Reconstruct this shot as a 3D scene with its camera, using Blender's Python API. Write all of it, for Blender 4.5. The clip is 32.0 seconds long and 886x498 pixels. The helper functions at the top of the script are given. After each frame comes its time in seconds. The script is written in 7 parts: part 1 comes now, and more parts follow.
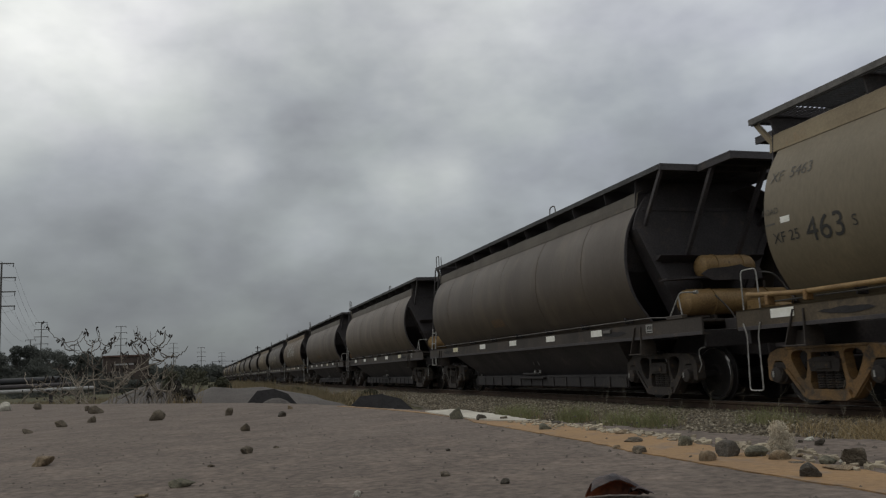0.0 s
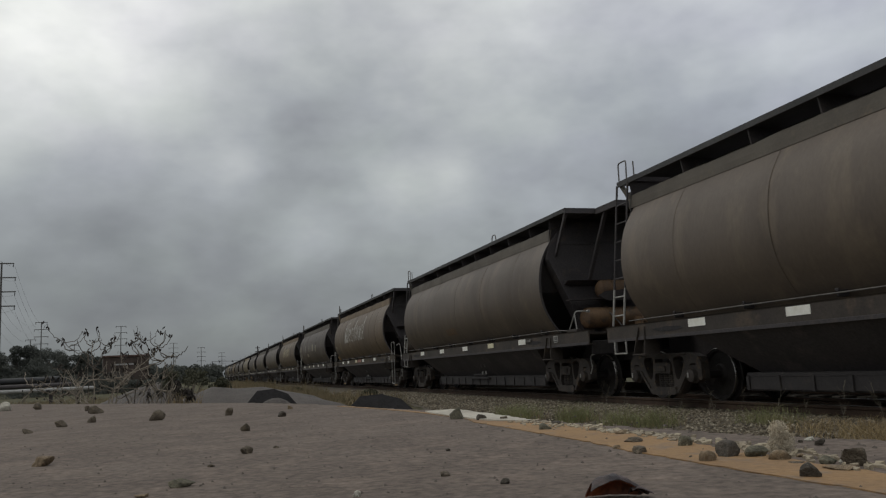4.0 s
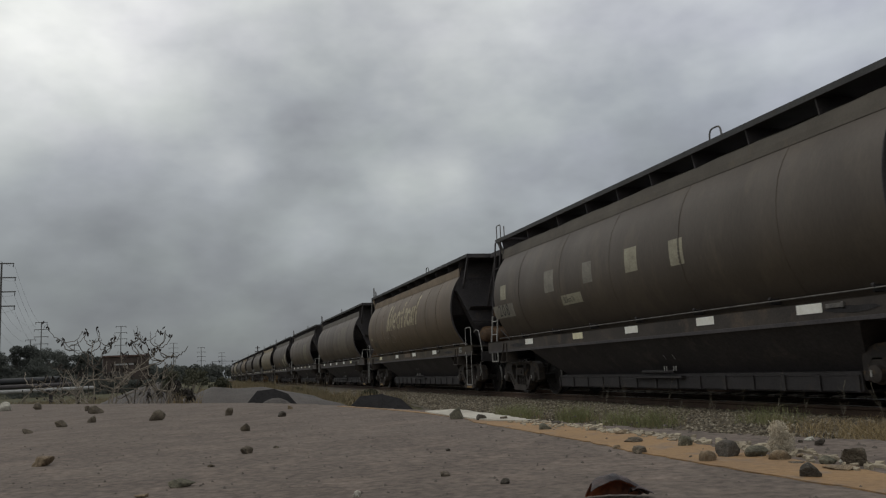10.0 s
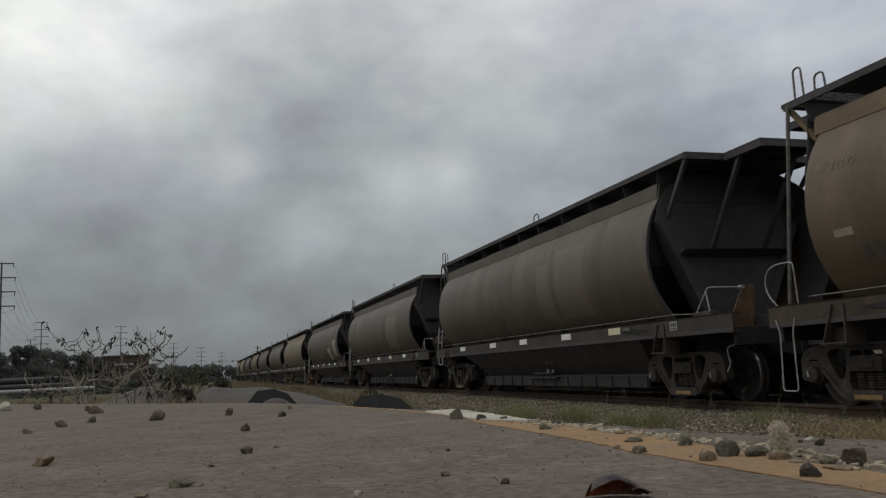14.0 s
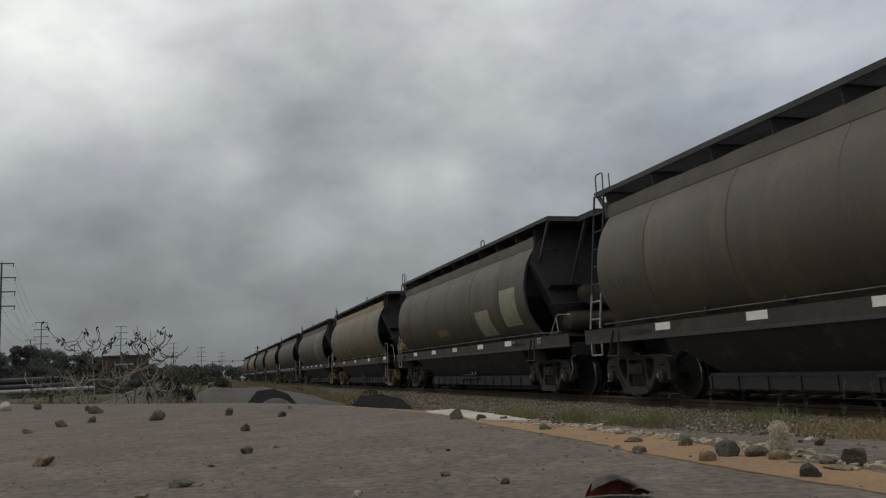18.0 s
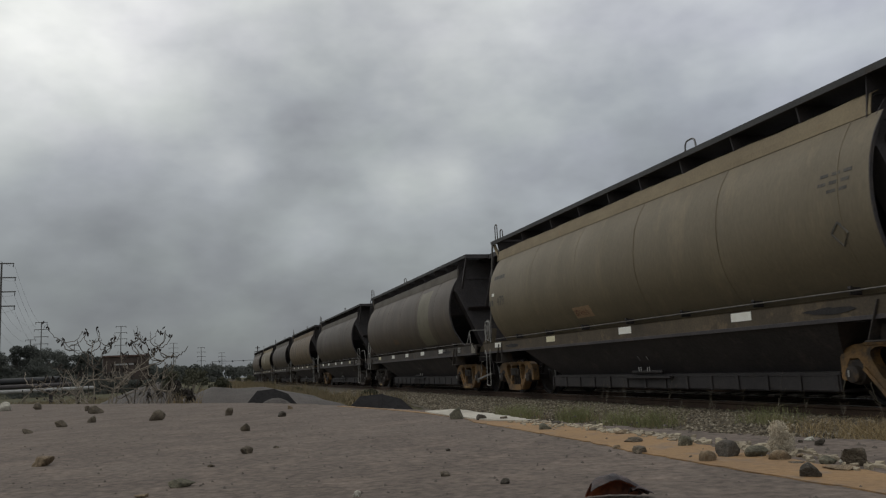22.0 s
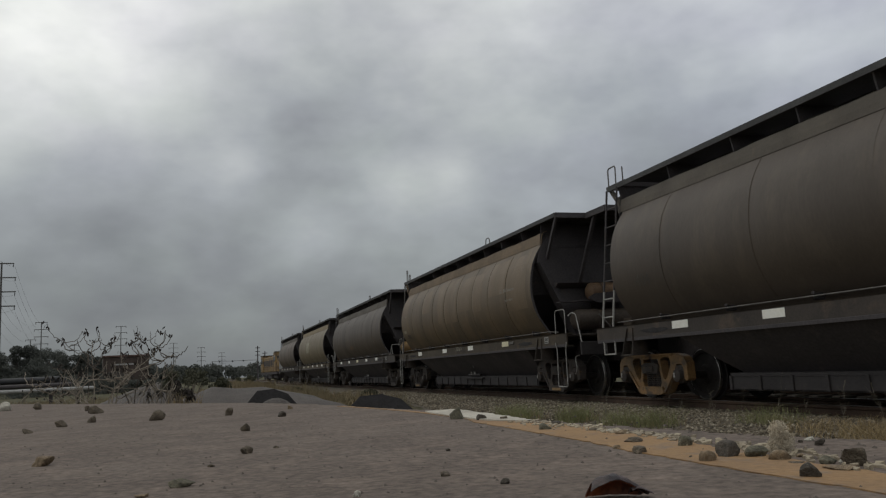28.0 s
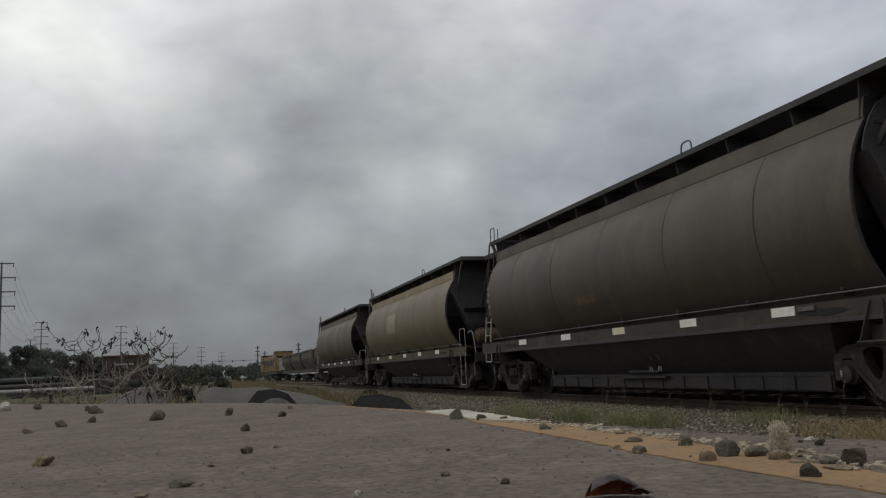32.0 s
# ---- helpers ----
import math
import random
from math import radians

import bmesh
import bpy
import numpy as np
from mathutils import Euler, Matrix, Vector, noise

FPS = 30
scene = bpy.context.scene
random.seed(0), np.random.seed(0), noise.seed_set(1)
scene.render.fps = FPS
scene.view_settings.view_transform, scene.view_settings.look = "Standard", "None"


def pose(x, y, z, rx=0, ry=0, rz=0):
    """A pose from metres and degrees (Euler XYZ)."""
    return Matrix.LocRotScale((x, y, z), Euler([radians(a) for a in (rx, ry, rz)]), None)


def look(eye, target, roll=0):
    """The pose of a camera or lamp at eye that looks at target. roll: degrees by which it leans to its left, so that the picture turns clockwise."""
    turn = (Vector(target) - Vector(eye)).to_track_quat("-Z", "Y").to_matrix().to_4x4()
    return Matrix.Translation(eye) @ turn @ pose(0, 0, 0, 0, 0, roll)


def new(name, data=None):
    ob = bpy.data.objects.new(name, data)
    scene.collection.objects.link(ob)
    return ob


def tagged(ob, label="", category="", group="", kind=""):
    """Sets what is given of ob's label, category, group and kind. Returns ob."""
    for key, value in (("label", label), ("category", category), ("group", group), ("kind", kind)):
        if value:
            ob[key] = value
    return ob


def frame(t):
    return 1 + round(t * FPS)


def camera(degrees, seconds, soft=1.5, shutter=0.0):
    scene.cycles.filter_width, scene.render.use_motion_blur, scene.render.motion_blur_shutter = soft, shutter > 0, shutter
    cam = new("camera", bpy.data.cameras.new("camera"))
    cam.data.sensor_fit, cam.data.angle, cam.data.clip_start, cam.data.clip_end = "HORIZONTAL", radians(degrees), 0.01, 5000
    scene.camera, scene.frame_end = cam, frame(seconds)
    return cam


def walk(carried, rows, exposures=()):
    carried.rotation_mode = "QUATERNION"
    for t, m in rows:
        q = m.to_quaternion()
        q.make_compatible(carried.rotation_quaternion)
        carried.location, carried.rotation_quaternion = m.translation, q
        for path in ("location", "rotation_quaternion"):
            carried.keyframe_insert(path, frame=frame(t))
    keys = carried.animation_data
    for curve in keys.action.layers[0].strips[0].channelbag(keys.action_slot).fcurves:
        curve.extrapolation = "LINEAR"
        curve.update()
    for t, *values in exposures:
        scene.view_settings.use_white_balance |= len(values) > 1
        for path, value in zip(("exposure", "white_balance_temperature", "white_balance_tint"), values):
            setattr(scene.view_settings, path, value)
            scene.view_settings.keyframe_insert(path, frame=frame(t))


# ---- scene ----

# ---- camera ----
EYE_Z = 1.05
cam = camera(58.5, 32.0, soft=1.2, shutter=0.08)
STILL = pose(0, 0, EYE_Z, 98.506, 2.831, -16.977)
walk(cam, [(0.0, STILL), (32.0, STILL)], exposures=[(0.0, 0.0), (32.0, 0.0)])

# ---- the train's run ----
PITCH = 15.6406          # coupled length of a wagon
TRACK_X = 8.70          # centre line of the track
RAIL_Z = 0.292
WHEEL_R = 0.43


def travelled(t):
    """How far the train has rolled by t, from the middle of the clip on."""
    u = t / 16 - 1
    return PITCH * (0.015 + 6.63629 * u - 0.21558 * u**2 - 0.00614 * u**3 + 0.0088 * u**4 + 0.02314 * u**5)


SLACK = {-3: 0.0167, -2: 0.0141, -1: 0.0166, 0: 0.0101, 1: 0.003, 2: 0.0025, 3: 0.0021, 4: -0.0045, 5: -0.0018, 6: -0.0093, 7: 0.0012, 8: -0.0126, 9: 0.0018, 10: 0.0009, 11: -0.0034, 12: 0.0005, 13: 0.0005}


def wagon_y(k, t):
    """Where the middle of wagon k is along the track."""
    return PITCH * (k + SLACK.get(k, 0) - 3.1109) - 2.8102 - 6.8 - travelled(t)


# ---- world and light ----
def build_world():
    w = bpy.data.worlds.new("overcast_sky")
    w.use_nodes = True
    scene.world = w
    nt = w.node_tree
    N, link = nt.nodes, nt.links
    N.clear()

    def node(kind, **kw):
        n = N.new(kind)
        for k, v in kw.items():
            if k == "operation":
                n.operation = v
            else:
                n.inputs[k].default_value = v
        return n

    def math_node(op, a, b=None, clamp=False):
        n = N.new("ShaderNodeMath")
        n.operation, n.use_clamp = op, clamp
        for i, v in enumerate((a, b)):
            if v is None:
                continue
            if isinstance(v, (int, float)):
                n.inputs[i].default_value = v
            else:
                link.new(v, n.inputs[i])
        return n.outputs[0]

    out = N.new("ShaderNodeOutputWorld")
    bg = N.new("ShaderNodeBackground")
    tc = N.new("ShaderNodeTexCoord")
    sky = N.new("ShaderNodeTexSky")
    sky.sky_type, sky.sun_disc = "NISHITA", False
    sky.sun_elevation, sky.sun_rotation = radians(61), radians(-66)
    sky.air_density, sky.dust_density = 1.0, 2.0
    sep = N.new("ShaderNodeSeparateXYZ")
    link.new(tc.outputs["Generated"], sep.inputs[0])
    comb = N.new("ShaderNodeMapping")
    comb.inputs["Scale"].default_value = (1.0, 1.0, 1.7)
    link.new(tc.outputs["Generated"], comb.inputs[0])
    noises = []
    for scale, detail, dist, off in ((6.5, 3.5, 0.0, 3.1), (13.0, 3.5, 0.0, 8.7), (4.0, 3.0, 0.0, 5.4)):
        mp = N.new("ShaderNodeMapping")
        mp.inputs["Location"].default_value = (off, off * 0.7, off)
        mp.inputs["Rotation"].default_value = (0, 0, radians(20))
        link.new(comb.outputs[0], mp.inputs[0])
        n = N.new("ShaderNodeTexNoise")
        n.inputs["Scale"].default_value, n.inputs["Detail"].default_value = scale, detail
        n.inputs["Roughness"].default_value, n.inputs["Distortion"].default_value = 0.52, dist
        link.new(mp.outputs[0], n.inputs["Vector"])
        noises.append(math_node("SUBTRACT", n.outputs[0], 0.5))
    # the layer is thinner overhead than along the horizon
    total = math_node("ADD", math_node("MULTIPLY", math_node("MINIMUM", math_node("MAXIMUM", sep.outputs[2], 0.0), 0.46), 0.90), 0.186)
    # thin places of the layer, where it is brighter
    for direction, width, gain in THIN_CLOUD:
        d = Vector(direction).normalized()
        dot = N.new("ShaderNodeVectorMath")
        dot.operation = "DOT_PRODUCT"
        link.new(tc.outputs["Generated"], dot.inputs[0])
        dot.inputs[1].default_value = d
        ang = math_node("ARCCOSINE", math_node("MINIMUM", dot.outputs["Value"], 0.99999))
        q = math_node("DIVIDE", ang, radians(width))
        q = math_node("ADD", q, math_node("MULTIPLY", noises[0], 0.9))
        g = math_node("EXPONENT", math_node("MULTIPLY", math_node("MULTIPLY", q, q), -1.0))
        total = math_node("ADD", total, math_node("MULTIPLY", g, gain))
    lump = math_node("ADD", math_node("MULTIPLY", noises[0], 0.46), math_node("MULTIPLY", noises[1], 0.46))
    lump = math_node("ADD", lump, math_node("MULTIPLY", noises[2], 0.20))
    total = math_node("MULTIPLY", total, math_node("ADD", lump, 1.0))
    ramp = N.new("ShaderNodeValToRGB")
    cr = ramp.color_ramp
    cr.elements[0].position, cr.elements[0].color = 0.0, (0.0, 0.0, 0.0, 1)
    cr.elements[1].position, cr.elements[1].color = 1.0, (1.0, 1.0, 0.985, 1)
    for pos, col in ((0.15, (0.141, 0.151, 0.158, 1)), (0.40, (0.377, 0.402, 0.419, 1)), (0.66, (0.648, 0.668, 0.668, 1))):
        e = cr.elements.new(pos)
        e.color = col
    link.new(total, ramp.inputs[0])
    # uneven tint of the layer: here a little violet, there a little green
    tint = N.new("ShaderNodeMix")
    tint.data_type = "RGBA"
    link.new(math_node("ADD", math_node("MULTIPLY", math_node("ADD", noises[2], noises[0]), 2.0), 0.5, True), tint.inputs[0])
    tint.inputs[6].default_value, tint.inputs[7].default_value = (1.0, 0.987, 1.012, 1), (0.99, 1.007, 0.971, 1)
    coloured = N.new("ShaderNodeMix")
    coloured.data_type, coloured.blend_type = "RGBA", "MULTIPLY"
    coloured.inputs[0].default_value = 1.0
    link.new(ramp.outputs[0], coloured.inputs[6])
    link.new(tint.outputs[2], coloured.inputs[7])
    # the layer is bluer over the track
    cool = N.new("ShaderNodeMix")
    cool.data_type, cool.blend_type = "RGBA", "MULTIPLY"
    link.new(math_node("MULTIPLY", math_node("SUBTRACT", sep.outputs[0], 0.28), 2.6, True), cool.inputs[0])
    link.new(coloured.outputs[2], cool.inputs[6])
    cool.inputs[7].default_value = (0.975, 0.985, 1.06, 1)
    # a little of the clear sky behind
    mix = N.new("ShaderNodeMix")
    mix.data_type = "RGBA"
    mul = N.new("ShaderNodeVectorMath")
    mul.operation = "SCALE"
    mul.inputs["Scale"].default_value = 0.1
    link.new(sky.outputs[0], mul.inputs[0])
    mix.inputs[0].default_value = 0.97
    link.new(mul.outputs[0], mix.inputs[6])
    link.new(cool.outputs[2], mix.inputs[7])
    link.new(mix.outputs[2], bg.inputs["Color"])
    bg.inputs["Strength"].default_value = 1.0
    link.new(bg.outputs[0], out.inputs[0])


THIN_CLOUD = [
    ((-0.182, 0.911, 0.369), 8.5, 0.34), ((-0.061, 0.917, 0.394), 6.0, 0.11), ((0.351, 0.833, 0.427), 4.5, 0.10), ((0.662, 0.655, 0.365), 6.5, 0.04),
    ((0.233, 0.947, 0.220), 2.4, 0.11), ((0.304, 0.925, 0.227), 2.6, 0.12), ((0.034, 0.971, 0.235), 8.0, -0.04), ((0.370, 0.896, 0.245), 6.0, -0.05), ((0.043, 0.967, 0.250), 2.4, 0.11), ((0.134, 0.976, 0.172), 2.6, 0.10), ((0.437, 0.873, 0.215), 5.0, 0.08),
    ((-0.103, 0.986, 0.130), 6.0, -0.03), ((-0.162, 0.955, 0.248), 6.5, -0.11), ((0.524, 0.812, 0.259), 6.5, -0.09), ((0.140, 0.938, 0.317), 6.0, -0.09),
]
build_world()
sun = new("sun", bpy.data.lights.new("sun", "SUN"))
sun.data.energy, sun.data.angle, sun.data.color = 0.4, radians(30), (1.0, 0.96, 0.9)
sun.matrix_basis = look((-18, 8, 36), (0, 0, 0))


# ---- materials ----
def material(name, base, second=None, rough=0.8, metal=0.0, scale=3.0, fine=40.0, amount=0.6, bump=0.15, bump_dist=0.01,
             random_amount=0.0, streak=None, third=None, third_at=0.62, grain=0.25, gloss=0.5):
    """base and second mix by a wide noise, a fine noise adds grain and relief; third is a stain colour."""
    m = bpy.data.materials.new(name)
    m.use_nodes = True
    nt = m.node_tree
    N, link = nt.nodes, nt.links
    bs = N["Principled BSDF"]
    bs.inputs["Roughness"].default_value, bs.inputs["Metallic"].default_value = rough, metal
    bs.inputs["Specular IOR Level"].default_value = gloss
    tc = N.new("ShaderNodeTexCoord")
    mp = N.new("ShaderNodeMapping")
    link.new(tc.outputs["Object"], mp.inputs[0])
    info = N.new("ShaderNodeObjectInfo")
    sh = N.new("ShaderNodeVectorMath")
    sh.operation = "SCALE"
    cmb = N.new("ShaderNodeCombineXYZ")
    for i in range(3):
        link.new(info.outputs["Random"], cmb.inputs[i])
    link.new(cmb.outputs[0], sh.inputs[0])
    sh.inputs["Scale"].default_value = 37.0
    link.new(sh.outputs[0], mp.inputs["Location"])
    if streak:
        mp.inputs["Scale"].default_value = streak

    def nz(sc, det, rg=0.55):
        n = N.new("ShaderNodeTexNoise")
        n.inputs["Scale"].default_value, n.inputs["Detail"].default_value, n.inputs["Roughness"].default_value = sc, det, rg
        link.new(mp.outputs[0], n.inputs["Vector"])
        return n.outputs[0]

    def mixc(fac, a, b):
        n = N.new("ShaderNodeMix")
        n.data_type = "RGBA"
        link.new(fac, n.inputs[0])
        for i, c in ((6, a), (7, b)):
            if isinstance(c, tuple):
                n.inputs[i].default_value = (*c, 1)
            else:
                link.new(c, n.inputs[i])
        return n.outputs[2]

    def ramp(fac, lo, hi):
        n = N.new("ShaderNodeMapRange")
        n.inputs["From Min"].default_value, n.inputs["From Max"].default_value = lo, hi
        link.new(fac, n.inputs[0])
        return n.outputs[0]

    wide, small = nz(scale, 4.0), nz(fine, 3.0, 0.65)
    second = second or tuple(c * 0.7 for c in base)
    col = mixc(ramp(wide, 0.5 - 0.2 / max(amount, 0.05) * 0.5, 0.5 + 0.2 / max(amount, 0.05) * 0.5), base, second)
    if third:
        col = mixc(ramp(nz(scale * 2.3, 6.0, 0.62), third_at - 0.06, third_at + 0.08), col, third)
    dark = N.new("ShaderNodeMix")
    dark.data_type, dark.blend_type = "RGBA", "MULTIPLY"
    dark.inputs[0].default_value = 1.0
    link.new(col, dark.inputs[6])
    g = N.new("ShaderNodeMapRange")
    g.inputs["From Min"].default_value, g.inputs["From Max"].default_value = 0.3, 0.7
    g.inputs["To Min"].default_value, g.inputs["To Max"].default_value = 1 - grain, 1 + grain
    link.new(small, g.inputs[0])
    cc = N.new("ShaderNodeCombineXYZ")
    fac = g.outputs[0]
    if random_amount:
        r = N.new("ShaderNodeMapRange")
        r.inputs["To Min"].default_value, r.inputs["To Max"].default_value = 1 - random_amount, 1 + random_amount
        link.new(info.outputs["Random"], r.inputs[0])
        mu = N.new("ShaderNodeMath")
        mu.operation = "MULTIPLY"
        link.new(fac, mu.inputs[0])
        link.new(r.outputs[0], mu.inputs[1])
        fac = mu.outputs[0]
    for i in range(3):
        link.new(fac, cc.inputs[i])
    link.new(cc.outputs[0], dark.inputs[7])
    link.new(dark.outputs[2], bs.inputs["Base Color"])
    if bump:
        b = N.new("ShaderNodeBump")
        b.inputs["Strength"].default_value, b.inputs["Distance"].default_value = bump, bump_dist
        link.new(small, b.inputs["Height"])
        link.new(b.outputs[0], bs.inputs["Normal"])
    rr = N.new("ShaderNodeMapRange")
    rr.inputs["To Min"].default_value, rr.inputs["To Max"].default_value = max(0, rough - 0.12), min(1, rough + 0.1)
    link.new(wide, rr.inputs[0])
    link.new(rr.outputs[0], bs.inputs["Roughness"])
    return m


STREAK = (1.0, 1.0, 0.30)
GREY_PAINT = material("dusty_grey_brown_paint", (0.1325, 0.1019, 0.0772), (0.1044, 0.0806, 0.0625), 0.54, scale=0.8, fine=26, streak=STREAK, third=(0.1537, 0.1182, 0.0864), third_at=0.58, grain=0.10, random_amount=0.10)
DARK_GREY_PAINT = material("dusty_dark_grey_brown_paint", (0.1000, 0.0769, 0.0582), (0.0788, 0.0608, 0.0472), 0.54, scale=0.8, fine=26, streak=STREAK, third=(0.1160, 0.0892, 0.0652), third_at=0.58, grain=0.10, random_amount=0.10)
BROWN_PAINT = material("dusty_brown_paint", (0.1480, 0.1050, 0.0670), (0.1170, 0.0835, 0.0545), 0.54, scale=0.8, fine=26, streak=STREAK, third=(0.166, 0.117, 0.074), third_at=0.58, grain=0.10, random_amount=0.08)
TAN_PAINT = material("dusty_tan_paint", (0.205, 0.164, 0.105), (0.170, 0.136, 0.088), 0.54, scale=0.8, fine=26, streak=STREAK, third=(0.222, 0.177, 0.112), third_at=0.58, grain=0.10, random_amount=0.06)
RUST_PAINT = material("dusty_rust_brown_paint", (0.156, 0.112, 0.067), (0.116, 0.085, 0.055), 0.54, scale=0.8, fine=26, streak=STREAK, third=(0.176, 0.124, 0.073), third_at=0.55, grain=0.10, random_amount=0.05)
TAN_SILL = material("tan_sill_paint", (0.105, 0.078, 0.048), (0.062, 0.047, 0.032), 0.75, scale=1.3, fine=30, third=(0.145, 0.105, 0.062), third_at=0.6, grain=0.22)
BROWN_SILL = material("brown_sill_paint", (0.070, 0.052, 0.033), (0.044, 0.034, 0.024), 0.75, scale=1.3, fine=30, third=(0.10, 0.071, 0.042), third_at=0.6, grain=0.22)
GREY_BAND = material("grey_brown_band", (0.115, 0.095, 0.071), (0.085, 0.070, 0.054), 0.65, scale=1.6, fine=30, third=(0.14, 0.108, 0.072), third_at=0.66, grain=0.12)
BROWN_BAND = material("brown_band", (0.185, 0.126, 0.068), (0.14, 0.097, 0.056), 0.62, scale=1.6, fine=30, third=(0.225, 0.15, 0.078), third_at=0.62, grain=0.14)
TAN_BAND = material("tan_band", (0.30, 0.235, 0.14), (0.235, 0.18, 0.11), 0.65, scale=1.6, fine=30, third=(0.30, 0.20, 0.11), third_at=0.66, grain=0.12)
SOOT = material("sooty_steel", (0.0690, 0.0600, 0.0610), (0.0520, 0.0455, 0.0470), 0.75, scale=1.5, fine=30, third=(0.0850, 0.0690, 0.0610), third_at=0.62)
SILL = material("sill_paint", (0.0640, 0.0505, 0.0410), (0.0410, 0.0330, 0.0285), 0.75, scale=1.3, fine=30, third=(0.0900, 0.0665, 0.0480), third_at=0.6, grain=0.22)
GRIME = material("oily_black_steel", (0.0440, 0.0375, 0.0370), (0.0320, 0.0275, 0.0280), 0.7, scale=2, fine=30, third=(0.0560, 0.0455, 0.0400), third_at=0.62)
UNDER = material("dirty_underframe", (0.0580, 0.0485, 0.0480), (0.0450, 0.0378, 0.0380), 0.85, scale=1.2, fine=24, third=(0.0800, 0.0655, 0.0600), third_at=0.62)
BOGIE = material("dusty_bogie_steel", (0.0580, 0.0460, 0.0385), (0.0350, 0.0285, 0.0255), 0.8, scale=4, fine=40, third=(0.1108, 0.0717, 0.0403), third_at=0.62)
OCHRE_BOGIE = material("ochre_bogie_paint", (0.29, 0.160, 0.058), (0.150, 0.095, 0.048), 0.70, scale=2.2, fine=40, third=(0.080, 0.058, 0.040), third_at=0.57)
WALKWAY = material("weathered_walkway_steel", (0.075, 0.072, 0.07), (0.048, 0.046, 0.045), 0.7, scale=1.5, fine=30, third=(0.06, 0.048, 0.038), third_at=0.64)
RAIL_HEAD = material("worn_rail_head", (0.42, 0.39, 0.36), (0.30, 0.27, 0.25), 0.34, 0.85, scale=2, fine=30)
# the haze of the distance is mixed into this paler leaf colour
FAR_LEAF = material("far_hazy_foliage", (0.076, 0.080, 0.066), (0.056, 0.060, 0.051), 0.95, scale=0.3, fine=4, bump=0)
WHEEL = material("wheel_steel", (0.032, 0.027, 0.025), (0.020, 0.017, 0.016), 0.7, 0.2, scale=5, fine=50)
TREAD = material("polished_tread", (0.42, 0.40, 0.38), (0.30, 0.28, 0.26), 0.30, 0.9, scale=6, fine=60)
OCHRE = material("ochre_tank_paint", (0.36, 0.228, 0.094), (0.23, 0.138, 0.056), 0.6, scale=2.5, fine=35, third=(0.11, 0.075, 0.045), third_at=0.66)
RUST_TANK = material("rusty_tank_paint", (0.19, 0.11, 0.055), (0.11, 0.065, 0.037), 0.7, scale=2.5, fine=35, third=(0.08, 0.06, 0.045), third_at=0.58)
DARK_TANK = material("dusty_dark_tank", (0.084, 0.062, 0.045), (0.055, 0.042, 0.033), 0.75, scale=2.5, fine=35, third=(0.135, 0.098, 0.062), third_at=0.64)
WHITE_RAIL = material("worn_white_rail", (0.46, 0.45, 0.42), (0.28, 0.265, 0.245), 0.55, scale=8, fine=60)
GREY_RAIL = material("grey_handrail", (0.17, 0.155, 0.14), (0.09, 0.082, 0.075), 0.6, scale=8, fine=60)
REFLECTOR = material("white_reflector", (0.95, 0.93, 0.86), (0.84, 0.81, 0.72), 0.4, scale=9, fine=60, bump=0, grain=0.05)
CREAM_REFLECTOR = material("yellowed_reflector", (0.82, 0.75, 0.53), (0.70, 0.63, 0.42), 0.4, scale=9, fine=60, bump=0, grain=0.05)
PALE_ORANGE = material("faded_orange_label", (0.30, 0.185, 0.115), (0.23, 0.150, 0.098), 0.6, scale=7, fine=50, third=(0.17, 0.125, 0.09), third_at=0.60)
SPEED_LABEL = material("sun_bleached_orange_label", (0.44, 0.29, 0.17), (0.36, 0.235, 0.14), 0.6, scale=6, fine=50)
GUARD = material("rust_stained_plate", (0.165, 0.132, 0.085), (0.095, 0.068, 0.045), 0.75, scale=3.5, fine=40, third=(0.21, 0.18, 0.125), third_at=0.60, streak=STREAK)
RED_LABEL = material("pale_red_label", (0.42, 0.20, 0.16), (0.34, 0.20, 0.16), 0.6, scale=7, fine=50)
CREAM = material("cream_patch", (0.38, 0.345, 0.25), (0.29, 0.26, 0.19), 0.6, scale=4, fine=40, third=(0.2, 0.17, 0.13), third_at=0.64)
ORANGE_LABEL = material("orange_label", (0.192, 0.112, 0.062), (0.152, 0.097, 0.060), 0.6, scale=8, fine=40, third=(0.122, 0.094, 0.068), third_at=0.52)
DIM_PATCH = material("barely_paler_panel", (0.168, 0.140, 0.104), (0.146, 0.120, 0.090), 0.55, scale=1.2, fine=26, streak=STREAK, third=(0.128, 0.101, 0.077), third_at=0.60, grain=0.10)
WARM_PATCH = material("sun_faded_brown_panel", (0.184, 0.131, 0.079), (0.152, 0.109, 0.066), 0.55, scale=1.2, fine=26, streak=STREAK, third=(0.130, 0.094, 0.059), third_at=0.60, grain=0.10)
PALE_PATCH = material("pale_faded_patch", (0.26, 0.235, 0.19), (0.19, 0.17, 0.14), 0.6, scale=4, fine=40)
FAINT_PATCH = material("faint_greenish_patch", (0.188, 0.165, 0.114), (0.162, 0.141, 0.099), 0.56, scale=1.4, fine=26, third=(0.150, 0.128, 0.090), third_at=0.60, grain=0.10)
PAINT_WHITE = material("worn_white_lettering", (0.52, 0.50, 0.46), (0.26, 0.235, 0.2), 0.6, scale=3, fine=40, amount=1.2, third=(0.14, 0.108, 0.075), third_at=0.51)
PAINT_CREAM = material("worn_cream_lettering", (0.46, 0.39, 0.255), (0.33, 0.275, 0.18), 0.6, scale=3, fine=40, third=(0.13, 0.098, 0.064), third_at=0.54)
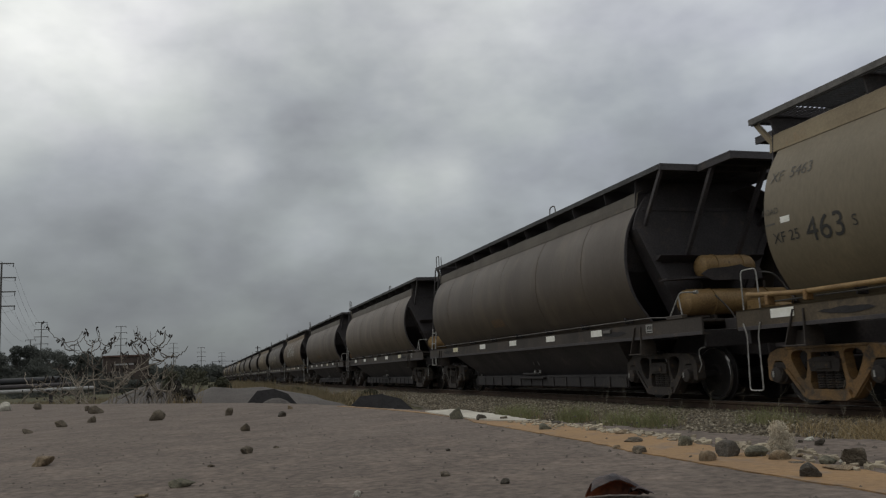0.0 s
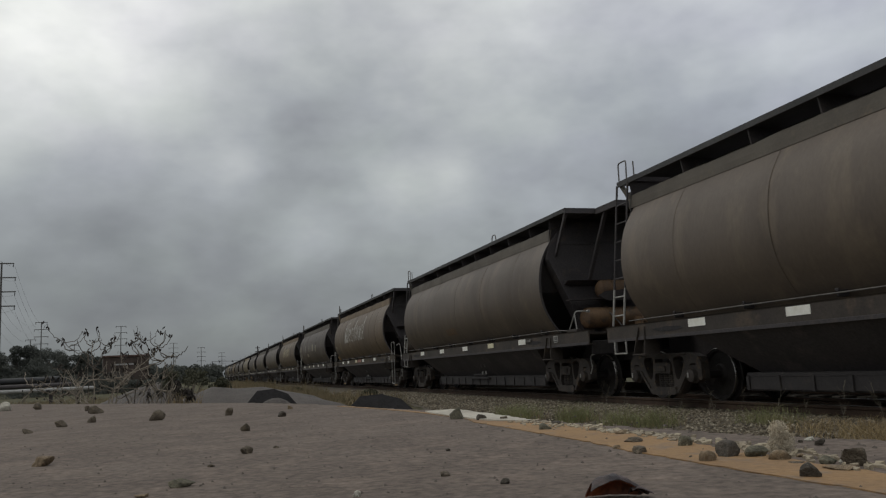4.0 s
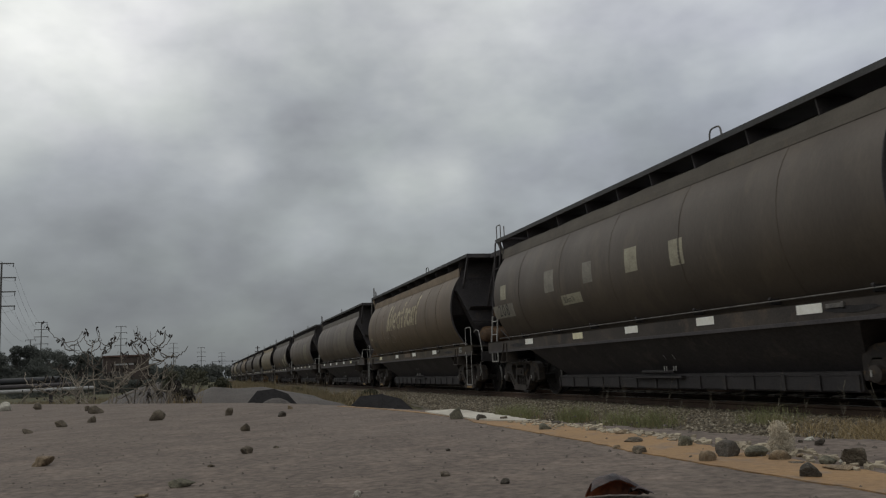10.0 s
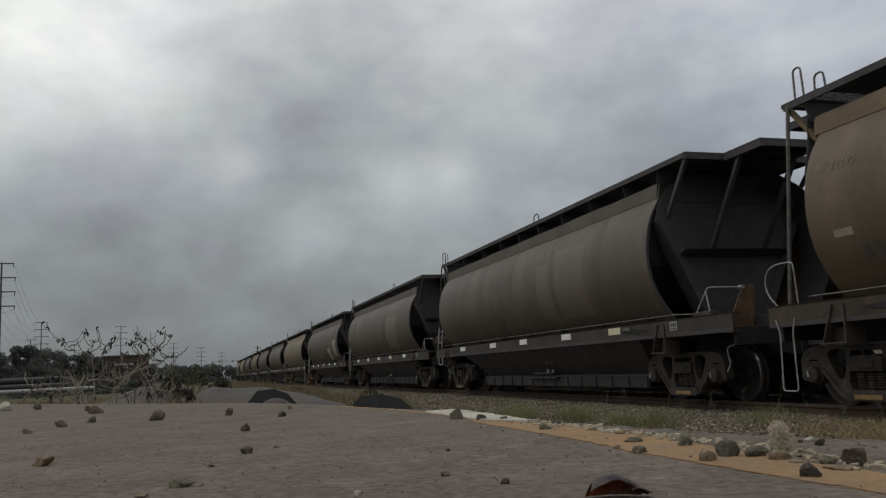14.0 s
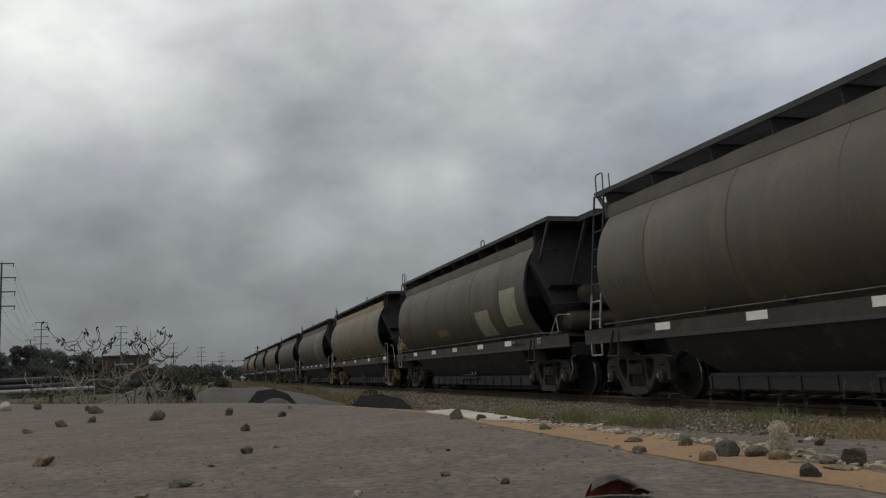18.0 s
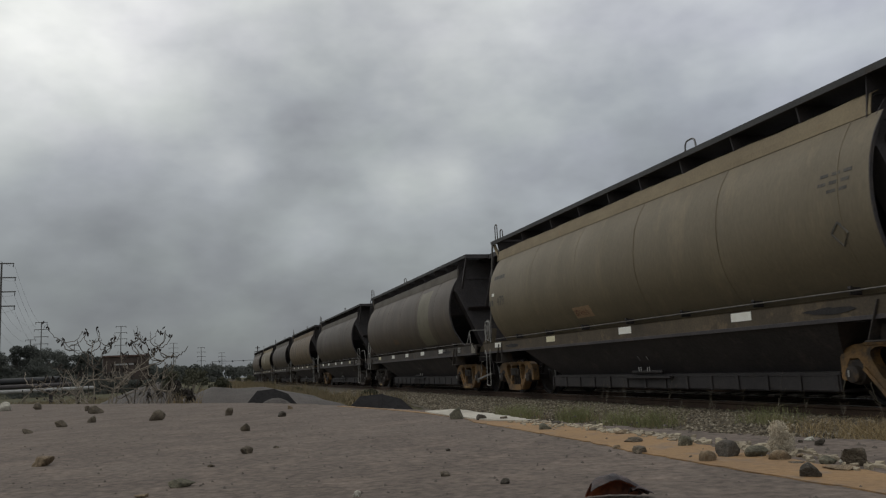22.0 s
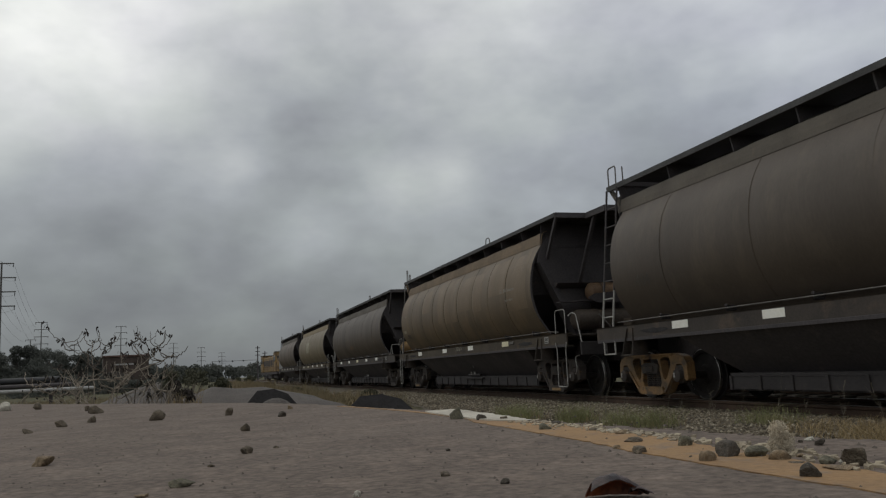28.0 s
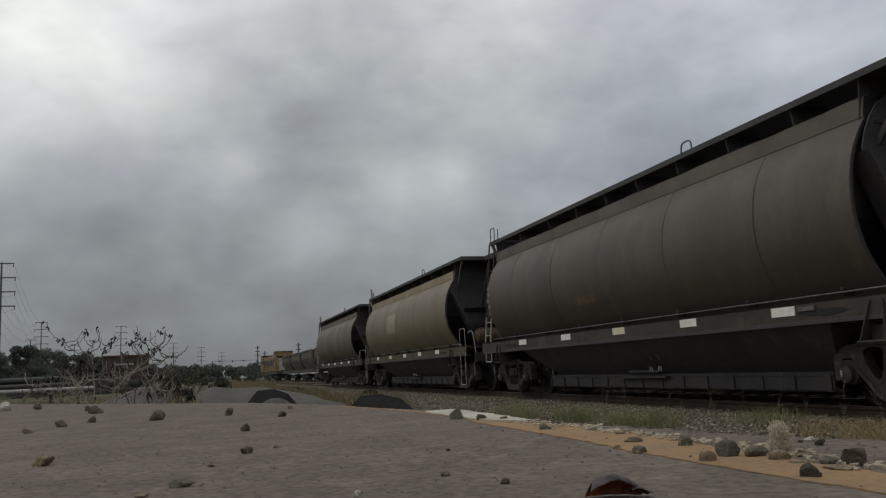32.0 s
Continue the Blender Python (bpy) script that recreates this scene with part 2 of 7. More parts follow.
PAINT_BLACK = material("black_lettering", (0.03, 0.028, 0.026), (0.05, 0.045, 0.04), 0.6, scale=6, fine=40)
STENCIL = material("faded_stencil", (0.245, 0.215, 0.168), (0.165, 0.142, 0.112), 0.6, scale=6, fine=40)
CONCRETE = material("weathered_asphalt_slab", (0.1570, 0.1250, 0.1030), (0.1260, 0.1000, 0.0830), 0.9, scale=6.0, fine=85, amount=0.6, bump=0.45, bump_dist=0.006, third=(0.178, 0.139, 0.113), third_at=0.56, grain=0.36, gloss=0.22)
YELLOW_LINE = material("faded_yellow_line", (0.325, 0.190, 0.078), (0.235, 0.145, 0.074), 0.85, scale=7, fine=120, bump=0.4, bump_dist=0.003, third=(0.20, 0.150, 0.110), third_at=0.60, grain=0.16)
WHITE_LINE = material("faded_white_line", (0.52, 0.48, 0.40), (0.38, 0.34, 0.28), 0.85, scale=6, fine=90, bump=0.5, bump_dist=0.003)
FLAKE = material("pale_paint_chip", (0.40, 0.335, 0.235), (0.21, 0.175, 0.13), 0.9, scale=18, fine=120)
GROUND = material("dry_grassy_ground", (0.090, 0.080, 0.045), (0.062, 0.062, 0.034), 0.95, scale=0.35, fine=6, bump=0.6, bump_dist=0.05, third=(0.115, 0.095, 0.056), third_at=0.56, gloss=0.15)
BALLAST_BED = material("ballast_bed", (0.1325, 0.1080, 0.0765), (0.0795, 0.0660, 0.0477), 0.95, scale=5, fine=22, bump=0.9, bump_dist=0.03)
def stone_material():
    """Every stone of the heap has its own tone."""
    m = bpy.data.materials.new("mixed_ballast_stone")
    m.use_nodes = True
    N, link = m.node_tree.nodes, m.node_tree.links
    geo = N.new("ShaderNodeNewGeometry")
    ramp = N.new("ShaderNodeValToRGB")
    cr = ramp.color_ramp
    cr.elements[0].position, cr.elements[0].color = 0.0, (0.075, 0.060, 0.043, 1)
    cr.elements[1].position, cr.elements[1].color = 1.0, (0.51, 0.45, 0.35, 1)
    for pos, col in ((0.35, (0.170, 0.137, 0.095, 1)), (0.7, (0.27, 0.228, 0.162, 1)), (0.9, (0.375, 0.325, 0.24, 1))):
        cr.elements.new(pos).color = col
    link.new(geo.outputs["Random Per Island"], ramp.inputs[0])
    tex = N.new("ShaderNodeTexNoise")
    tex.inputs["Scale"].default_value = 60
    mix = N.new("ShaderNodeMix")
    mix.data_type, mix.blend_type = "RGBA", "MULTIPLY"
    mix.inputs[0].default_value = 0.3
    link.new(ramp.outputs[0], mix.inputs[6])
    link.new(tex.outputs[0], mix.inputs[7])
    bs = N["Principled BSDF"]
    bs.inputs["Roughness"].default_value = 0.9
    link.new(mix.outputs[2], bs.inputs["Base Color"])
    return m


STONE = stone_material()
RAIL_STEEL = material("rusty_rail", (0.11, 0.068, 0.045), (0.07, 0.045, 0.033), 0.75, 0.2, scale=3, fine=40)
SLEEPER = material("grey_sleeper", (0.13, 0.115, 0.10), (0.08, 0.07, 0.06), 0.9, scale=4, fine=30)
BITUMEN = material("black_bitumen", (0.028, 0.024, 0.025), (0.018, 0.016, 0.016), 0.8, scale=6, fine=40, bump=0.5)
HEAP = material("grey_gravel_heap", (0.104, 0.089, 0.080), (0.082, 0.071, 0.064), 0.95, scale=3, fine=60, bump=0.8)
TWIG = material("grey_dead_twig", (0.37, 0.315, 0.25), (0.17, 0.140, 0.108), 0.9, scale=5, fine=60)
WEED = material("dry_weed", (0.20, 0.175, 0.13), (0.11, 0.095, 0.07), 0.9, scale=6, fine=60)
DARK_TWIG = material("dark_dead_twig", (0.150, 0.122, 0.095), (0.085, 0.070, 0.056), 0.9, scale=6, fine=60)
DEAD_LEAF = material("dark_dead_leaf", (0.045, 0.035, 0.028), (0.03, 0.024, 0.02), 0.9, scale=8, fine=60)
GRASS_DRY = material("dry_grass", (0.40, 0.30, 0.155), (0.28, 0.205, 0.11), 0.9, scale=3, fine=40, bump=0)
GRASS_FIELD = material("far_dry_grass", (0.280, 0.210, 0.120), (0.165, 0.143, 0.086), 0.95, scale=0.5, fine=10, bump=0)
GRASS_GREEN = material("green_grass", (0.19, 0.21, 0.085), (0.26, 0.245, 0.12), 0.9, scale=3, fine=40, bump=0)
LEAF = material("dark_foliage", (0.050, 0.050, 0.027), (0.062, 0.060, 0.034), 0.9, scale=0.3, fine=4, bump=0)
BARK = material("grey_bark", (0.10, 0.085, 0.07), (0.06, 0.05, 0.045), 0.9, scale=3, fine=30)
POLE = material("weathered_pole", (0.12, 0.115, 0.11), (0.08, 0.075, 0.07), 0.8, scale=0.6, fine=20)
PIPE_BLACK = material("black_pipe", (0.025, 0.025, 0.027), (0.018, 0.018, 0.02), 0.6, scale=1, fine=20)
PIPE_WHITE = material("grey_white_pipe", (0.40, 0.39, 0.38), (0.3, 0.29, 0.28), 0.7, scale=1, fine=20)
BRICK = material("brown_shed_cladding", (0.088, 0.063, 0.052), (0.060, 0.046, 0.040), 0.85, scale=0.7, fine=12)
ROOF_RED = material("faded_red_roof", (0.115, 0.066, 0.052), (0.085, 0.052, 0.043), 0.8, scale=0.7, fine=12)
LOCO_YELLOW = material("yellow_loco_paint", (0.3392, 0.2155, 0.0822), (0.2142, 0.1384, 0.0628), 0.65, scale=1.2, fine=20, third=(0.1249, 0.0881, 0.0568), third_at=0.52)
WINDOW_DARK = material("dark_cab_glass", (0.02, 0.022, 0.025), (0.03, 0.03, 0.03), 0.15, scale=2, fine=20, bump=0)
HOPPER_GREY = material("grey_hopper_paint", (0.135, 0.113, 0.088), (0.095, 0.080, 0.063), 0.75, scale=0.7, fine=16)


# ---- mesh helpers ----
class Solid:
    """Gathers faces of one part."""

    def __init__(self):
        self.v, self.f = [], []

    def add(self, verts, faces):
        o = len(self.v)
        self.v += [tuple(p) for p in verts]
        self.f += [tuple(i + o for i in f) for f in faces]
        return self

    def join(self, other):
        return self.add(other.v, other.f)

    def box(self, x0, x1, y0, y1, z0, z1, b=0.0):
        b = min(b, 0.45 * min(x1 - x0, y1 - y0, z1 - z0))
        if b <= 0:
            v = [(x, y, z) for x in (x0, x1) for y in (y0, y1) for z in (z0, z1)]
            return self.add(v, [(0, 1, 3, 2), (4, 6, 7, 5), (0, 4, 5, 1), (2, 3, 7, 6), (0, 2, 6, 4), (1, 5, 7, 3)])
        lo, hi = (x0, y0, z0), (x1, y1, z1)
        v, ids = [], {}
        for c in range(8):
            bits = [(c >> 2) & 1, (c >> 1) & 1, c & 1]
            for ax in range(3):
                p = [(hi[i] if bits[i] else lo[i]) for i in range(3)]
                for i in range(3):
                    if i != ax:
                        p[i] += -b if bits[i] else b
                ids[(c, ax)] = len(v)
                v.append(tuple(p))
        f = []
        for ax in range(3):
            o = [i for i in range(3) if i != ax]
            for side in (0, 1):
                q = []
                for a, d in ((0, 0), (1, 0), (1, 1), (0, 1)):
                    bits = [0, 0, 0]
                    bits[ax], bits[o[0]], bits[o[1]] = side, a, d
                    q.append(ids[(bits[0] * 4 + bits[1] * 2 + bits[2], ax)])
                f.append(q if (side == 1) == (ax != 1) else q[::-1])
        for ax in range(3):
            o = [i for i in range(3) if i != ax]
            for a in (0, 1):
                for d in (0, 1):
                    c = []
                    for e in (0, 1):
                        bits = [0, 0, 0]
                        bits[ax], bits[o[0]], bits[o[1]] = e, a, d
                        c.append(bits[0] * 4 + bits[1] * 2 + bits[2])
                    f.append((ids[(c[0], o[0])], ids[(c[1], o[0])], ids[(c[1], o[1])], ids[(c[0], o[1])]))
        for c in range(8):
            f.append((ids[(c, 0)], ids[(c, 1)], ids[(c, 2)]))
        return self.add(v, f)

    def tube(self, pts, r, n=8, r_end=None, closed=False):
        """A round bar along points."""
        pts = [Vector(p) for p in pts]
        m = len(pts)
        rings = []
        up = None
        for i, p in enumerate(pts):
            if closed:
                d = pts[(i + 1) % m] - pts[i - 1]
            else:
                d = pts[min(i + 1, m - 1)] - pts[max(i - 1, 0)]
            d.normalize()
            if up is None:
                up = d.orthogonal().normalized()
            a = (up - d * up.dot(d))
            a = a.normalized() if a.length > 1e-6 else d.orthogonal().normalized()
            up = a
            c = d.cross(a)
            rr = r if r_end is None else r + (r_end - r) * i / max(1, m - 1)
            rings.append([p + (a * math.cos(2 * math.pi * j / n) + c * math.sin(2 * math.pi * j / n)) * rr for j in range(n)])
        v = [q for ring in rings for q in ring]
        f = []
        for i in range(m if closed else m - 1):
            k = (i + 1) % m
            for j in range(n):
                f.append((i * n + j, i * n + (j + 1) % n, k * n + (j + 1) % n, k * n + j))
        if not closed:
            f.append(tuple(range(n))[::-1])
            f.append(tuple((m - 1) * n + j for j in range(n)))
        return self.add(v, f)

    def lathe(self, axis_p, axis_d, prof, n=24):
        """Turns (along, radius) pairs about an axis."""
        p, d = Vector(axis_p), Vector(axis_d).normalized()
        a = d.orthogonal().normalized()
        c = d.cross(a)
        v, f = [], []
        for along, r in prof:
            for j in range(n):
                t = 2 * math.pi * j / n
                v.append(p + d * along + (a * math.cos(t) + c * math.sin(t)) * r)
        m = len(prof)
        for i in range(m - 1):
            for j in range(n):
                f.append((i * n + j, i * n + (j + 1) % n, (i + 1) * n + (j + 1) % n, (i + 1) * n + j))
        f.append(tuple(range(n))[::-1])
        f.append(tuple((m - 1) * n + j for j in range(n)))
        return self.add(v, f)

    def prism(self, poly, axis, a, b):
        """A flat outline pushed along an axis. poly gives the two other coordinates in xyz order."""
        def put(p, t):
            q = list(p)
            q.insert("xyz".index(axis), t)
            return tuple(q)
        n = len(poly)
        v = [put(p, a) for p in poly] + [put(p, b) for p in poly]
        f = [tuple(range(n)), tuple(range(n, 2 * n))[::-1]]
        f += [(i, (i + 1) % n, (i + 1) % n + n, i + n) for i in range(n)]
        return self.add(v, f)

    def sheet(self, rows, thick):
        """A plate of even thickness over a grid of points."""
        rows = [[Vector(p) for p in r] for r in rows]
        m, n = len(rows), len(rows[0])
        back = []
        for i in range(m):
            for j in range(n):
                du = rows[min(i + 1, m - 1)][j] - rows[max(i - 1, 0)][j]
                dv = rows[i][min(j + 1, n - 1)] - rows[i][max(j - 1, 0)]
                nn = du.cross(dv)
                nn = nn.normalized() if nn.length > 1e-9 else Vector((0, 0, 1))
                back.append(rows[i][j] + nn * thick)
        v = [p for r in rows for p in r] + back
        o = m * n
        f = []
        for i in range(m - 1):
            for j in range(n - 1):
                q = (i * n + j, i * n + j + 1, (i + 1) * n + j + 1, (i + 1) * n + j)
                f += [q, tuple(x + o for x in q[::-1])]
        for i in range(m - 1):
            for j in (0, n - 1):
                f.append((i * n + j, (i + 1) * n + j, (i + 1) * n + j + o, i * n + j + o))
        for j in range(n - 1):
            for i in (0, m - 1):
                f.append((i * n + j, i * n + j + 1, i * n + j + 1 + o, i * n + j + o))
        return self.add(v, f)

    def mesh(self, name, mat, smooth=None):
        me = bpy.data.meshes.new(name)
        me.from_pydata(self.v, [], self.f)
        me.materials.append(mat)
        bm = bmesh.new()
        bm.from_mesh(me)
        bmesh.ops.recalc_face_normals(bm, faces=bm.faces)
        if smooth:
            for f in bm.faces:
                f.smooth = True
            for e in bm.edges:
                if len(e.link_faces) == 2 and e.calc_face_angle(0) > radians(smooth):
                    e.smooth = False
        bm.to_mesh(me)
        bm.free()
        return me


CACHE = {}


def shared(key, build, mat, smooth=None):
    """One mesh for alike parts."""
    k = (key, mat.name)
    if k not in CACHE:
        CACHE[k] = build().mesh(key, mat, smooth)
    return CACHE[k]


def part(name, me, parent, label="", at=(0, 0, 0), turn=(0, 0, 0)):
    ob = new(name, me)
    ob.parent = parent
    ob.matrix_basis = pose(*at, *turn)
    if label:
        ob["label"] = label
    return ob


def thing(name, at, label, category, group="", kind="", turn=(0, 0, 0), data=None):
    ob = new(name, data)
    ob.matrix_basis = pose(*at, *turn)
    return tagged(ob, label, category, group, kind)


def rounded(pts, r, steps=4):
    """A bent path with rounded corners."""
    pts = [Vector(p) for p in pts]
    out = [pts[0]]
    for a, b, c in zip(pts, pts[1:], pts[2:]):
        d1, d2 = (a - b), (c - b)
        rr = min(r, d1.length * 0.45, d2.length * 0.45)
        p, q = b + d1.normalized() * rr, b + d2.normalized() * rr
        for i in range(steps + 1):
            t = i / steps
            out.append(p * (1 - t) ** 2 + b * 2 * t * (1 - t) + q * t * t)
    out.append(pts[-1])
    return out


# ---- ground, slab and track ----
def ground_sheet():
    """One sheet to the horizon, finer near the slab; it lifts a little far behind the field."""
    def lift(x, y):
        r = max(0.0, y - 170) * 0.006 * min(1.0, max(0.0, (6 - x) / 14)) if y > 170 else 0
        return min(r, 5.0) + 0.03 * noise.noise((x * 0.3, y * 0.3, 0)) * min(1.0, max(0.0, (4.5 - x) / 2))
    xs = [-2600, -1200, -600, -300, -160, -90, -60, -40, -28] + [-20 + i * 1.0 for i in range(27)] + [7, 9, 11, 14, 18, 25, 40, 80, 160, 400, 1000, 2600]
    ys = [-400, -100, -30, -10] + [-4 + i * 1.0 for i in range(60)] + [60 + i * 8 for i in range(20)] + [230, 270, 330, 420, 600, 900, 1500, 2400, 3600]
    v = [(x, y, lift(x, y)) for y in ys for x in xs]
    n = len(xs)
    f = [(j * n + i, j * n + i + 1, (j + 1) * n + i + 1, (j + 1) * n + i) for j in range(len(ys) - 1) for i in range(n - 1)]
    s = Solid().add(v, f)
    return s


tagged(new("ground", ground_sheet().mesh("ground", GROUND, 60)), "dry grassy ground beside the railway", "ground", kind="structure")

SLAB_Z = 0.93
SLAB_EDGE = [(0.85, -3.0), (0.838, 0.8), (0.80, 0.93), (0.765, 1.03), (0.752, 1.157), (0.718, 1.30), (0.692, 1.43), (0.680, 1.57), (0.684, 1.9), (0.690, 2.17), (0.62, 2.28), (0.59, 2.4), (0.525, 2.72), (0.44, 3.25), (0.24, 3.85), (-0.15, 4.58), (-0.69, 5.6), (-1.55, 7.4), (-3.4, 10.0), (-6.2, 11.0), (-9.0, 11.0), (-9.0, -3.0)]


def slab():
    """A raised slab of worn asphalt with a broken edge; its top is a fine uneven grid."""
    rnd = random.Random(4)
    edge = []
    for a, b in zip(SLAB_EDGE, SLAB_EDGE[1:] + SLAB_EDGE[:1]):
        n = 14 if a[1] < 8 and a[0] > -3 else 3
        for i in range(n):
            t = i / n
            jit = 0.012 if n == 14 else 0
            edge.append((a[0] + (b[0] - a[0]) * t + rnd.uniform(-jit, jit), a[1] + (b[1] - a[1]) * t + rnd.uniform(-jit, jit)))
    s = Solid()
    n = len(edge)
    v = [(x, y, SLAB_Z) for x, y in edge] + [(x + 0.004, y + 0.004, SLAB_Z - 0.02) for x, y in edge] + [(x, y, -0.05) for x, y in edge]
    f = [tuple(range(n))]
    for k in (0, 1):
        f += [(k * n + i, k * n + (i + 1) % n, (k + 1) * n + (i + 1) % n, (k + 1) * n + i) for i in range(n)]
    return s.add(v, f)


slab_ob = tagged(new("pavement", slab().mesh("pavement", CONCRETE)), "worn grey-brown asphalt platform with a crumbling edge", "pavement", kind="structure")


def line_strip(edges, z0, z1, seed, jit=0.006):
    """A painted strip between two edges, worn along its border."""
    rnd = random.Random(seed)
    v, f = [], []
    for i in range(len(edges)):
        y, xa, xb = edges[i]
        v += [(xa + rnd.uniform(-jit, jit) * 0.4, y, z1), (xb + rnd.uniform(-jit, jit), y, z1), (xa, y, z0), (xb, y, z0)]
    for i in range(len(edges) - 1):
        a, b = i * 4, i * 4 + 4
        f += [(a, a + 1, b + 1, b), (a, b, b + 2, a + 2), (a + 1, a + 3, b + 3, b + 1)]
    return Solid().add(v, f)


def lerp_edges(keys, step):
    out = []
    y = keys[0][0]
    while y < keys[-1][0]:
        for k, m in zip(keys, keys[1:]):
            if k[0] <= y <= m[0]:
                t = (y - k[0]) / (m[0] - k[0])
                out.append((y, k[1] + (m[1] - k[1]) * t, k[2] + (m[2] - k[2]) * t))
                break
        y += step
    return out


tagged(new("trim_yellow_line", line_strip(lerp_edges([(-1.0, 0.534, 0.605), (0.53, 0.535, 0.608), (0.63, 0.531, 0.614), (0.75, 0.532, 0.630), (0.86, 0.534, 0.636), (0.95, 0.534, 0.646), (1.03, 0.545, 0.660), (1.11, 0.552, 0.662), (1.2, 0.554, 0.658), (1.36, 0.558, 0.668), (1.45, 0.559, 0.668), (1.57, 0.561, 0.636), (1.66, 0.566, 0.592), (1.75, 0.586, 0.600), (2.1, 0.578, 0.592), (2.4, 0.55, 0.566), (2.9, 0.47, 0.49)], 0.02), SLAB_Z - 0.01, SLAB_Z + 0.0014, 2, 0.008).mesh("line", YELLOW_LINE)),
       "faded yellow line painted along the platform edge", "painted line", kind="structure")
tagged(new("trim_white_line", line_strip(lerp_edges([(1.54, 0.640, 0.658), (1.60, 0.615, 0.664), (1.66, 0.590, 0.668), (1.80, 0.586, 0.673), (1.92, 0.585, 0.676), (2.03, 0.586, 0.681), (2.12, 0.590, 0.683), (2.16, 0.60, 0.684)], 0.02), SLAB_Z - 0.01, SLAB_Z + 0.004, 3).mesh("line", WHITE_LINE)),
       "flaking white paint at the platform edge", "painted line", kind="structure")


def paint_flakes():
    """Curled chips of old white paint and grit along the outer side of the line."""
    rnd = random.Random(6)
    v, f = [], []
    for i in range(330):
        y = rnd.uniform(0.52, 1.55)
        x = 0.628 + 0.03 * math.sin((y - 0.5) * 3.0) + rnd.gauss(0.0, 0.012) + (0.02 if rnd.random() < 0.3 else 0)
        r = rnd.uniform(0.0015, 0.0065) * (0.6 + 0.5 * y)
        n = rnd.choice((4, 5, 6))
        a0 = rnd.uniform(0, 6)
        h = rnd.uniform(0.001, 0.004)
        o = len(v)
        for z in (0, 1):
            for k in range(n):
                a = a0 + 2 * math.pi * k / n
                q = r * (0.6 + 0.5 * math.sin(k * 2.3 + i)) if k % 2 else r
                v.append((x + q * 0.6 * math.cos(a), y + q * 1.5 * math.sin(a), SLAB_Z + (0.002 + h * (0.6 + 0.4 * math.cos(a)) if z else -0.002)))
        f.append(tuple(range(o + n, o + 2 * n)))
        f += [(o + k, o + (k + 1) % n, o + n + (k + 1) % n, o + n + k) for k in range(n)]
    me = bpy.data.meshes.new("paint_flakes")
    me.from_pydata(v, [], f)
    me.materials.append(FLAKE)
    return me


tagged(new("paint_flakes", paint_flakes()), "pale flaked paint chips and grit along the yellow line", "paint flakes", kind="stuff")


def rail_bar(x):
    p = [(-0.035, 0.15), (-0.025, 0.158), (0.025, 0.158), (0.035, 0.15), (0.033, 0.118), (0.009, 0.10), (0.008, 0.03), (0.06, 0.012), (0.06, 0.0), (-0.06, 0.0), (-0.06, 0.012), (-0.008, 0.03), (-0.009, 0.10), (-0.033, 0.118)]
    return Solid().prism([(x + a, RAIL_Z - 0.158 + b) for a, b in p], "y", -60, 420)


track = thing("track", (0, 0, 0), "narrow gauge railway track with rusty rails on ballast", "railway track", kind="structure")
for x in (-0.5685, 0.5685):
    part("rail", rail_bar(TRACK_X + x).mesh("rail", RAIL_STEEL), track, "rusty rail with a worn head")


def running_head(x):
    return Solid().box(TRACK_X + x - 0.03, TRACK_X + x + 0.03, -60, 420, RAIL_Z - 0.001, RAIL_Z + 0.0015)


for x in (-0.5685, 0.5685):
    part("rail_head", running_head(x).mesh("rail_head", RAIL_HEAD), track, "polished running surface")
sleeper_mesh = Solid().box(-1.05, 1.05, -0.115, 0.115, -0.14, 0.0, 0.015).mesh("sleeper", SLEEPER)
for i in range(230):
    part("sleeper", sleeper_mesh, track, at=(TRACK_X, -12 + i * 0.61, RAIL_Z - 0.158))


def ballast_bed():
    """The trapezoid of crushed stone that carries a track."""
    pro = [(4.6, 0.005), (5.8, 0.035), (6.5, 0.085), (7.25, 0.152), (TRACK_X + 1.25, 0.152), (TRACK_X + 2.0, 0.06), (TRACK_X + 5.0, 0.06), (TRACK_X + 6.2, 0.0)]
    ys = [-40, -10] + [i * 0.5 for i in range(90)] + [60, 100, 200, 420]
    v = []
    for y in ys:
        for x, z in pro:
            if x < 6.3:
                x = x + (6.4 - x) * 0.9 * min(1.0, max(0.0, (y - 13) / 12))
            v.append((x + 0.08 * noise.noise((x, y * 0.7, 1)), y, z + 0.02 * noise.noise((x * 2, y * 2, 5)) + 0.004))
    n = len(pro)
    f = [(j * n + i, j * n + i + 1, (j + 1) * n + i + 1, (j + 1) * n + i) for j in range(len(ys) - 1) for i in range(n - 1)]
    return Solid().add(v, f)


tagged(new("ballast", ballast_bed().mesh("ballast", BALLAST_BED, 60)), "grey crushed stone ballast bed", "ballast", kind="structure")


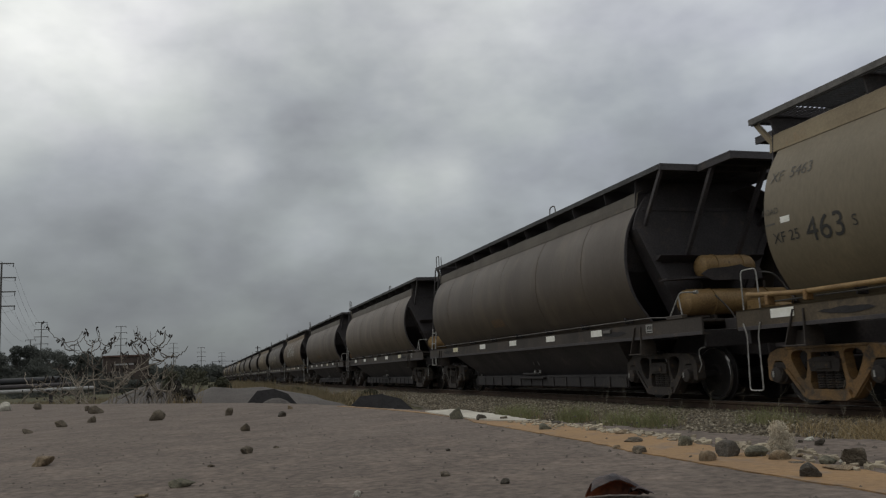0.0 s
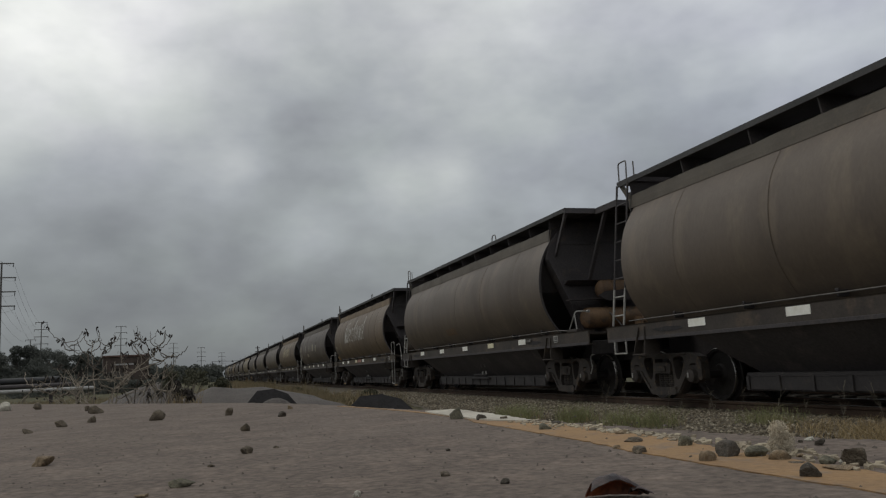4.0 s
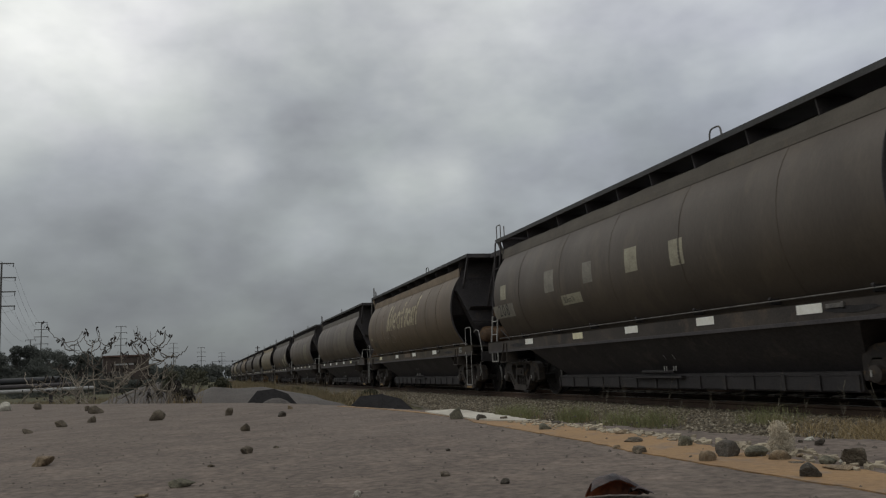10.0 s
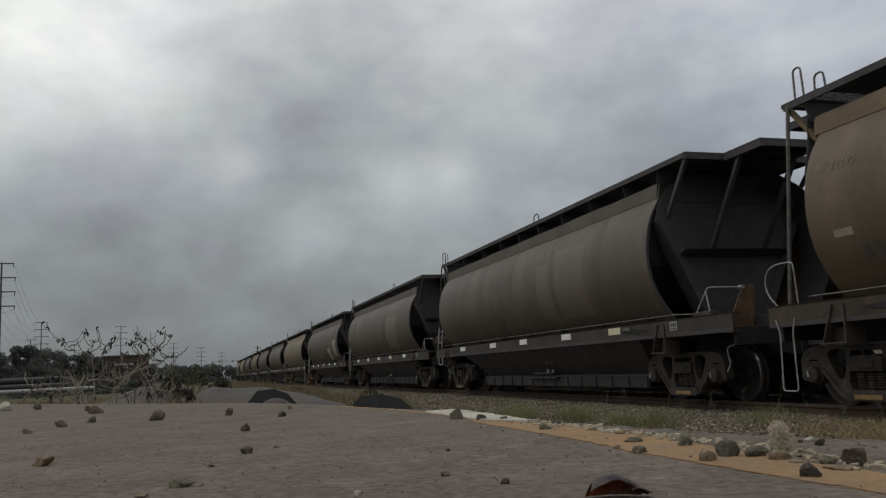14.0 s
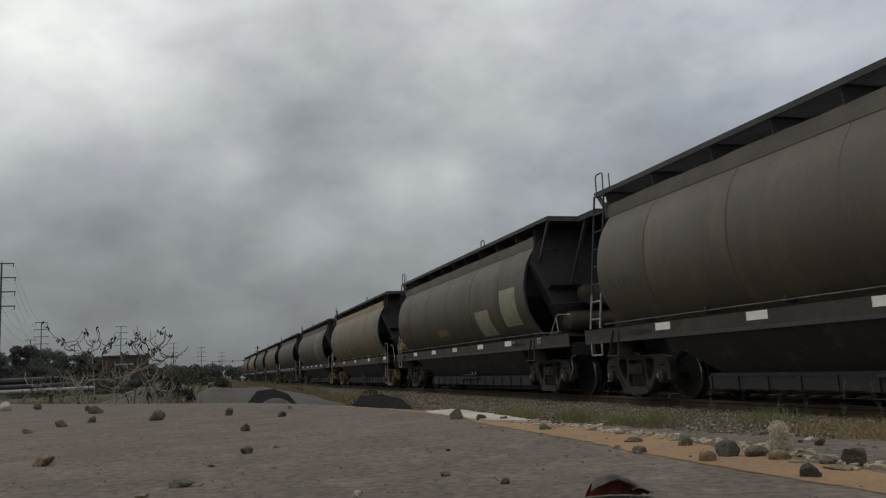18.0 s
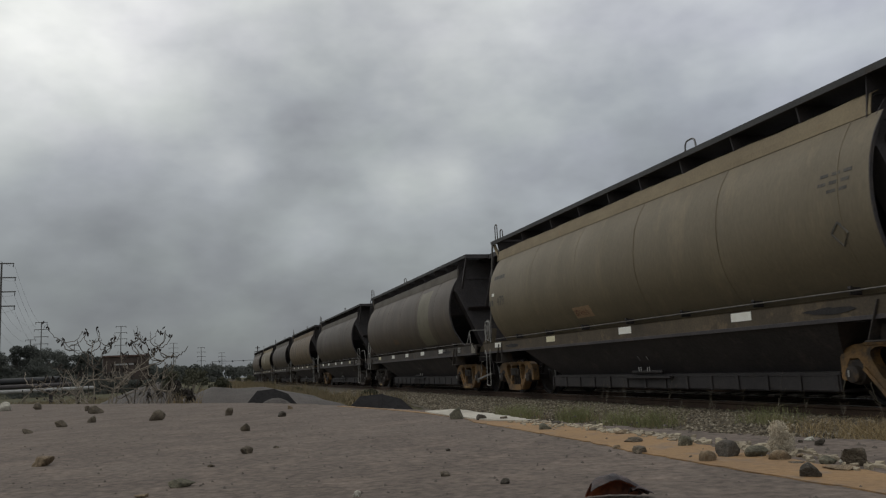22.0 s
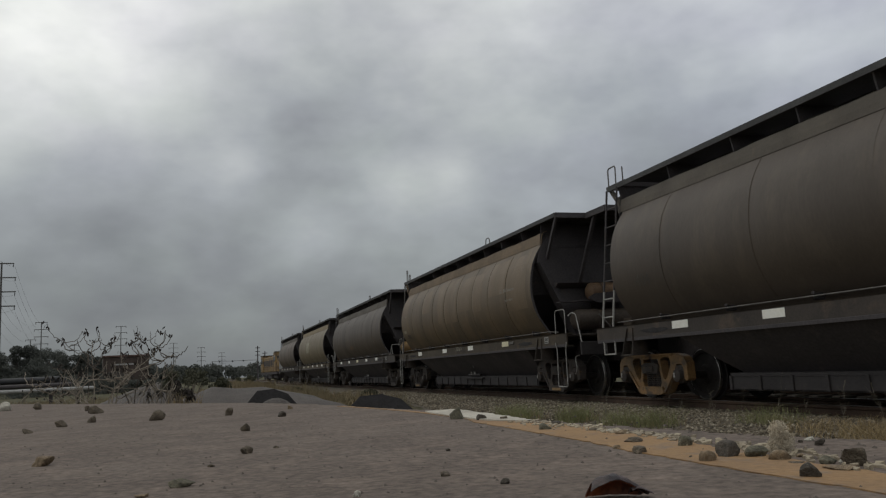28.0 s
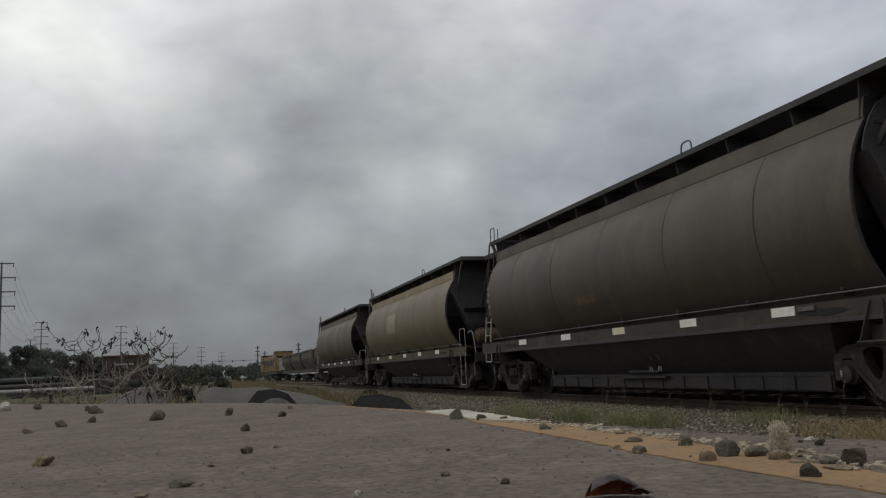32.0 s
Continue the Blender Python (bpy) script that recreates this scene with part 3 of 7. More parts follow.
def ballast_stones():
    rnd = random.Random(11)
    base = [(1, 0, 0), (-1, 0, 0), (0, 1, 0), (0, -1, 0), (0, 0, 1), (0, 0, -1)]
    faces = [(0, 2, 4), (2, 1, 4), (1, 3, 4), (3, 0, 4), (2, 0, 5), (1, 2, 5), (3, 1, 5), (0, 3, 5)]
    v, f = [], []

    def bed(x):
        for a, b, c, d in ((4.6, 0.005, 5.8, 0.035), (5.8, 0.035, 6.5, 0.085), (6.5, 0.085, 7.25, 0.152)):
            if x <= c:
                return b + (d - b) * max(0, x - a) / (c - a)
        return 0.148
    for i in range(60000):
        y = 2.5 + 36 * rnd.random() ** 1.7
        x = rnd.uniform(4.7, 7.9) if rnd.random() < 0.8 else rnd.uniform(7.2, 9.9)
        if x < 4.7 + 1.6 * min(1.0, max(0.0, (y - 13) / 12)):
            continue
        if rnd.random() < 0.25 * max(0, 6.0 - x):
            continue
        r = rnd.uniform(0.010, 0.027) * (1 + y * 0.012)
        rot = Euler([rnd.uniform(0, 6.28) for _ in range(3)]).to_matrix()
        z = bed(x) + r * 0.4
        o = len(v)
        for p in base:
            q = rot @ (Vector(p) * r * rnd.uniform(0.65, 1.15))
            v.append((x + q.x, y + q.y, z + q.z * 0.8))
        f += [tuple(k + o for k in t) for t in faces]
    me = bpy.data.meshes.new("ballast_stones")
    me.from_pydata(v, [], f)
    me.materials.append(STONE)
    return me


tagged(new("ballast_stones", ballast_stones()), "loose grey and brown crushed stones along the track", "gravel", kind="stuff")


# the second track behind
track2 = thing("track", (0, 0, 0), "rusty siding track behind the running line", "railway track", kind="structure")
SIDING_X = 12.7
for x in (-0.5685, 0.5685):
    part("rail", rail_bar(SIDING_X + x).mesh("rail", RAIL_STEEL), track2, "rusty rail with a worn head")
for i in range(230):
    part("sleeper", sleeper_mesh, track2, at=(SIDING_X, 4 + i * 0.61, RAIL_Z - 0.158))

# ---- the wagons ----
BODY_Y0, BODY_Y1 = -5.60, 6.53
SIDE_PROFILE = [(1.00, 1.36), (1.175, 1.59), (1.325, 1.85), (1.405, 2.12), (1.43, 2.40), (1.405, 2.69), (1.335, 2.97), (1.23, 3.19), (1.08, 3.415)]
SEAMS = (4.78, 2.58, 0.48, -1.72, -3.92)
CLOSE_SEAMS = (4.85, 3.58, 2.32, 1.06, -0.22, -1.55, -2.80, -4.05)          # on the brown wagons
WIDE_SEAMS = (3.75, 1.55, -0.70, -3.00, -5.30)          # on the long tan wagons
BROWN_ONES = (1, 3, 10)
LONG_ONES = (-3, 7)


def seams_of(seed):
    return WIDE_SEAMS if seed >= 20 else CLOSE_SEAMS if seed >= 10 else SEAMS


def sheet_seed(k):
    return k % 4 + (10 if k in BROWN_ONES else 20 if k in LONG_ONES else 0)



def half_width(z):
    for (x0, z0), (x1, z1) in zip(SIDE_PROFILE, SIDE_PROFILE[1:]):
        if z0 <= z <= z1:
            return x0 + (x1 - x0) * (z - z0) / (z1 - z0)
    return SIDE_PROFILE[0][0] if z < SIDE_PROFILE[0][1] else SIDE_PROFILE[-1][0]


def smooth_profile(n=4):
    pts = [Vector((x, z)) for x, z in SIDE_PROFILE]
    out = []
    for i in range(len(pts) - 1):
        p0, p1, p2, p3 = pts[max(i - 1, 0)], pts[i], pts[i + 1], pts[min(i + 2, len(pts) - 1)]
        for j in range(n):
            t = j / n
            out.append(0.5 * ((2 * p1) + (p2 - p0) * t + (2 * p0 - 5 * p1 + 4 * p2 - p3) * t * t + (3 * p1 - p0 - 3 * p2 + p3) * t**3))
    out.append(pts[-1])
    return out


PROFILE = smooth_profile()


def bulge(y, z, seed):
    """How far the rolled sheet stands out of its profile: slow waves, and a dent along each seam."""
    rnd = random.Random(seed)
    a, b, c = [rnd.uniform(0, 6.3) for _ in range(3)]
    dent = -0.010 * math.exp(-(min(abs(y - q) for q in seams_of(seed)) / 0.08) ** 2)
    wave = 0.0035 * math.sin(y * 0.9 + a) + 0.0012 * math.sin(y * 3.1 + z + b) + 0.0006 * math.sin(y * 6.7 + 2 * z + c)
    return (dent + wave) * math.sin((z - 1.36) / 2.0 * math.pi)


def side_sheet(side, seed):
    def build():
        rear = BODY_Y1 - (0.25 if 10 <= seed < 20 else 0.16)
        ys = [BODY_Y0 - (0.17 if seed >= 20 else 0)]
        while ys[-1] < rear - 0.13:
            ys.append(ys[-1] + 0.12)
        ys.append(rear)
        return Solid().sheet([[(side * (p.x + bulge(y, p.y, seed)), y, p.y) for p in PROFILE] for y in ys], -0.02 * side)
    return build


SHEET = {"seed": 0}          # the side sheet that is being lettered


def on_side(u, v, lift=0.0032):
    """A point of the near side sheet: u along the wagon, v the height."""
    best = min(range(len(PROFILE) - 1), key=lambda i: abs(PROFILE[i].y + PROFILE[i + 1].y - 2 * v))
    a, b = PROFILE[best], PROFILE[best + 1]
    t = (v - a.y) / max(1e-6, b.y - a.y)
    x = a.x + (b.x - a.x) * t
    return (-(x + bulge(u, v, SHEET["seed"]) + lift), u, v)


def patch(u0, u1, v0, v1, slant=0.0):
    """A painted or stuck-on rectangle that follows the side sheet."""
    s = Solid()
    nu, nv = max(2, int((u1 - u0) / 0.13) + 1), max(2, int((v1 - v0) / 0.08) + 1)
    rows = []
    for i in range(nu + 1):
        row = []
        for j in range(nv + 1):
            v = v0 + (v1 - v0) * j / nv
            row.append(on_side(u0 + (u1 - u0) * i / nu - slant * (v - v0), v))
        rows.append(row)
    return s.sheet(rows, 0.001)


def lettering(text, u, v, size, mat, name="lettering", slant=0.0):
    """Text laid on the near side; it reads towards the wagon's leading end."""
    cu = bpy.data.curves.new(name, "FONT")
    cu.body, cu.size, cu.shear = text, size, slant
    ob = bpy.data.objects.new(name, cu)
    scene.collection.objects.link(ob)
    dg = bpy.context.evaluated_depsgraph_get()
    me = bpy.data.meshes.new_from_object(ob.evaluated_get(dg))
    bpy.data.objects.remove(ob)
    bpy.data.curves.remove(cu)
    bm = bmesh.new()
    bm.from_mesh(me)
    bmesh.ops.triangulate(bm, faces=bm.faces)
    bmesh.ops.subdivide_edges(bm, edges=[e for e in bm.edges if e.calc_length() > size * 0.3], cuts=1)
    for vert in bm.verts:
        vert.co = on_side(u - vert.co.x, v + vert.co.y, 0.0065)
    bm.to_mesh(me)
    bm.free()
    me.materials.clear()
    me.materials.append(mat)
    return me


def wordmark(u, v, h, mat):
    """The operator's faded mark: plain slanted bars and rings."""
    pieces = []

    def bar(x, w, tall, base=0.0, lean=0.16):
        rows = []
        for i in range(3):
            rows.append([on_side(u - (x + w * i / 2 + lean * (tall - base) * j / 8), v + h * (base + (tall - base) * j / 8), 0.0055) for j in range(9)])
        pieces.append(Solid().sheet(rows, 0.002))

    def ring(x, r, w, a0=0.0, a1=6.283):
        n = 18
        rows = []
        for i in range(n + 1):
            a = a0 + (a1 - a0) * i / n
            rows.append([on_side(u - (x + r + (r - q) * math.cos(a) * 0.95), v + h * 0.33 + (r - q) * math.sin(a), 0.0055) for q in (0, w)])
        pieces.append(Solid().sheet(rows, 0.002))

    k = h
    for x, lean in ((0.0, 0.30), (0.30, -0.06), (0.42, 0.36), (0.74, -0.02)):
        bar(x * k, 0.19 * k, 1.0, 0.0, lean)
    ring(1.02 * k, 0.345 * k, 0.17 * k, 0.0, 5.4)
    bar(1.10 * k, 0.52 * k, 0.40, 0.27, 0)
    ring(1.72 * k, 0.345 * k, 0.17 * k, 0.4, 3.6)
    ring(1.72 * k, 0.345 * k, 0.17 * k, 3.9, 6.6)
    bar(2.48 * k, 0.20 * k, 0.98)
    bar(2.38 * k, 0.46 * k, 0.68, 0.53, 0)
    bar(2.95 * k, 0.20 * k, 0.68)
    bar(3.05 * k, 0.30 * k, 0.70, 0.52, 0.1)
    ring(3.30 * k, 0.345 * k, 0.18 * k)
    bar(3.93 * k, 0.19 * k, 0.68)
    bar(4.22 * k, 0.19 * k, 0.68)
    bar(4.55 * k, 0.19 * k, 1.02)
    return pieces


def weld_seam(side, y):
    """A narrow lapped joint between two side sheets."""
    def build():
        rows = []
        for p in PROFILE:
            k = 0.008 * math.sin((p.y - 1.36) / 2.0 * math.pi)
            rows.append([(side * (p.x - k + 0.006), y - 0.0045, p.y), (side * (p.x - k + 0.006), y + 0.0045, p.y)])
        return Solid().sheet(rows, 0.012 * side)
    return build


def band_lap(side):
    def build():
        a, b = sorted((side * 1.085, side * 1.06))
        return Solid().box(a, b, BODY_Y0, BODY_Y1 - 0.26, 3.406, 3.418)
    return build


def band(side, rear=BODY_Y1):
    def build():
        rows = []
        for i in range(37):
            y = BODY_Y0 + (rear - BODY_Y0) * i / 36
            sag = 0.005 * math.sin(i * 2.1) + 0.006 * math.sin(i * 0.83 + 1.0)
            rows.append([(side * 1.08, y, 3.413), (side * 1.065, y, 3.52), (side * 1.035, y, 3.655 + sag), (side * 0.99, y, 3.672 + sag), (side * 0.93, y, 3.702 + sag)])
        return Solid().sheet(rows, 0.012 * side)
    return build


def roof_sheet():
    rows = []
    for i in range(13):
        y = BODY_Y0 + (BODY_Y1 - BODY_Y0) * i / 12
        rows.append([(1.015 * math.cos(a), y, 3.62 + 0.10 * math.sin(a)) for a in [math.pi * j / 10 for j in range(11)]])
    return Solid().sheet(rows, 0.01)


def hatch():
    return Solid().lathe((0, 0, 0), (0, 0, 1), [(0, 0.30), (0.08, 0.30), (0.10, 0.27), (0.12, 0.1)], 18)


def slope_sheet(end):
    """The inner end wall: a steep upper plate, a lower one that runs in under the load."""
    def build():
        s = Solid()
        y0 = BODY_Y0 + 0.12 if end < 0 else BODY_Y1 - 0.12
        d = 1 if end < 0 else -1
        levels = [(3.905 if end < 0 else 3.70, -0.10 if end < 0 else -0.08), (3.34, -0.06), (2.9, 0.04), (2.3, 0.30), (1.9, 0.85), (1.36, 1.7)]
        rows = []
        for z, dy in levels:
            w = min(half_width(z), 1.33) - 0.022
            rows.append([(w * (j / 4 - 1), y0 + d * dy, z) for j in range(9)])
        return s.sheet(rows, 0.012)
    return build


def end_wall():
    """The plate across the leading end: full width above, drawn in towards the deck."""
    y0, y1 = BODY_Y0 - 0.10, BODY_Y0 - 0.085
    half = [(0.50, 1.32), (1.20, 2.92), (1.27, 2.98), (1.20, 3.20), (1.10, 3.39), (0.97, 3.56), (0.80, 3.68), (0.60, 3.76)]
    out = half + [(-x, z) for x, z in reversed(half)]
    return Solid().prism(out, "y", y0, y1)


def end_hood():
    """The far side sheet runs on past the end plate."""
    edge = [(1.10, 1.56), (1.25, 1.86), (1.32, 2.12), (1.34, 2.40), (1.325, 2.69), (1.275, 2.97), (1.18, 3.21), (1.05, 3.40), (0.84, 3.54), (0.62, 3.68)]
    return Solid().sheet([[(x, BODY_Y0 - 0.03, z), (x, BODY_Y0 - 0.64, z)] for x, z in edge], 0.012)


def end_flange(side):
    """The deep edge of the end plate, running down and in to the deck."""
    def build():
        p = [(side * 1.235, 2.98), (side * 1.11, 2.98), (side * 0.44, 1.33), (side * 0.57, 1.33)]
        return Solid().prism(p, "y", BODY_Y0 - 0.16, BODY_Y0 + 0.16)
    return build


def ledge():
    """An angle across the end plate, its face turned down."""
    b = BODY_Y0
    return Solid().prism([(b - 0.10, 2.50), (b - 0.33, 2.50), (b - 0.33, 2.485), (b - 0.14, 2.39), (b - 0.10, 2.39)], "x", -0.90, 0.90)


def upper_rib():
    return Solid().box(-1.06, 1.06, BODY_Y0 - 0.118, BODY_Y0 - 0.10, 3.31, 3.37, 0.004)


def end_rim(side):
    """The doubled edge of the side sheet at the leading end."""
    def build():
        rows = []
        for p in PROFILE:
            rows.append([(side * (p.x + 0.004), BODY_Y0 - 0.015, p.y), (side * (p.x - 0.045), BODY_Y0 - 0.012, p.y)])
        return Solid().sheet(rows, 0.014)
    return build


def bar_between(a, b, w, h):
    """A channel-like bar from a to b."""
    a, b = Vector(a), Vector(b)
    d = (b - a).normalized()
    up = Vector((1, 0, 0))
    n = d.cross(up).normalized()
    s = Solid()
    v = []
    for p in (a, b):
        for i, j in ((-1, -1), (1, -1), (1, 1), (-1, 1)):
            v.append(p + up * (i * w / 2) + n * (j * h / 2))
    return s.add(v, [(0, 1, 2, 3), (7, 6, 5, 4), (0, 4, 5, 1), (1, 5, 6, 2), (2, 6, 7, 3), (3, 7, 4, 0)])


ROOF_Y0, ROOF_Y1 = -6.44, 6.80


def running_board(side, closed):
    """A running board: shallow long bars, many deep cross bars and an edge channel, over a plate where it is closed."""
    def build():
        s = Solid()
        for i in range(11):
            x = side * (0.56 + i * 0.054)
            s.box(x - 0.005, x + 0.005, ROOF_Y0, 6.15, 3.898, 3.91)
        x0, x1 = sorted((side * 1.10, side * 0.555))
        for i in range(208):
            y = ROOF_Y0 + 0.05 + i * 0.06
            s.box(x0, x1, y, y + 0.012, 3.878, 3.908)
        e0, e1 = sorted((side * 1.13, side * 1.10))
        s.box(e0, e1, ROOF_Y0, ROOF_Y1, 3.825, 3.912)
        if closed:
            s.box(x0, x1, ROOF_Y0 + 0.02, 6.13, 3.868, 3.876)
        i0, i1 = sorted((side * 0.56, side * 0.53))
        s.box(i0, i1, ROOF_Y0, 6.15, 3.855, 3.912)
        return s
    return build


def eave_bracket(side):
    """A flat gusset across the eave: deep by the band, cut away in a curve towards the middle."""
    def build():
        p = [(1.095, 3.873), (0.56, 3.873), (0.62, 3.82), (0.74, 3.735), (0.86, 3.672), (0.95, 3.635), (1.02, 3.622), (1.045, 3.66)]
        return Solid().prism([(side * x, z) for x, z in p], "y", -0.012, 0.012).box(min(side * 1.095, side * 0.56), max(side * 1.095, side * 0.56), -0.03, 0.03, 3.861, 3.873)
    return build


def cross_platform():
    """The landing across the leading end: an end beam and an inner beam that carry a plate with grating over it."""
    s = Solid()
    s.box(-1.128, 1.128, -6.50, -6.40, 3.872, 3.9135, 0.004)
    s.box(-1.13, 1.13, -6.50, -6.45, 3.800, 3.872)
    s.box(-0.53, 0.53, -5.62, -5.56, 3.83, 3.9135, 0.004)
    s.box(-0.53, 0.53, -6.40, -5.62, 3.862, 3.872)
    return s


def landing_bar():
    return Solid().box(-0.005, 0.005, -6.40, -5.62, 3.898, 3.91)


def landing_cross_bar():
    return Solid().box(-0.53, 0.53, -0.006, 0.006, 3.878, 3.897)


def end_walkway():
    s = Solid()
    s.box(-0.55, 0.55, -7.40, -6.52, 3.865, 3.905, 0.005)
    for x in (-0.55, 0.51):
        s.box(x, x + 0.04, -7.40, -6.52, 3.775, 3.865)
    for y in (-7.4, -7.0, -6.6):
        s.box(-0.51, 0.51, y, y + 0.04, 3.785, 3.865)
    return s


def rear_grate():
    s = Solid()
    for i in range(19):
        x = -1.09 + i * 0.056
        s.box(x, x + 0.010, 6.15, 6.80, 3.897, 3.91)
    for i in range(13):
        y = 6.16 + i * 0.052
        s.box(-1.09, -0.05, y, y + 0.012, 3.893, 3.908)
    s.box(-1.13, -1.095, 6.15, 6.80, 3.865, 3.92)
    s.box(-0.07, -0.04, 6.15, 6.80, 3.83, 3.92)
    s.box(-1.13, -0.04, 6.80, 6.83, 3.865, 3.92)
    return s


def grate_bracket():
    return bar_between((-1.06, 6.78, 3.86), (-1.03, 6.36, 3.36), 0.07, 0.055)


def rear_walkway():
    """A plate with turned-down edges that carries the roof walk out over the rear end."""
    s = Solid().box(-0.65, 0.65, 6.56, 7.42, 3.845, 3.875, 0.004)
    for x in (-0.65, 0.62):
        s.box(x, x + 0.03, 6.56, 7.42, 3.765, 3.845)
    return s.box(-0.62, 0.62, 7.39, 7.42, 3.775, 3.845)


def sill(side, front):
    """A channel with its flanges turned inwards."""
    def build():
        p = [(1.31, 1.075), (1.308, 1.06), (1.16, 1.06), (1.16, 1.08), (1.28, 1.085), (1.28, 1.305), (1.16, 1.31), (1.16, 1.335), (1.325, 1.335), (1.31, 1.315)]
        return Solid().prism([(side * x, z) for x, z in p], "y", front, 7.30)
    return build


def sill_flange(front):
    """The lower lip of the near sill, a strip in its own colour."""
    def build():
        return Solid().box(-1.3135, -1.30, front + 0.01, 7.29, 1.052, 1.106, 0.004)
    return build


def side_pipe():
    pts = rounded([(-1.26, -6.55, 1.37), (-1.24, -6.0, 1.405), (-1.24, 6.6, 1.405)], 0.1)
    return Solid().tube(pts, 0.0105, 8)


def main_pipe():
    pts = rounded([(-1.20, 7.15, 1.55), (-1.31, 6.9, 1.52), (-1.31, 6.0, 1.47), (-1.31, -6.2, 1.44)], 0.1)
    return Solid().tube(pts, 0.035, 10)


def pipe_clip():
    return Solid().box(-1.36, -1.24, -0.03, 0.03, 1.36, 1.49, 0.008)


def lug():
    return Solid().box(-1.22, -1.05, -0.014, 0.014, 1.36, 1.45, 0.006).box(-1.228, -1.20, -0.028, 0.028, 1.425, 1.465, 0.006)


def deck(y0, y1):
    def build():
        s = Solid()
        s.box(-1.28, 1.28, y0, y1, 1.27, 1.31, 0.004)
        return s
    return build


def headstock(y):
    """The end beam, let in below the deck."""
    def build():
        s = Solid()
        s.box(-1.14, 1.14, y - 0.03, y + 0.03, 0.87, 1.13, 0.006)
        s.box(-0.35, 0.35, y - 0.05, y + 0.05, 0.70, 0.90, 0.01)
        for x in (-0.62, 0.58):
            s.box(x, x + 0.04, y + 0.02, y + 0.30, 1.0, 1.30, 0.004)
        return s
    return build


def centre_sill():
    return Solid().box(-0.22, 0.22, -7.35, 7.35, 0.72, 1.10, 0.01)


def coupler(d):
    def build():
        s = Solid()
        s.box(-0.09, 0.09, min(0, d * 0.50), max(0, d * 0.50), 0.80, 0.96, 0.02)
        a, b = sorted((d * 0.34, d * 0.53))
        s.box(-0.17, 0.17, a, b, 0.74, 1.02, 0.03)
        return s
    return build


def belly(side):
    """The sloping lower plate of the discharge hopper."""
    def build():
        top0, top1, bot0, bot1 = -4.90, 4.65, -4.30, 3.95
        rows = []
        for i in range(7):
            t = i / 6
            rows.append([(side * 1.285, top0 + (top1 - top0) * t, 1.062), (side * 0.95, (top0 + bot0) / 2 + ((top1 + bot1) / 2 - (top0 + bot0) / 2) * t, 0.72), (side * 0.72, bot0 + (bot1 - bot0) * t, 0.45)])
        return Solid().sheet(rows, 0.012 * side)
    return build


def belly_end(y, yb):
    def build():
        rows = [[(-1.28, y, 1.06), (0, y, 1.06), (1.28, y, 1.06)], [(-0.72, yb, 0.45), (0, yb, 0.45), (0.72, yb, 0.45)]]
        return Solid().sheet(rows, 0.012)
    return build


def discharge_frame():
    s = Solid()
    s.box(-0.86, 0.86, -4.42, 4.05, 0.40, 0.46, 0.006)
    s.box(-0.86, -0.83, -4.42, 4.05, 0.22, 0.40, 0.004)
    s.box(0.83, 0.86, -4.42, 4.05, 0.22, 0.40, 0.004)
    s.box(-0.83, 0.83, -4.42, 4.05, 0.20, 0.235)
    for i in range(14):
        y = -4.36 + i * 0.645
        s.box(-0.885, -0.86, y - 0.03, y + 0.03, 0.21, 0.42, 0.004)
    return s


def door_lever():
    s = Solid()
    s.tube([(-0.90, -0.5, 0.50), (-0.90, 0.5, 0.50)], 0.03, 8)
    s.box(-0.95, -0.86, -0.75, 0.75, 0.385, 0.425, 0.006)
    return s


def lever_tag():
    return Solid().box(-0.012, 0, -0.013, 0.013, -0.04, 0.04, 0.003)


def chain_stay():
    return Solid().tube([(-1.02, 0, 0.86), (-0.99, -0.12, 0.70)], 0.008, 5)


def jack_bracket():
    s = Solid()
    s.box(-1.36, -1.05, -0.20, 0.22, 0.80, 0.82, 0.004)
    s.prism([(-1.33, 1.27), (-1.31, 1.27), (-1.05, 0.98), (-1.05, 0.81), (-1.35, 0.81)], "y", -0.185, -0.167)
    s.add([(x, y + d, z) for d in (0, 0.016) for x, y, z in ((-1.335, -0.01, 1.27), (-1.35, 0.17, 0.82), (-1.08, 0.17, 0.82), (-1.28, -0.01, 1.27))],
          [(0, 1, 2, 3), (7, 6, 5, 4), (0, 4, 5, 1), (1, 5, 6, 2), (2, 6, 7, 3), (3, 7, 4, 0)])
    s.box(-1.20, -1.18, -0.15, 0.15, 0.82, 1.0)
    return s


def gusset():
    """A ragged black plate on the sill web, in place of a slot's shadow."""
    s = Solid()
    s.prism([(-0.44, 1.195), (-0.36, 1.222), (-0.22, 1.232), (-0.10, 1.228), (0.0, 1.243), (0.12, 1.236), (0.22, 1.222), (0.33, 1.226), (0.44, 1.205), (0.34, 1.190), (0.24, 1.168), (0.08, 1.160), (-0.05, 1.148), (-0.20, 1.156), (-0.33, 1.172)], "x", -1.316, -1.312)
    return s


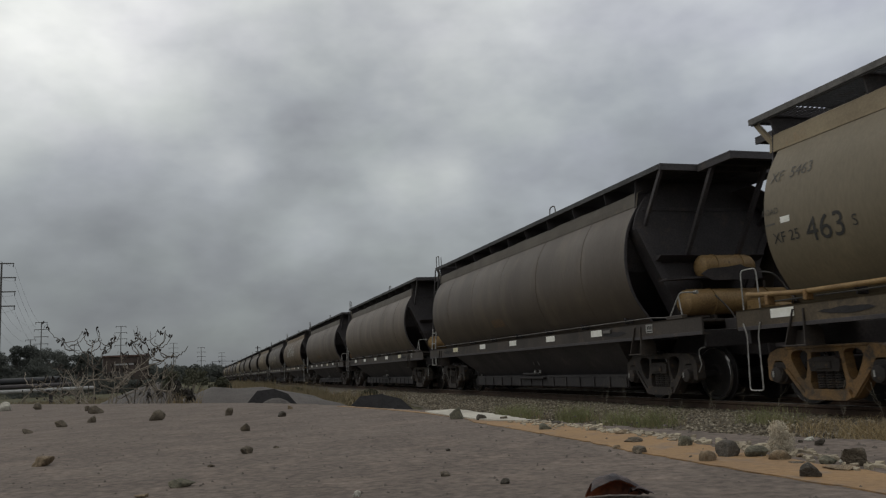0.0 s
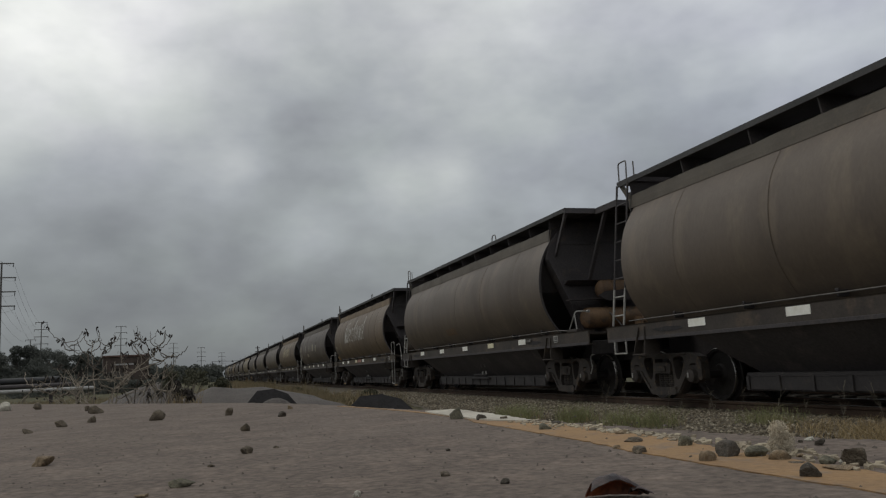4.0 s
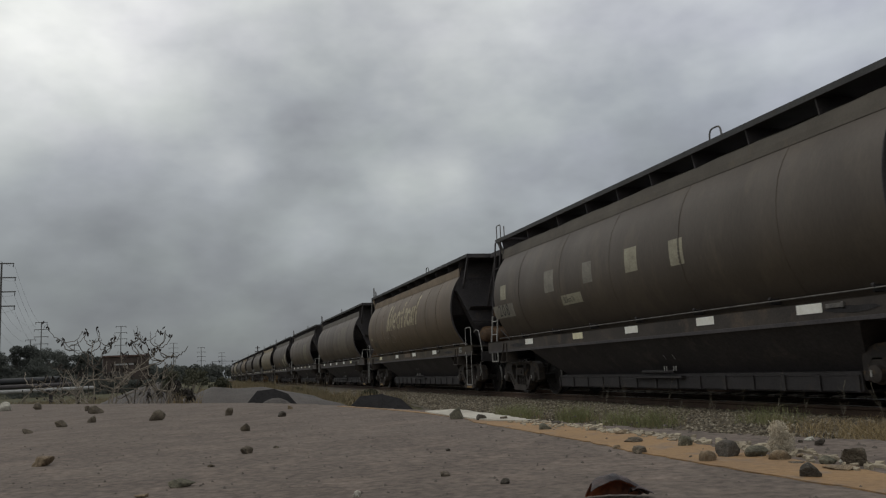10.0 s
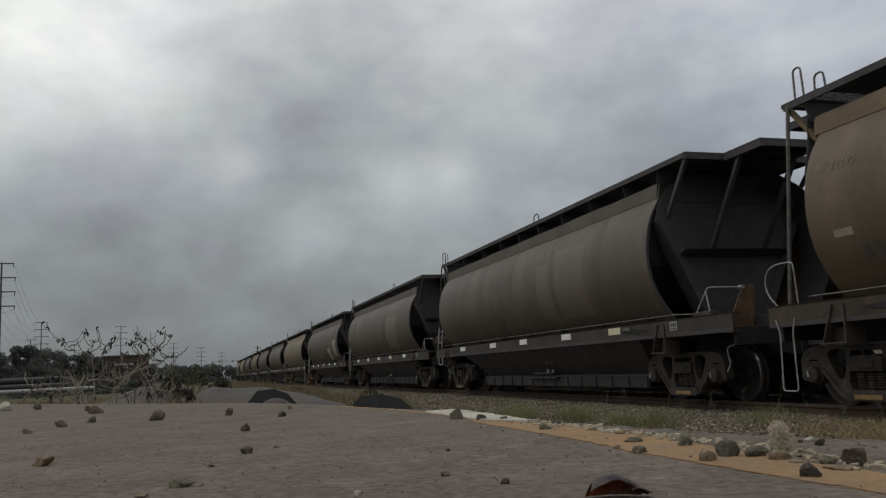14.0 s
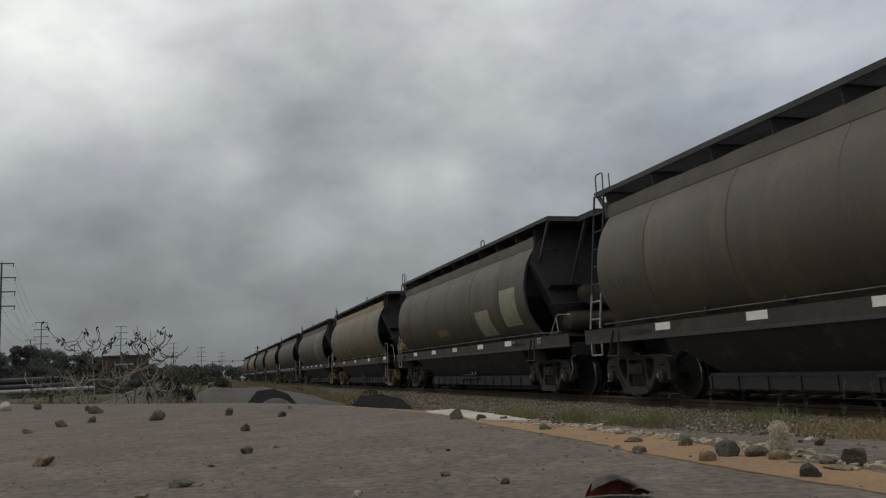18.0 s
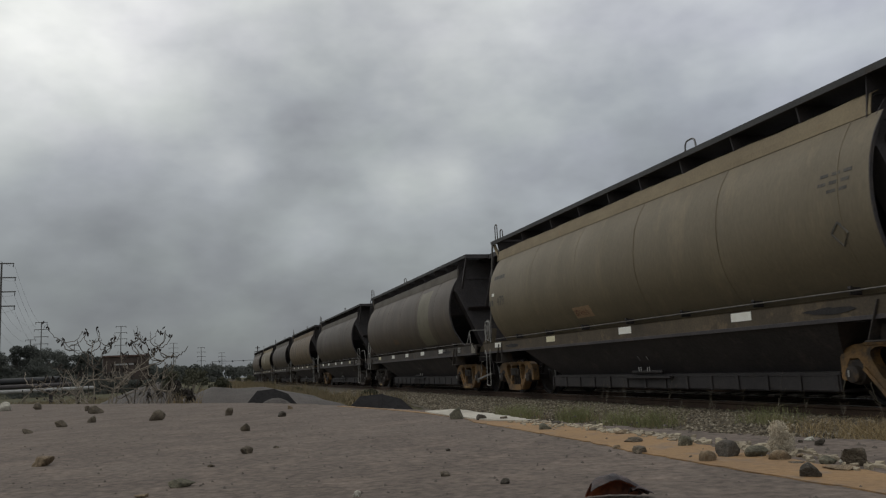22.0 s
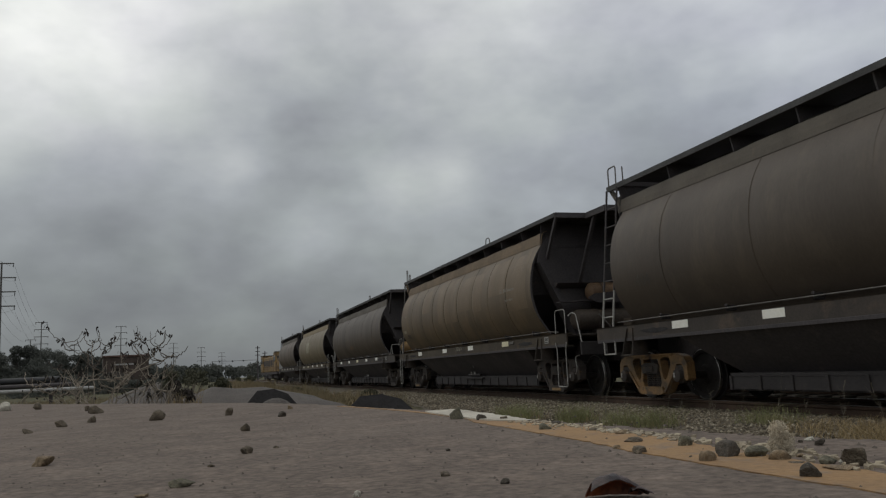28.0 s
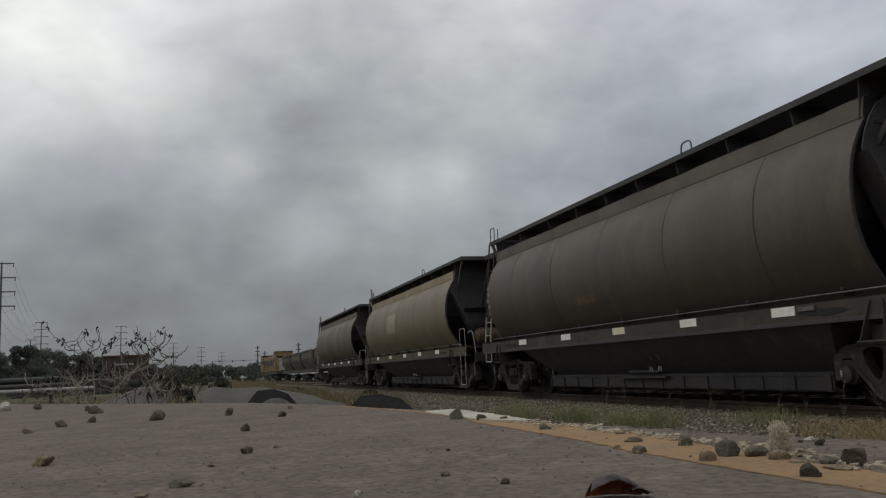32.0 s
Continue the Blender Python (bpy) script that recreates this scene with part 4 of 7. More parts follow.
# ---- bogies ----
def cast_plate(outline, holes, x0, x1):
    """A flat casting with openings right through it."""
    bm = bmesh.new()
    loops = []
    for pts in (outline, *holes):
        vs = [bm.verts.new((x0, y, z)) for y, z in pts]
        loops.append([p for p in pts])
        for a, b in zip(vs, vs[1:] + vs[:1]):
            bm.edges.new((a, b))
    bmesh.ops.triangle_fill(bm, use_beauty=True, edges=bm.edges[:])
    bm.verts.index_update()
    v = [tuple(q.co) for q in bm.verts]
    f = [tuple(q.index for q in face.verts) for face in bm.faces]
    bm.free()
    n = len(v)
    s = Solid()
    faces = f + [tuple(i + n for i in q[::-1]) for q in f]
    o = 0
    for pts in loops:
        m = len(pts)
        faces += [(o + i, o + (i + 1) % m, o + (i + 1) % m + n, o + i + n) for i in range(m)]
        o += m
    return s.add(v + [(x1, y, z) for _, y, z in v], faces)


def side_frame():
    """A cast bogie frame: top chord, pedestal arches, two rounded windows and a low spring seat."""
    half = [(0.0, 0.80), (0.60, 0.80), (0.86, 0.785), (1.01, 0.735), (1.08, 0.64), (1.09, 0.38), (1.045, 0.345), (0.995, 0.37), (0.98, 0.55), (0.93, 0.62), (0.80, 0.62), (0.745, 0.56), (0.725, 0.47), (0.61, 0.33), (0.50, 0.205), (0.43, 0.145), (0.36, 0.118)]
    outline = half + [(-y, z) for y, z in reversed(half[1:])]
    win = [(0.305, 0.70), (0.345, 0.735), (0.42, 0.75), (0.535, 0.745), (0.60, 0.71), (0.615, 0.655), (0.575, 0.56), (0.50, 0.43), (0.455, 0.375), (0.41, 0.36), (0.37, 0.39), (0.335, 0.50)]
    mid = [(-0.235, 0.715), (0.235, 0.715), (0.265, 0.52), (0.30, 0.33), (0.265, 0.245), (-0.265, 0.245), (-0.30, 0.33), (-0.265, 0.52)]
    s = cast_plate(outline, (win, [(-y, z) for y, z in win], mid), -0.075, 0.075)
    s.prism([(-0.40, 0.145), (-0.31, 0.11), (0.31, 0.11), (0.40, 0.145), (0.36, 0.245), (-0.36, 0.245)], "x", -0.12, 0.10)
    s.box(-0.095, 0.095, -0.70, 0.70, 0.765, 0.803, 0.01)
    for d in (-1, 1):
        s.join(bar_between((0, d * 0.40, 0.155), (0, d * 0.715, 0.50), 0.20, 0.045))
    return s


def spring_set():
    s = Solid()
    for y in (-0.15, 0.0, 0.15):
        pts = []
        for i in range(57):
            a = i / 8 * 2 * math.pi * 1.0
            pts.append((0.06 * math.cos(a), y + 0.062 * math.sin(a), 0.25 + 0.225 * i / 56))
        s.tube(pts, 0.014, 5)
    return s


def bolster_end():
    s = Solid()
    s.prism([(-0.24, 0.47), (0.24, 0.47), (0.27, 0.62), (0.16, 0.655), (-0.16, 0.655), (-0.27, 0.62)], "x", -0.11, 0.14)
    s.box(-0.135, -0.11, -0.13, 0.13, 0.50, 0.60, 0.01)
    return s


def bolster():
    return Solid().box(-0.85, 0.85, -0.20, 0.20, 0.48, 0.66, 0.02).box(-0.3, 0.3, -0.3, 0.3, 0.66, 0.74, 0.02)


def bearing_box():
    s = Solid()
    s.lathe((-0.16, 0, 0.43), (1, 0, 0), [(0, 0.07), (0.02, 0.105), (0.09, 0.11), (0.10, 0.13), (0.22, 0.13)], 18)
    s.box(-0.07, 0.08, -0.17, 0.17, 0.50, 0.60, 0.012)
    return s


def brake_hanger():
    return Solid().tube(rounded([(-0.06, -1.17, 0.87), (-0.10, -1.05, 0.85), (-0.10, -1.05, 0.72), (-0.10, -1.10, 0.61), (-0.10, -1.0, 0.48)], 0.07), 0.010, 6)


def wheel_disc(side):
    def build():
        r = WHEEL_R
        prof = [(-0.065, 0.10), (-0.065, 0.14), (-0.03, 0.17), (-0.02, r - 0.075), (-0.055, r - 0.06), (-0.062, r - 0.012),
                (0.040, r), (0.046, r + 0.028), (0.066, r + 0.026), (0.068, r - 0.06), (0.02, r - 0.075), (0.015, 0.17), (0.06, 0.14), (0.06, 0.10)]
        s = Solid()
        s.lathe((side * 0.53, 0, 0), (-side, 0, 0), prof, 36)
        for i in range(3):
            a = i * 2.094
            s.lathe((side * 0.555, 0.24 * math.cos(a), 0.24 * math.sin(a)), (-side, 0, 0), [(-0.012, 0.022), (0.03, 0.022)], 8)
        return s
    return build


def wheel_tread(side):
    def build():
        r = WHEEL_R
        rows = []
        for i in range(49):
            a = 2 * math.pi * i / 48
            rows.append([(side * (0.53 + 0.0645), (r - 0.018) * math.cos(a), (r - 0.018) * math.sin(a)),
                         (side * (0.53 + 0.060), (r - 0.011) * math.cos(a), (r - 0.011) * math.sin(a)),
                         (side * (0.53 + 0.025), (r - 0.0065) * math.cos(a), (r - 0.0065) * math.sin(a))])
        return Solid().sheet(rows, 0.002)
    return build


def axle():
    return Solid().lathe((-0.9, 0, 0), (1, 0, 0), [(0, 0.06), (0.3, 0.07), (0.5, 0.085), (1.3, 0.085), (1.5, 0.07), (1.8, 0.06)], 14)


WHEELSETS, WAGONS = [], {}


def bogie(wagon, y, mat, far_detail, lip=False):
    b = part("bogie", shared("bolster", bolster, UNDER), wagon, at=(0, y, 0), label="cast steel freight bogie, ochre painted" if mat is OCHRE_BOGIE else "")
    for side in (-1, 1):
        part("side_frame", shared("side_frame", side_frame, mat, 30), b, at=(side * 1.0, 0, 0))
        if side > 0 and not far_detail:
            continue
        t = (0, 0, 0) if side < 0 else (0, 0, 180)
        if lip:
            part("spring_seat", shared("spring_seat", spring_seat, OCHRE), b, "worn yellow paint", at=(side * 1.0, 0, 0))
        part("spring_set", shared("spring_set", spring_set, BOGIE, 40), b, at=(side * 1.0, 0, 0))
        part("bolster_end", shared("bolster_end", bolster_end, BOGIE), b, at=(side * 1.0, 0, 0), turn=t)
        for wy in (-0.86, 0.86):
            box = part("bearing_box", shared("bearing_box", bearing_box, BOGIE, 35), b, at=(side * 1.0, wy, 0), turn=t)
            # a small white plate stands for the glint on the bearing
            if side < 0:
                part("bearing_tag", shared("bearing_tag", lever_tag, WHITE_RAIL), box, "small white plate for the bearing's glint", at=(-0.165, 0.02, 0.44))
    for wy in (-0.86, 0.86):
        w = new("wheelset", shared("axle", axle, WHEEL, 35))
        w.parent = b
        w.matrix_parent_inverse = Matrix.Translation((0, wy, WHEEL_R))
        WHEELSETS.append(w)
    return b


def build_wheels():
    """Wheels sit on their wheelset's mesh, so that axle and wheels turn as one."""
    s = axle()
    for side in (-1, 1):
        d = wheel_disc(side)()
        s.add(d.v, d.f)
    me = s.mesh("wheelset", WHEEL, 35)
    t = Solid()
    for side in (-1, 1):
        d = wheel_tread(side)()
        t.add(d.v, d.f)
    tm = t.mesh("tread", TREAD, 40)
    bm = bmesh.new()
    bm.from_mesh(me)
    n = len(bm.faces)
    bm.from_mesh(tm)
    bm.faces.ensure_lookup_table()
    for f in bm.faces[n:]:
        f.material_index = 1
    bm.to_mesh(me)
    bm.free()
    me.materials.append(TREAD)
    CACHE[("axle", WHEEL.name)] = me


# ---- tanks, rails and ladders at the ends ----
def air_tank(r, x0, x1):
    def build():
        n = x1 - x0
        return Solid().lathe((x0, 0, 0), (1, 0, 0), [(0, r * 0.35), (0.03, r * 0.7), (0.07, r * 0.92), (0.12, r), (n - 0.12, r), (n - 0.07, r * 0.92), (n - 0.03, r * 0.7), (n, r * 0.35)], 24)
    return build


def tank_strap(r):
    def build():
        pts = [(0, (r + 0.006) * math.cos(a), (r + 0.006) * math.sin(a)) for a in [2 * math.pi * i / 24 for i in range(24)]]
        return Solid().tube(pts, 0.012, 4, closed=True)
    return build


def tank_stand():
    return Solid().box(-0.03, 0.03, -0.16, 0.16, 1.31, 1.42, 0.006).box(-0.03, 0.03, 0.10, 0.14, 1.41, 2.02, 0.006)


def air_pipe():
    s = Solid()
    s.tube(rounded([(0.35, -0.20, 2.12), (0.75, -0.26, 2.14), (1.0, -0.22, 1.9), (1.15, -0.3, 1.6)], 0.12), 0.016, 6)
    s.tube(rounded([(-0.3, -0.26, 1.75), (-0.1, -0.34, 1.5), (0.0, -0.36, 1.32)], 0.1), 0.014, 6)
    return s


def tank_shelf():
    return Solid().prism([(-0.95, 2.06), (-0.15, 2.10), (-0.15, 2.06), (-0.95, 2.03)], "y", -0.12, 0.12).prism([(-0.50, 2.11), (-0.36, 2.20), (0.05, 2.235), (0.28, 2.27), (0.40, 2.22), (0.62, 2.20), (0.64, 2.02), (-0.30, 2.0)], "y", -0.25, -0.225)


def valve():
    s = Solid()
    s.box(0.35, 0.62, -0.55, -0.30, 1.31, 1.55, 0.02)
    s.lathe((0.62, -0.42, 1.45), (1, 0, 0), [(0, 0.13), (0.18, 0.13), (0.24, 0.09)], 16)
    s.box(0.22, 0.26, -0.60, -0.28, 1.31, 1.62, 0.01)
    return s


def grab_loop(y0, y1, z0, z1, x=-1.315):
    def build():
        return Solid().tube(rounded([(x, y0, z0), (x, y0 - 0.01, z1), (x, y1 + 0.01, z1), (x, y1, z0)], 0.07), 0.0095, 7)
    return build


def bowed_loop():
    x = -1.315
    return Solid().tube(rounded([(x, 7.10, 1.33), (x, 7.25, 1.48), (x, 7.30, 1.66), (x, 7.22, 1.82), (x, 7.05, 1.87), (x, 6.74, 1.87), (x, 6.72, 1.33)], 0.08), 0.0085, 7)


def stirrup(y0, y1):
    def build():
        x = -1.325
        return Solid().tube(rounded([(x, y0, 1.15), (x, y0 + 0.06, 0.98), (x, y0 + 0.07, 0.24), (x, y1 - 0.01, 0.24), (x, y1 - 0.06, 0.98), (x, y1, 1.15)], 0.05), 0.0095, 7)
    return build


def trapeze_rail(x):
    """A bent rail that rises from the sill and runs across the end deck as far as x."""
    def build():
        s = Solid()
        s.tube(rounded([(-1.26, -6.59, 1.38), (-1.26, -6.92, 1.745), (x, -6.98, 1.735)], 0.06), 0.0115, 7)
        s.tube([(-1.26, -6.87, 1.68), (-1.26, -6.93, 1.38)], 0.0115, 6)
        s.lathe((x - 0.01, -6.93, 1.735), (0, -1, 0), [(0, 0.028), (0.09, 0.028)], 8)
        return s
    return build


def rail_foot():
    return Solid().box(-1.30, -1.20, -6.98, -6.53, 1.30, 1.39, 0.01)


def slant_rail():
    """A second rail that slopes down behind the grab loop."""
    return Solid().tube(rounded([(-1.20, -6.92, 1.68), (-1.16, -6.98, 1.75), (-1.10, -7.06, 1.72), (-1.10, -7.26, 1.12)], 0.06), 0.011, 7)


def guard_plate():
    return Solid().prism([(-1.08, 1.05), (-0.66, 1.05), (-0.60, 1.75), (-0.63, 1.775), (-0.72, 1.77), (-0.76, 1.71)], "y", -7.01, -6.99)


def end_plate():
    return Solid().prism([(-7.19, 1.36), (-7.47, 1.18), (-7.49, 1.10), (-7.19, 1.10)], "x", -1.345, -1.325)


def tread_step():
    s = Solid()
    s.prism([(-1.30, 0.385), (-1.30, 0.41), (-0.96, 0.53), (-0.96, 0.51)], "y", -7.74, -7.44)
    s.box(-1.30, -1.26, -7.50, -7.45, 0.30, 0.39, 0.004)
    s.tube([(-1.24, -7.40, 0.99), (-0.90, -7.40, 0.99)], 0.010, 6)
    return s


def step_hanger():
    return Solid().prism([(-7.48, 0.50), (-7.44, 0.50), (-7.37, 1.08), (-7.42, 1.08)], "x", 0, 0.012)


def brake_wheel():
    s = Solid()
    pts = [(0, 0.27 * math.cos(a), 0.27 * math.sin(a)) for a in [2 * math.pi * i / 28 for i in range(28)]]
    s.tube(pts, 0.014, 7, closed=True)
    for i in range(8):
        a = i * math.pi / 4
        spoke = [(0.12, -0.40), (0.15, -0.20), (0.20, -0.13), (0.262, -0.26), (0.262, 0.26), (0.20, 0.13), (0.15, 0.20), (0.12, 0.40)]
        s.prism([(r * math.cos(a + d), r * math.sin(a + d)) for r, d in spoke], "x", -0.005, 0.005)
    s.lathe((-0.03, 0, 0), (1, 0, 0), [(0, 0.03), (0.004, 0.055), (0.02, 0.075), (0.022, 0.125), (0.034, 0.128)], 20)
    return s


def ladder_at(z):
    """The lean of the ladder: across and along, at a height."""
    t = (z - 1.34) / 2.50
    return -1.30 + 0.17 * t, -0.24 * t


def ladder_rail(y, z0, z1):
    def build():
        (xa, da), (xb, db) = ladder_at(z0), ladder_at(z1)
        return Solid().tube([(xa, y + da, z0), (xb, y + db, z1)], 0.020, 6)
    return build


def ladder_foot():
    s = Solid()
    x = -1.30
    s.tube([(x, 6.66, 1.08), (x, 6.66, 0.84), (x, 7.06, 0.84), (x, 7.06, 1.08)], 0.017, 6)
    return s


def rung(z):
    x, dy = ladder_at(z)
    return Solid().tube([(x, 6.68 + dy, z), (x, 7.06 + dy, z)], 0.013, 6)


def top_loop():
    return Solid().tube(rounded([(-1.09, 6.53, 3.90), (-1.09, 6.51, 4.27), (-1.09, 6.79, 4.27), (-1.09, 6.80, 3.84)], 0.06), 0.014, 7)


def top_pin():
    return Solid().tube([(-1.09, 6.27, 3.90), (-1.09, 6.27, 4.19)], 0.013, 7)


def hoop(y, w, h, r):
    """A bent grab bar on the roof walkway."""
    def build():
        x = -1.06
        return Solid().tube(rounded([(x, y - w / 2, 3.90), (x, y - w * 0.42, 3.90 + h), (x, y + w * 0.42, 3.90 + h), (x, y + w / 2, 3.90)], r, 6), 0.014, 7)
    return build


def post():
    return Solid().tube([(-1.24, 6.95, 1.34), (-1.12, 6.72, 3.88)], 0.026, 8)


def fascia():
    return Solid().box(-1.145, -1.131, ROOF_Y0, ROOF_Y1 + 0.03, 3.84, 3.925, 0.003)


def spring_seat():
    return Solid().box(-0.135, -0.115, -0.22, 0.20, 0.125, 0.185, 0.008)


def cross_brace():
    s = Solid()
    s.join(bar_between((0.6, 7.0, 2.6), (1.05, 6.8, 3.76), 0.04, 0.04))
    s.join(bar_between((1.05, 7.0, 2.6), (0.6, 6.8, 3.76), 0.04, 0.04))
    return s


def reflector():
    return Solid().box(-0.004, 0.0, -0.215, 0.215, -0.060, 0.060)


def lamp_bracket():
    return Solid().box(-0.02, 0.0, -0.13, 0.13, -0.025, 0.03, 0.004).box(-0.035, 0.0, -0.16, -0.12, -0.03, 0.04, 0.004)


def sill_label():
    return Solid().box(-0.004, 0, -0.40, 0.40, -0.062, 0.062)


def plate_small():
    return Solid().box(-0.005, 0, -0.10, 0.10, -0.07, 0.07)


def plate_mark(i):
    def build():
        s = Solid()
        s.box(-0.008, -0.006, -0.078 + i * 0.052, -0.042 + i * 0.052, -0.015, 0.048)
        if i == 0:
            s.box(-0.008, -0.006, -0.08, 0.08, -0.055, -0.036)
        return s
    return build


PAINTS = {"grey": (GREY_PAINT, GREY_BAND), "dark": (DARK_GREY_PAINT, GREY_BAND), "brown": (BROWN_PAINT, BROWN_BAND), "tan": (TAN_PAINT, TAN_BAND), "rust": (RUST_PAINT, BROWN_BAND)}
SILLS = {"grey": SILL, "dark": SILL, "brown": BROWN_SILL, "tan": TAN_SILL, "rust": BROWN_SILL}
LABELS = {"rust": "dusty rust-brown covered bulk hopper wagon rolling on the track",
          "dark": "dusty dark grey-brown covered bulk hopper wagon rolling on the track",
          "grey": "dusty grey-brown covered bulk hopper wagon rolling on the track",
          "brown": "dusty brown covered bulk hopper wagon rolling on the track",
          "tan": "dusty tan covered bulk hopper wagon rolling on the track"}


# the reflective strips along each sill
SPOTS = {-3: (6.38, 3.18, 0.0, -3.3, -6.62), -2: (4.56, 2.22, 0.07, -2.08, -4.16), -1: (4.51, 2.36, 0.05, -2.07, -4.23), 0: (4.53, 2.27, 0.02, -2.07, -4.16), 1: (4.48, 3.02, 0.9, -0.77, -3.29), 2: (4.6, 2.15, 0.08, -2.05, -4.18), 3: (4.51, 1.7, -0.81, -3.34), 4: (4.59, 2.15, 0.14, -2.13, -4.13), 5: (4.55, 2.25, 0.09, -2.01, -4.23), 6: (4.57, 2.31, 0.09, -2.15, -4.16), 7: (6.25, 3.09, -0.04, -3.22, -6.39), 8: (4.58, 2.2, 0.07, -2.04, -4.17), 9: (4.56, 2.42, -0.06, -1.96, -4.34), 10: (4.35, 1.51, -0.93, -3.57), 11: (4.53, 2.24, 0.07, -2.07, -4.17), 12: (4.54, 2.29, 0.01, -2.06, -4.15), 13: (4.52, 2.28, 0.05, -2.05, -4.18)}


def hopper_wagon(k, paint, tanks, front_rail, rear, bogies, label=""):
    side_mat, band_mat = PAINTS[paint]
    w = thing("hopper_wagon", (TRACK_X, wagon_y(k, 0), RAIL_Z), label or LABELS[paint], "freight wagon", "hopper wagons of the train")
    WAGONS[k] = w
    v = sheet_seed(k)
    for side in (-1, 1):
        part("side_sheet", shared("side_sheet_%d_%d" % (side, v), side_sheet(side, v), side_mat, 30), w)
        part("roof_band", shared("band%d%s" % (side, k in BROWN_ONES), band(side, BODY_Y1 - (0.17 if k in BROWN_ONES else 0)), band_mat), w)
        part("band_lap", shared("band_lap%d" % side, band_lap(side), side_mat), w)
        if k in (-3, 5, 8):
            part("running_board", shared("open_board%d" % side, running_board(side, False), WALKWAY), w, "roof walkway of open steel grating")
        else:
            part("running_board", shared("closed_board%d" % side, running_board(side, True), WALKWAY), w, "dark steel roof walkway")
        part("side_sill", shared("sill%d%s" % (side, front_rail), sill(side, -7.00 if front_rail == "rect" else -7.49), SILLS[paint]), w)
        part("hopper_plate", shared("belly%d" % side, belly(side), UNDER), w)
        part("end_rim", shared("end_rim%d" % side, end_rim(side), SOOT), w, at=(0, -0.17 if k in LONG_ONES else 0, 0))
        for y in (6.46, 4.86, 3.2, 1.85, 0.6, -0.55, -1.8, -3.1, -4.45):
            part("eave_bracket", shared("eave_bracket%d" % side, eave_bracket(side), SOOT), w, at=(0, y, 0))
    for y in seams_of(v):
        part("weld_seam", shared("seam%.2f" % y, weld_seam(-1, y), BROWN_SILL if k in BROWN_ONES else side_mat), w)
    part("roof_sheet", shared("roof_sheet", roof_sheet, SOOT, 30), w)
    for i in range(5):
        part("roof_hatch", shared("hatch", hatch, SOOT, 40), w, at=(0, -4.5 + i * 2.5, 3.68))
    part("end_sheet", shared("slope-1", slope_sheet(-1), SOOT), w)
    part("end_sheet", shared("slope1", slope_sheet(1), SOOT), w)
    part("end_ledge", shared("ledge", ledge, SOOT), w)
    part("end_rib", shared("upper_rib", upper_rib, SOOT), w)
    for side in (-1, 1):
        part("end_flange", shared("end_flange%d" % side, end_flange(side), SOOT), w)
        part("roof_strut", shared("strut_a%d" % side, lambda: bar_between((side * 1.08, -6.44, 3.82), (side * 1.02, BODY_Y0 - 0.1, 3.06), 0.05, 0.07), SOOT), w)
        part("roof_strut", shared("strut_b%d" % side, lambda: bar_between((side * 0.50, -6.85, 3.82), (side * 0.50, BODY_Y0 - 0.3, 2.50), 0.05, 0.07), SOOT), w)
    part("end_hood", shared("end_hood", end_hood, SOOT, 40), w)
    part("end_wall", shared("end_wall", end_wall, SOOT), w, "sooty end plate")
    landing = part("cross_platform", shared("cross_platform", cross_platform, SOOT), w)
    for i in range(13):
        part("grating_bar", shared("landing_bar", landing_bar, WALKWAY), landing, at=(-0.48 + i * 0.08, 0, 0))
    for i in range(8):
        part("grating_bar", shared("landing_cross_bar", landing_cross_bar, WALKWAY), landing, at=(0, -6.32 + i * 0.1, 0))
    part("end_walkway", shared("end_walkway", end_walkway, SOOT), w)
    part("rear_grating", shared("rear_grate", rear_grate, SOOT), w, "open steel grating")
    part("grating_bracket", shared("grate_bracket", grate_bracket, band_mat), w)
    part("rear_walkway", shared("rear_walkway", rear_walkway, SOOT), w)
    part("cross_brace", shared("cross_brace", cross_brace, SOOT), w)
    part("sill_flange", shared("sill_flange" + front_rail, sill_flange(-7.00 if front_rail == "rect" else -7.49), SOOT), w)
    part("air_line", shared("side_pipe", side_pipe, GREY_RAIL, 40), w)
    if k == -3:
        part("main_pipe", shared("main_pipe", main_pipe, OCHRE, 40), w, "thick ochre painted pipe")
        for y in (6.6, 5.9, 4.6, 3.0, 1.4):
            part("pipe_clip", shared("pipe_clip", pipe_clip, OCHRE_BOGIE), w, at=(0, y, 0))
    for i in range(7):
        part("lug", shared("lug", lug, GRIME), w, at=(0, -5.1 + i * 1.72, 0))
    part("front_deck", shared("deck_a", deck(-6.97, -5.3), SILL), w)
    part("rear_deck", shared("deck_b", deck(6.5, 7.30), SILL), w)
    part("headstock", shared("headstock_a", headstock(-7.28), GRIME), w)
    part("headstock", shared("headstock_b", headstock(7.28), GRIME), w)
    part("centre_sill", shared("centre_sill", centre_sill, UNDER), w)
    part("coupler", shared("coupler_a", coupler(-1), UNDER), w, at=(0, -7.28, 0))
    part("coupler", shared("coupler_b", coupler(1), UNDER), w, at=(0, 7.28, 0))
    part("hopper_end_plate", shared("belly_end_a", belly_end(-4.90, -4.30), UNDER), w)
    part("hopper_end_plate", shared("belly_end_b", belly_end(4.65, 3.95), UNDER), w)
    part("discharge_frame", shared("discharge_frame", discharge_frame, GRIME), w)
    part("door_lever", shared("door_lever", door_lever, GRIME), w)
    shift = 0 if front_rail == "rect" else -0.48
    for y in (-0.13, -0.06, 0.15, 0.22):
        part("lever_tag", shared("lever_tag", lever_tag, WHITE_RAIL), w, at=(-0.93, y + shift, 0.55))
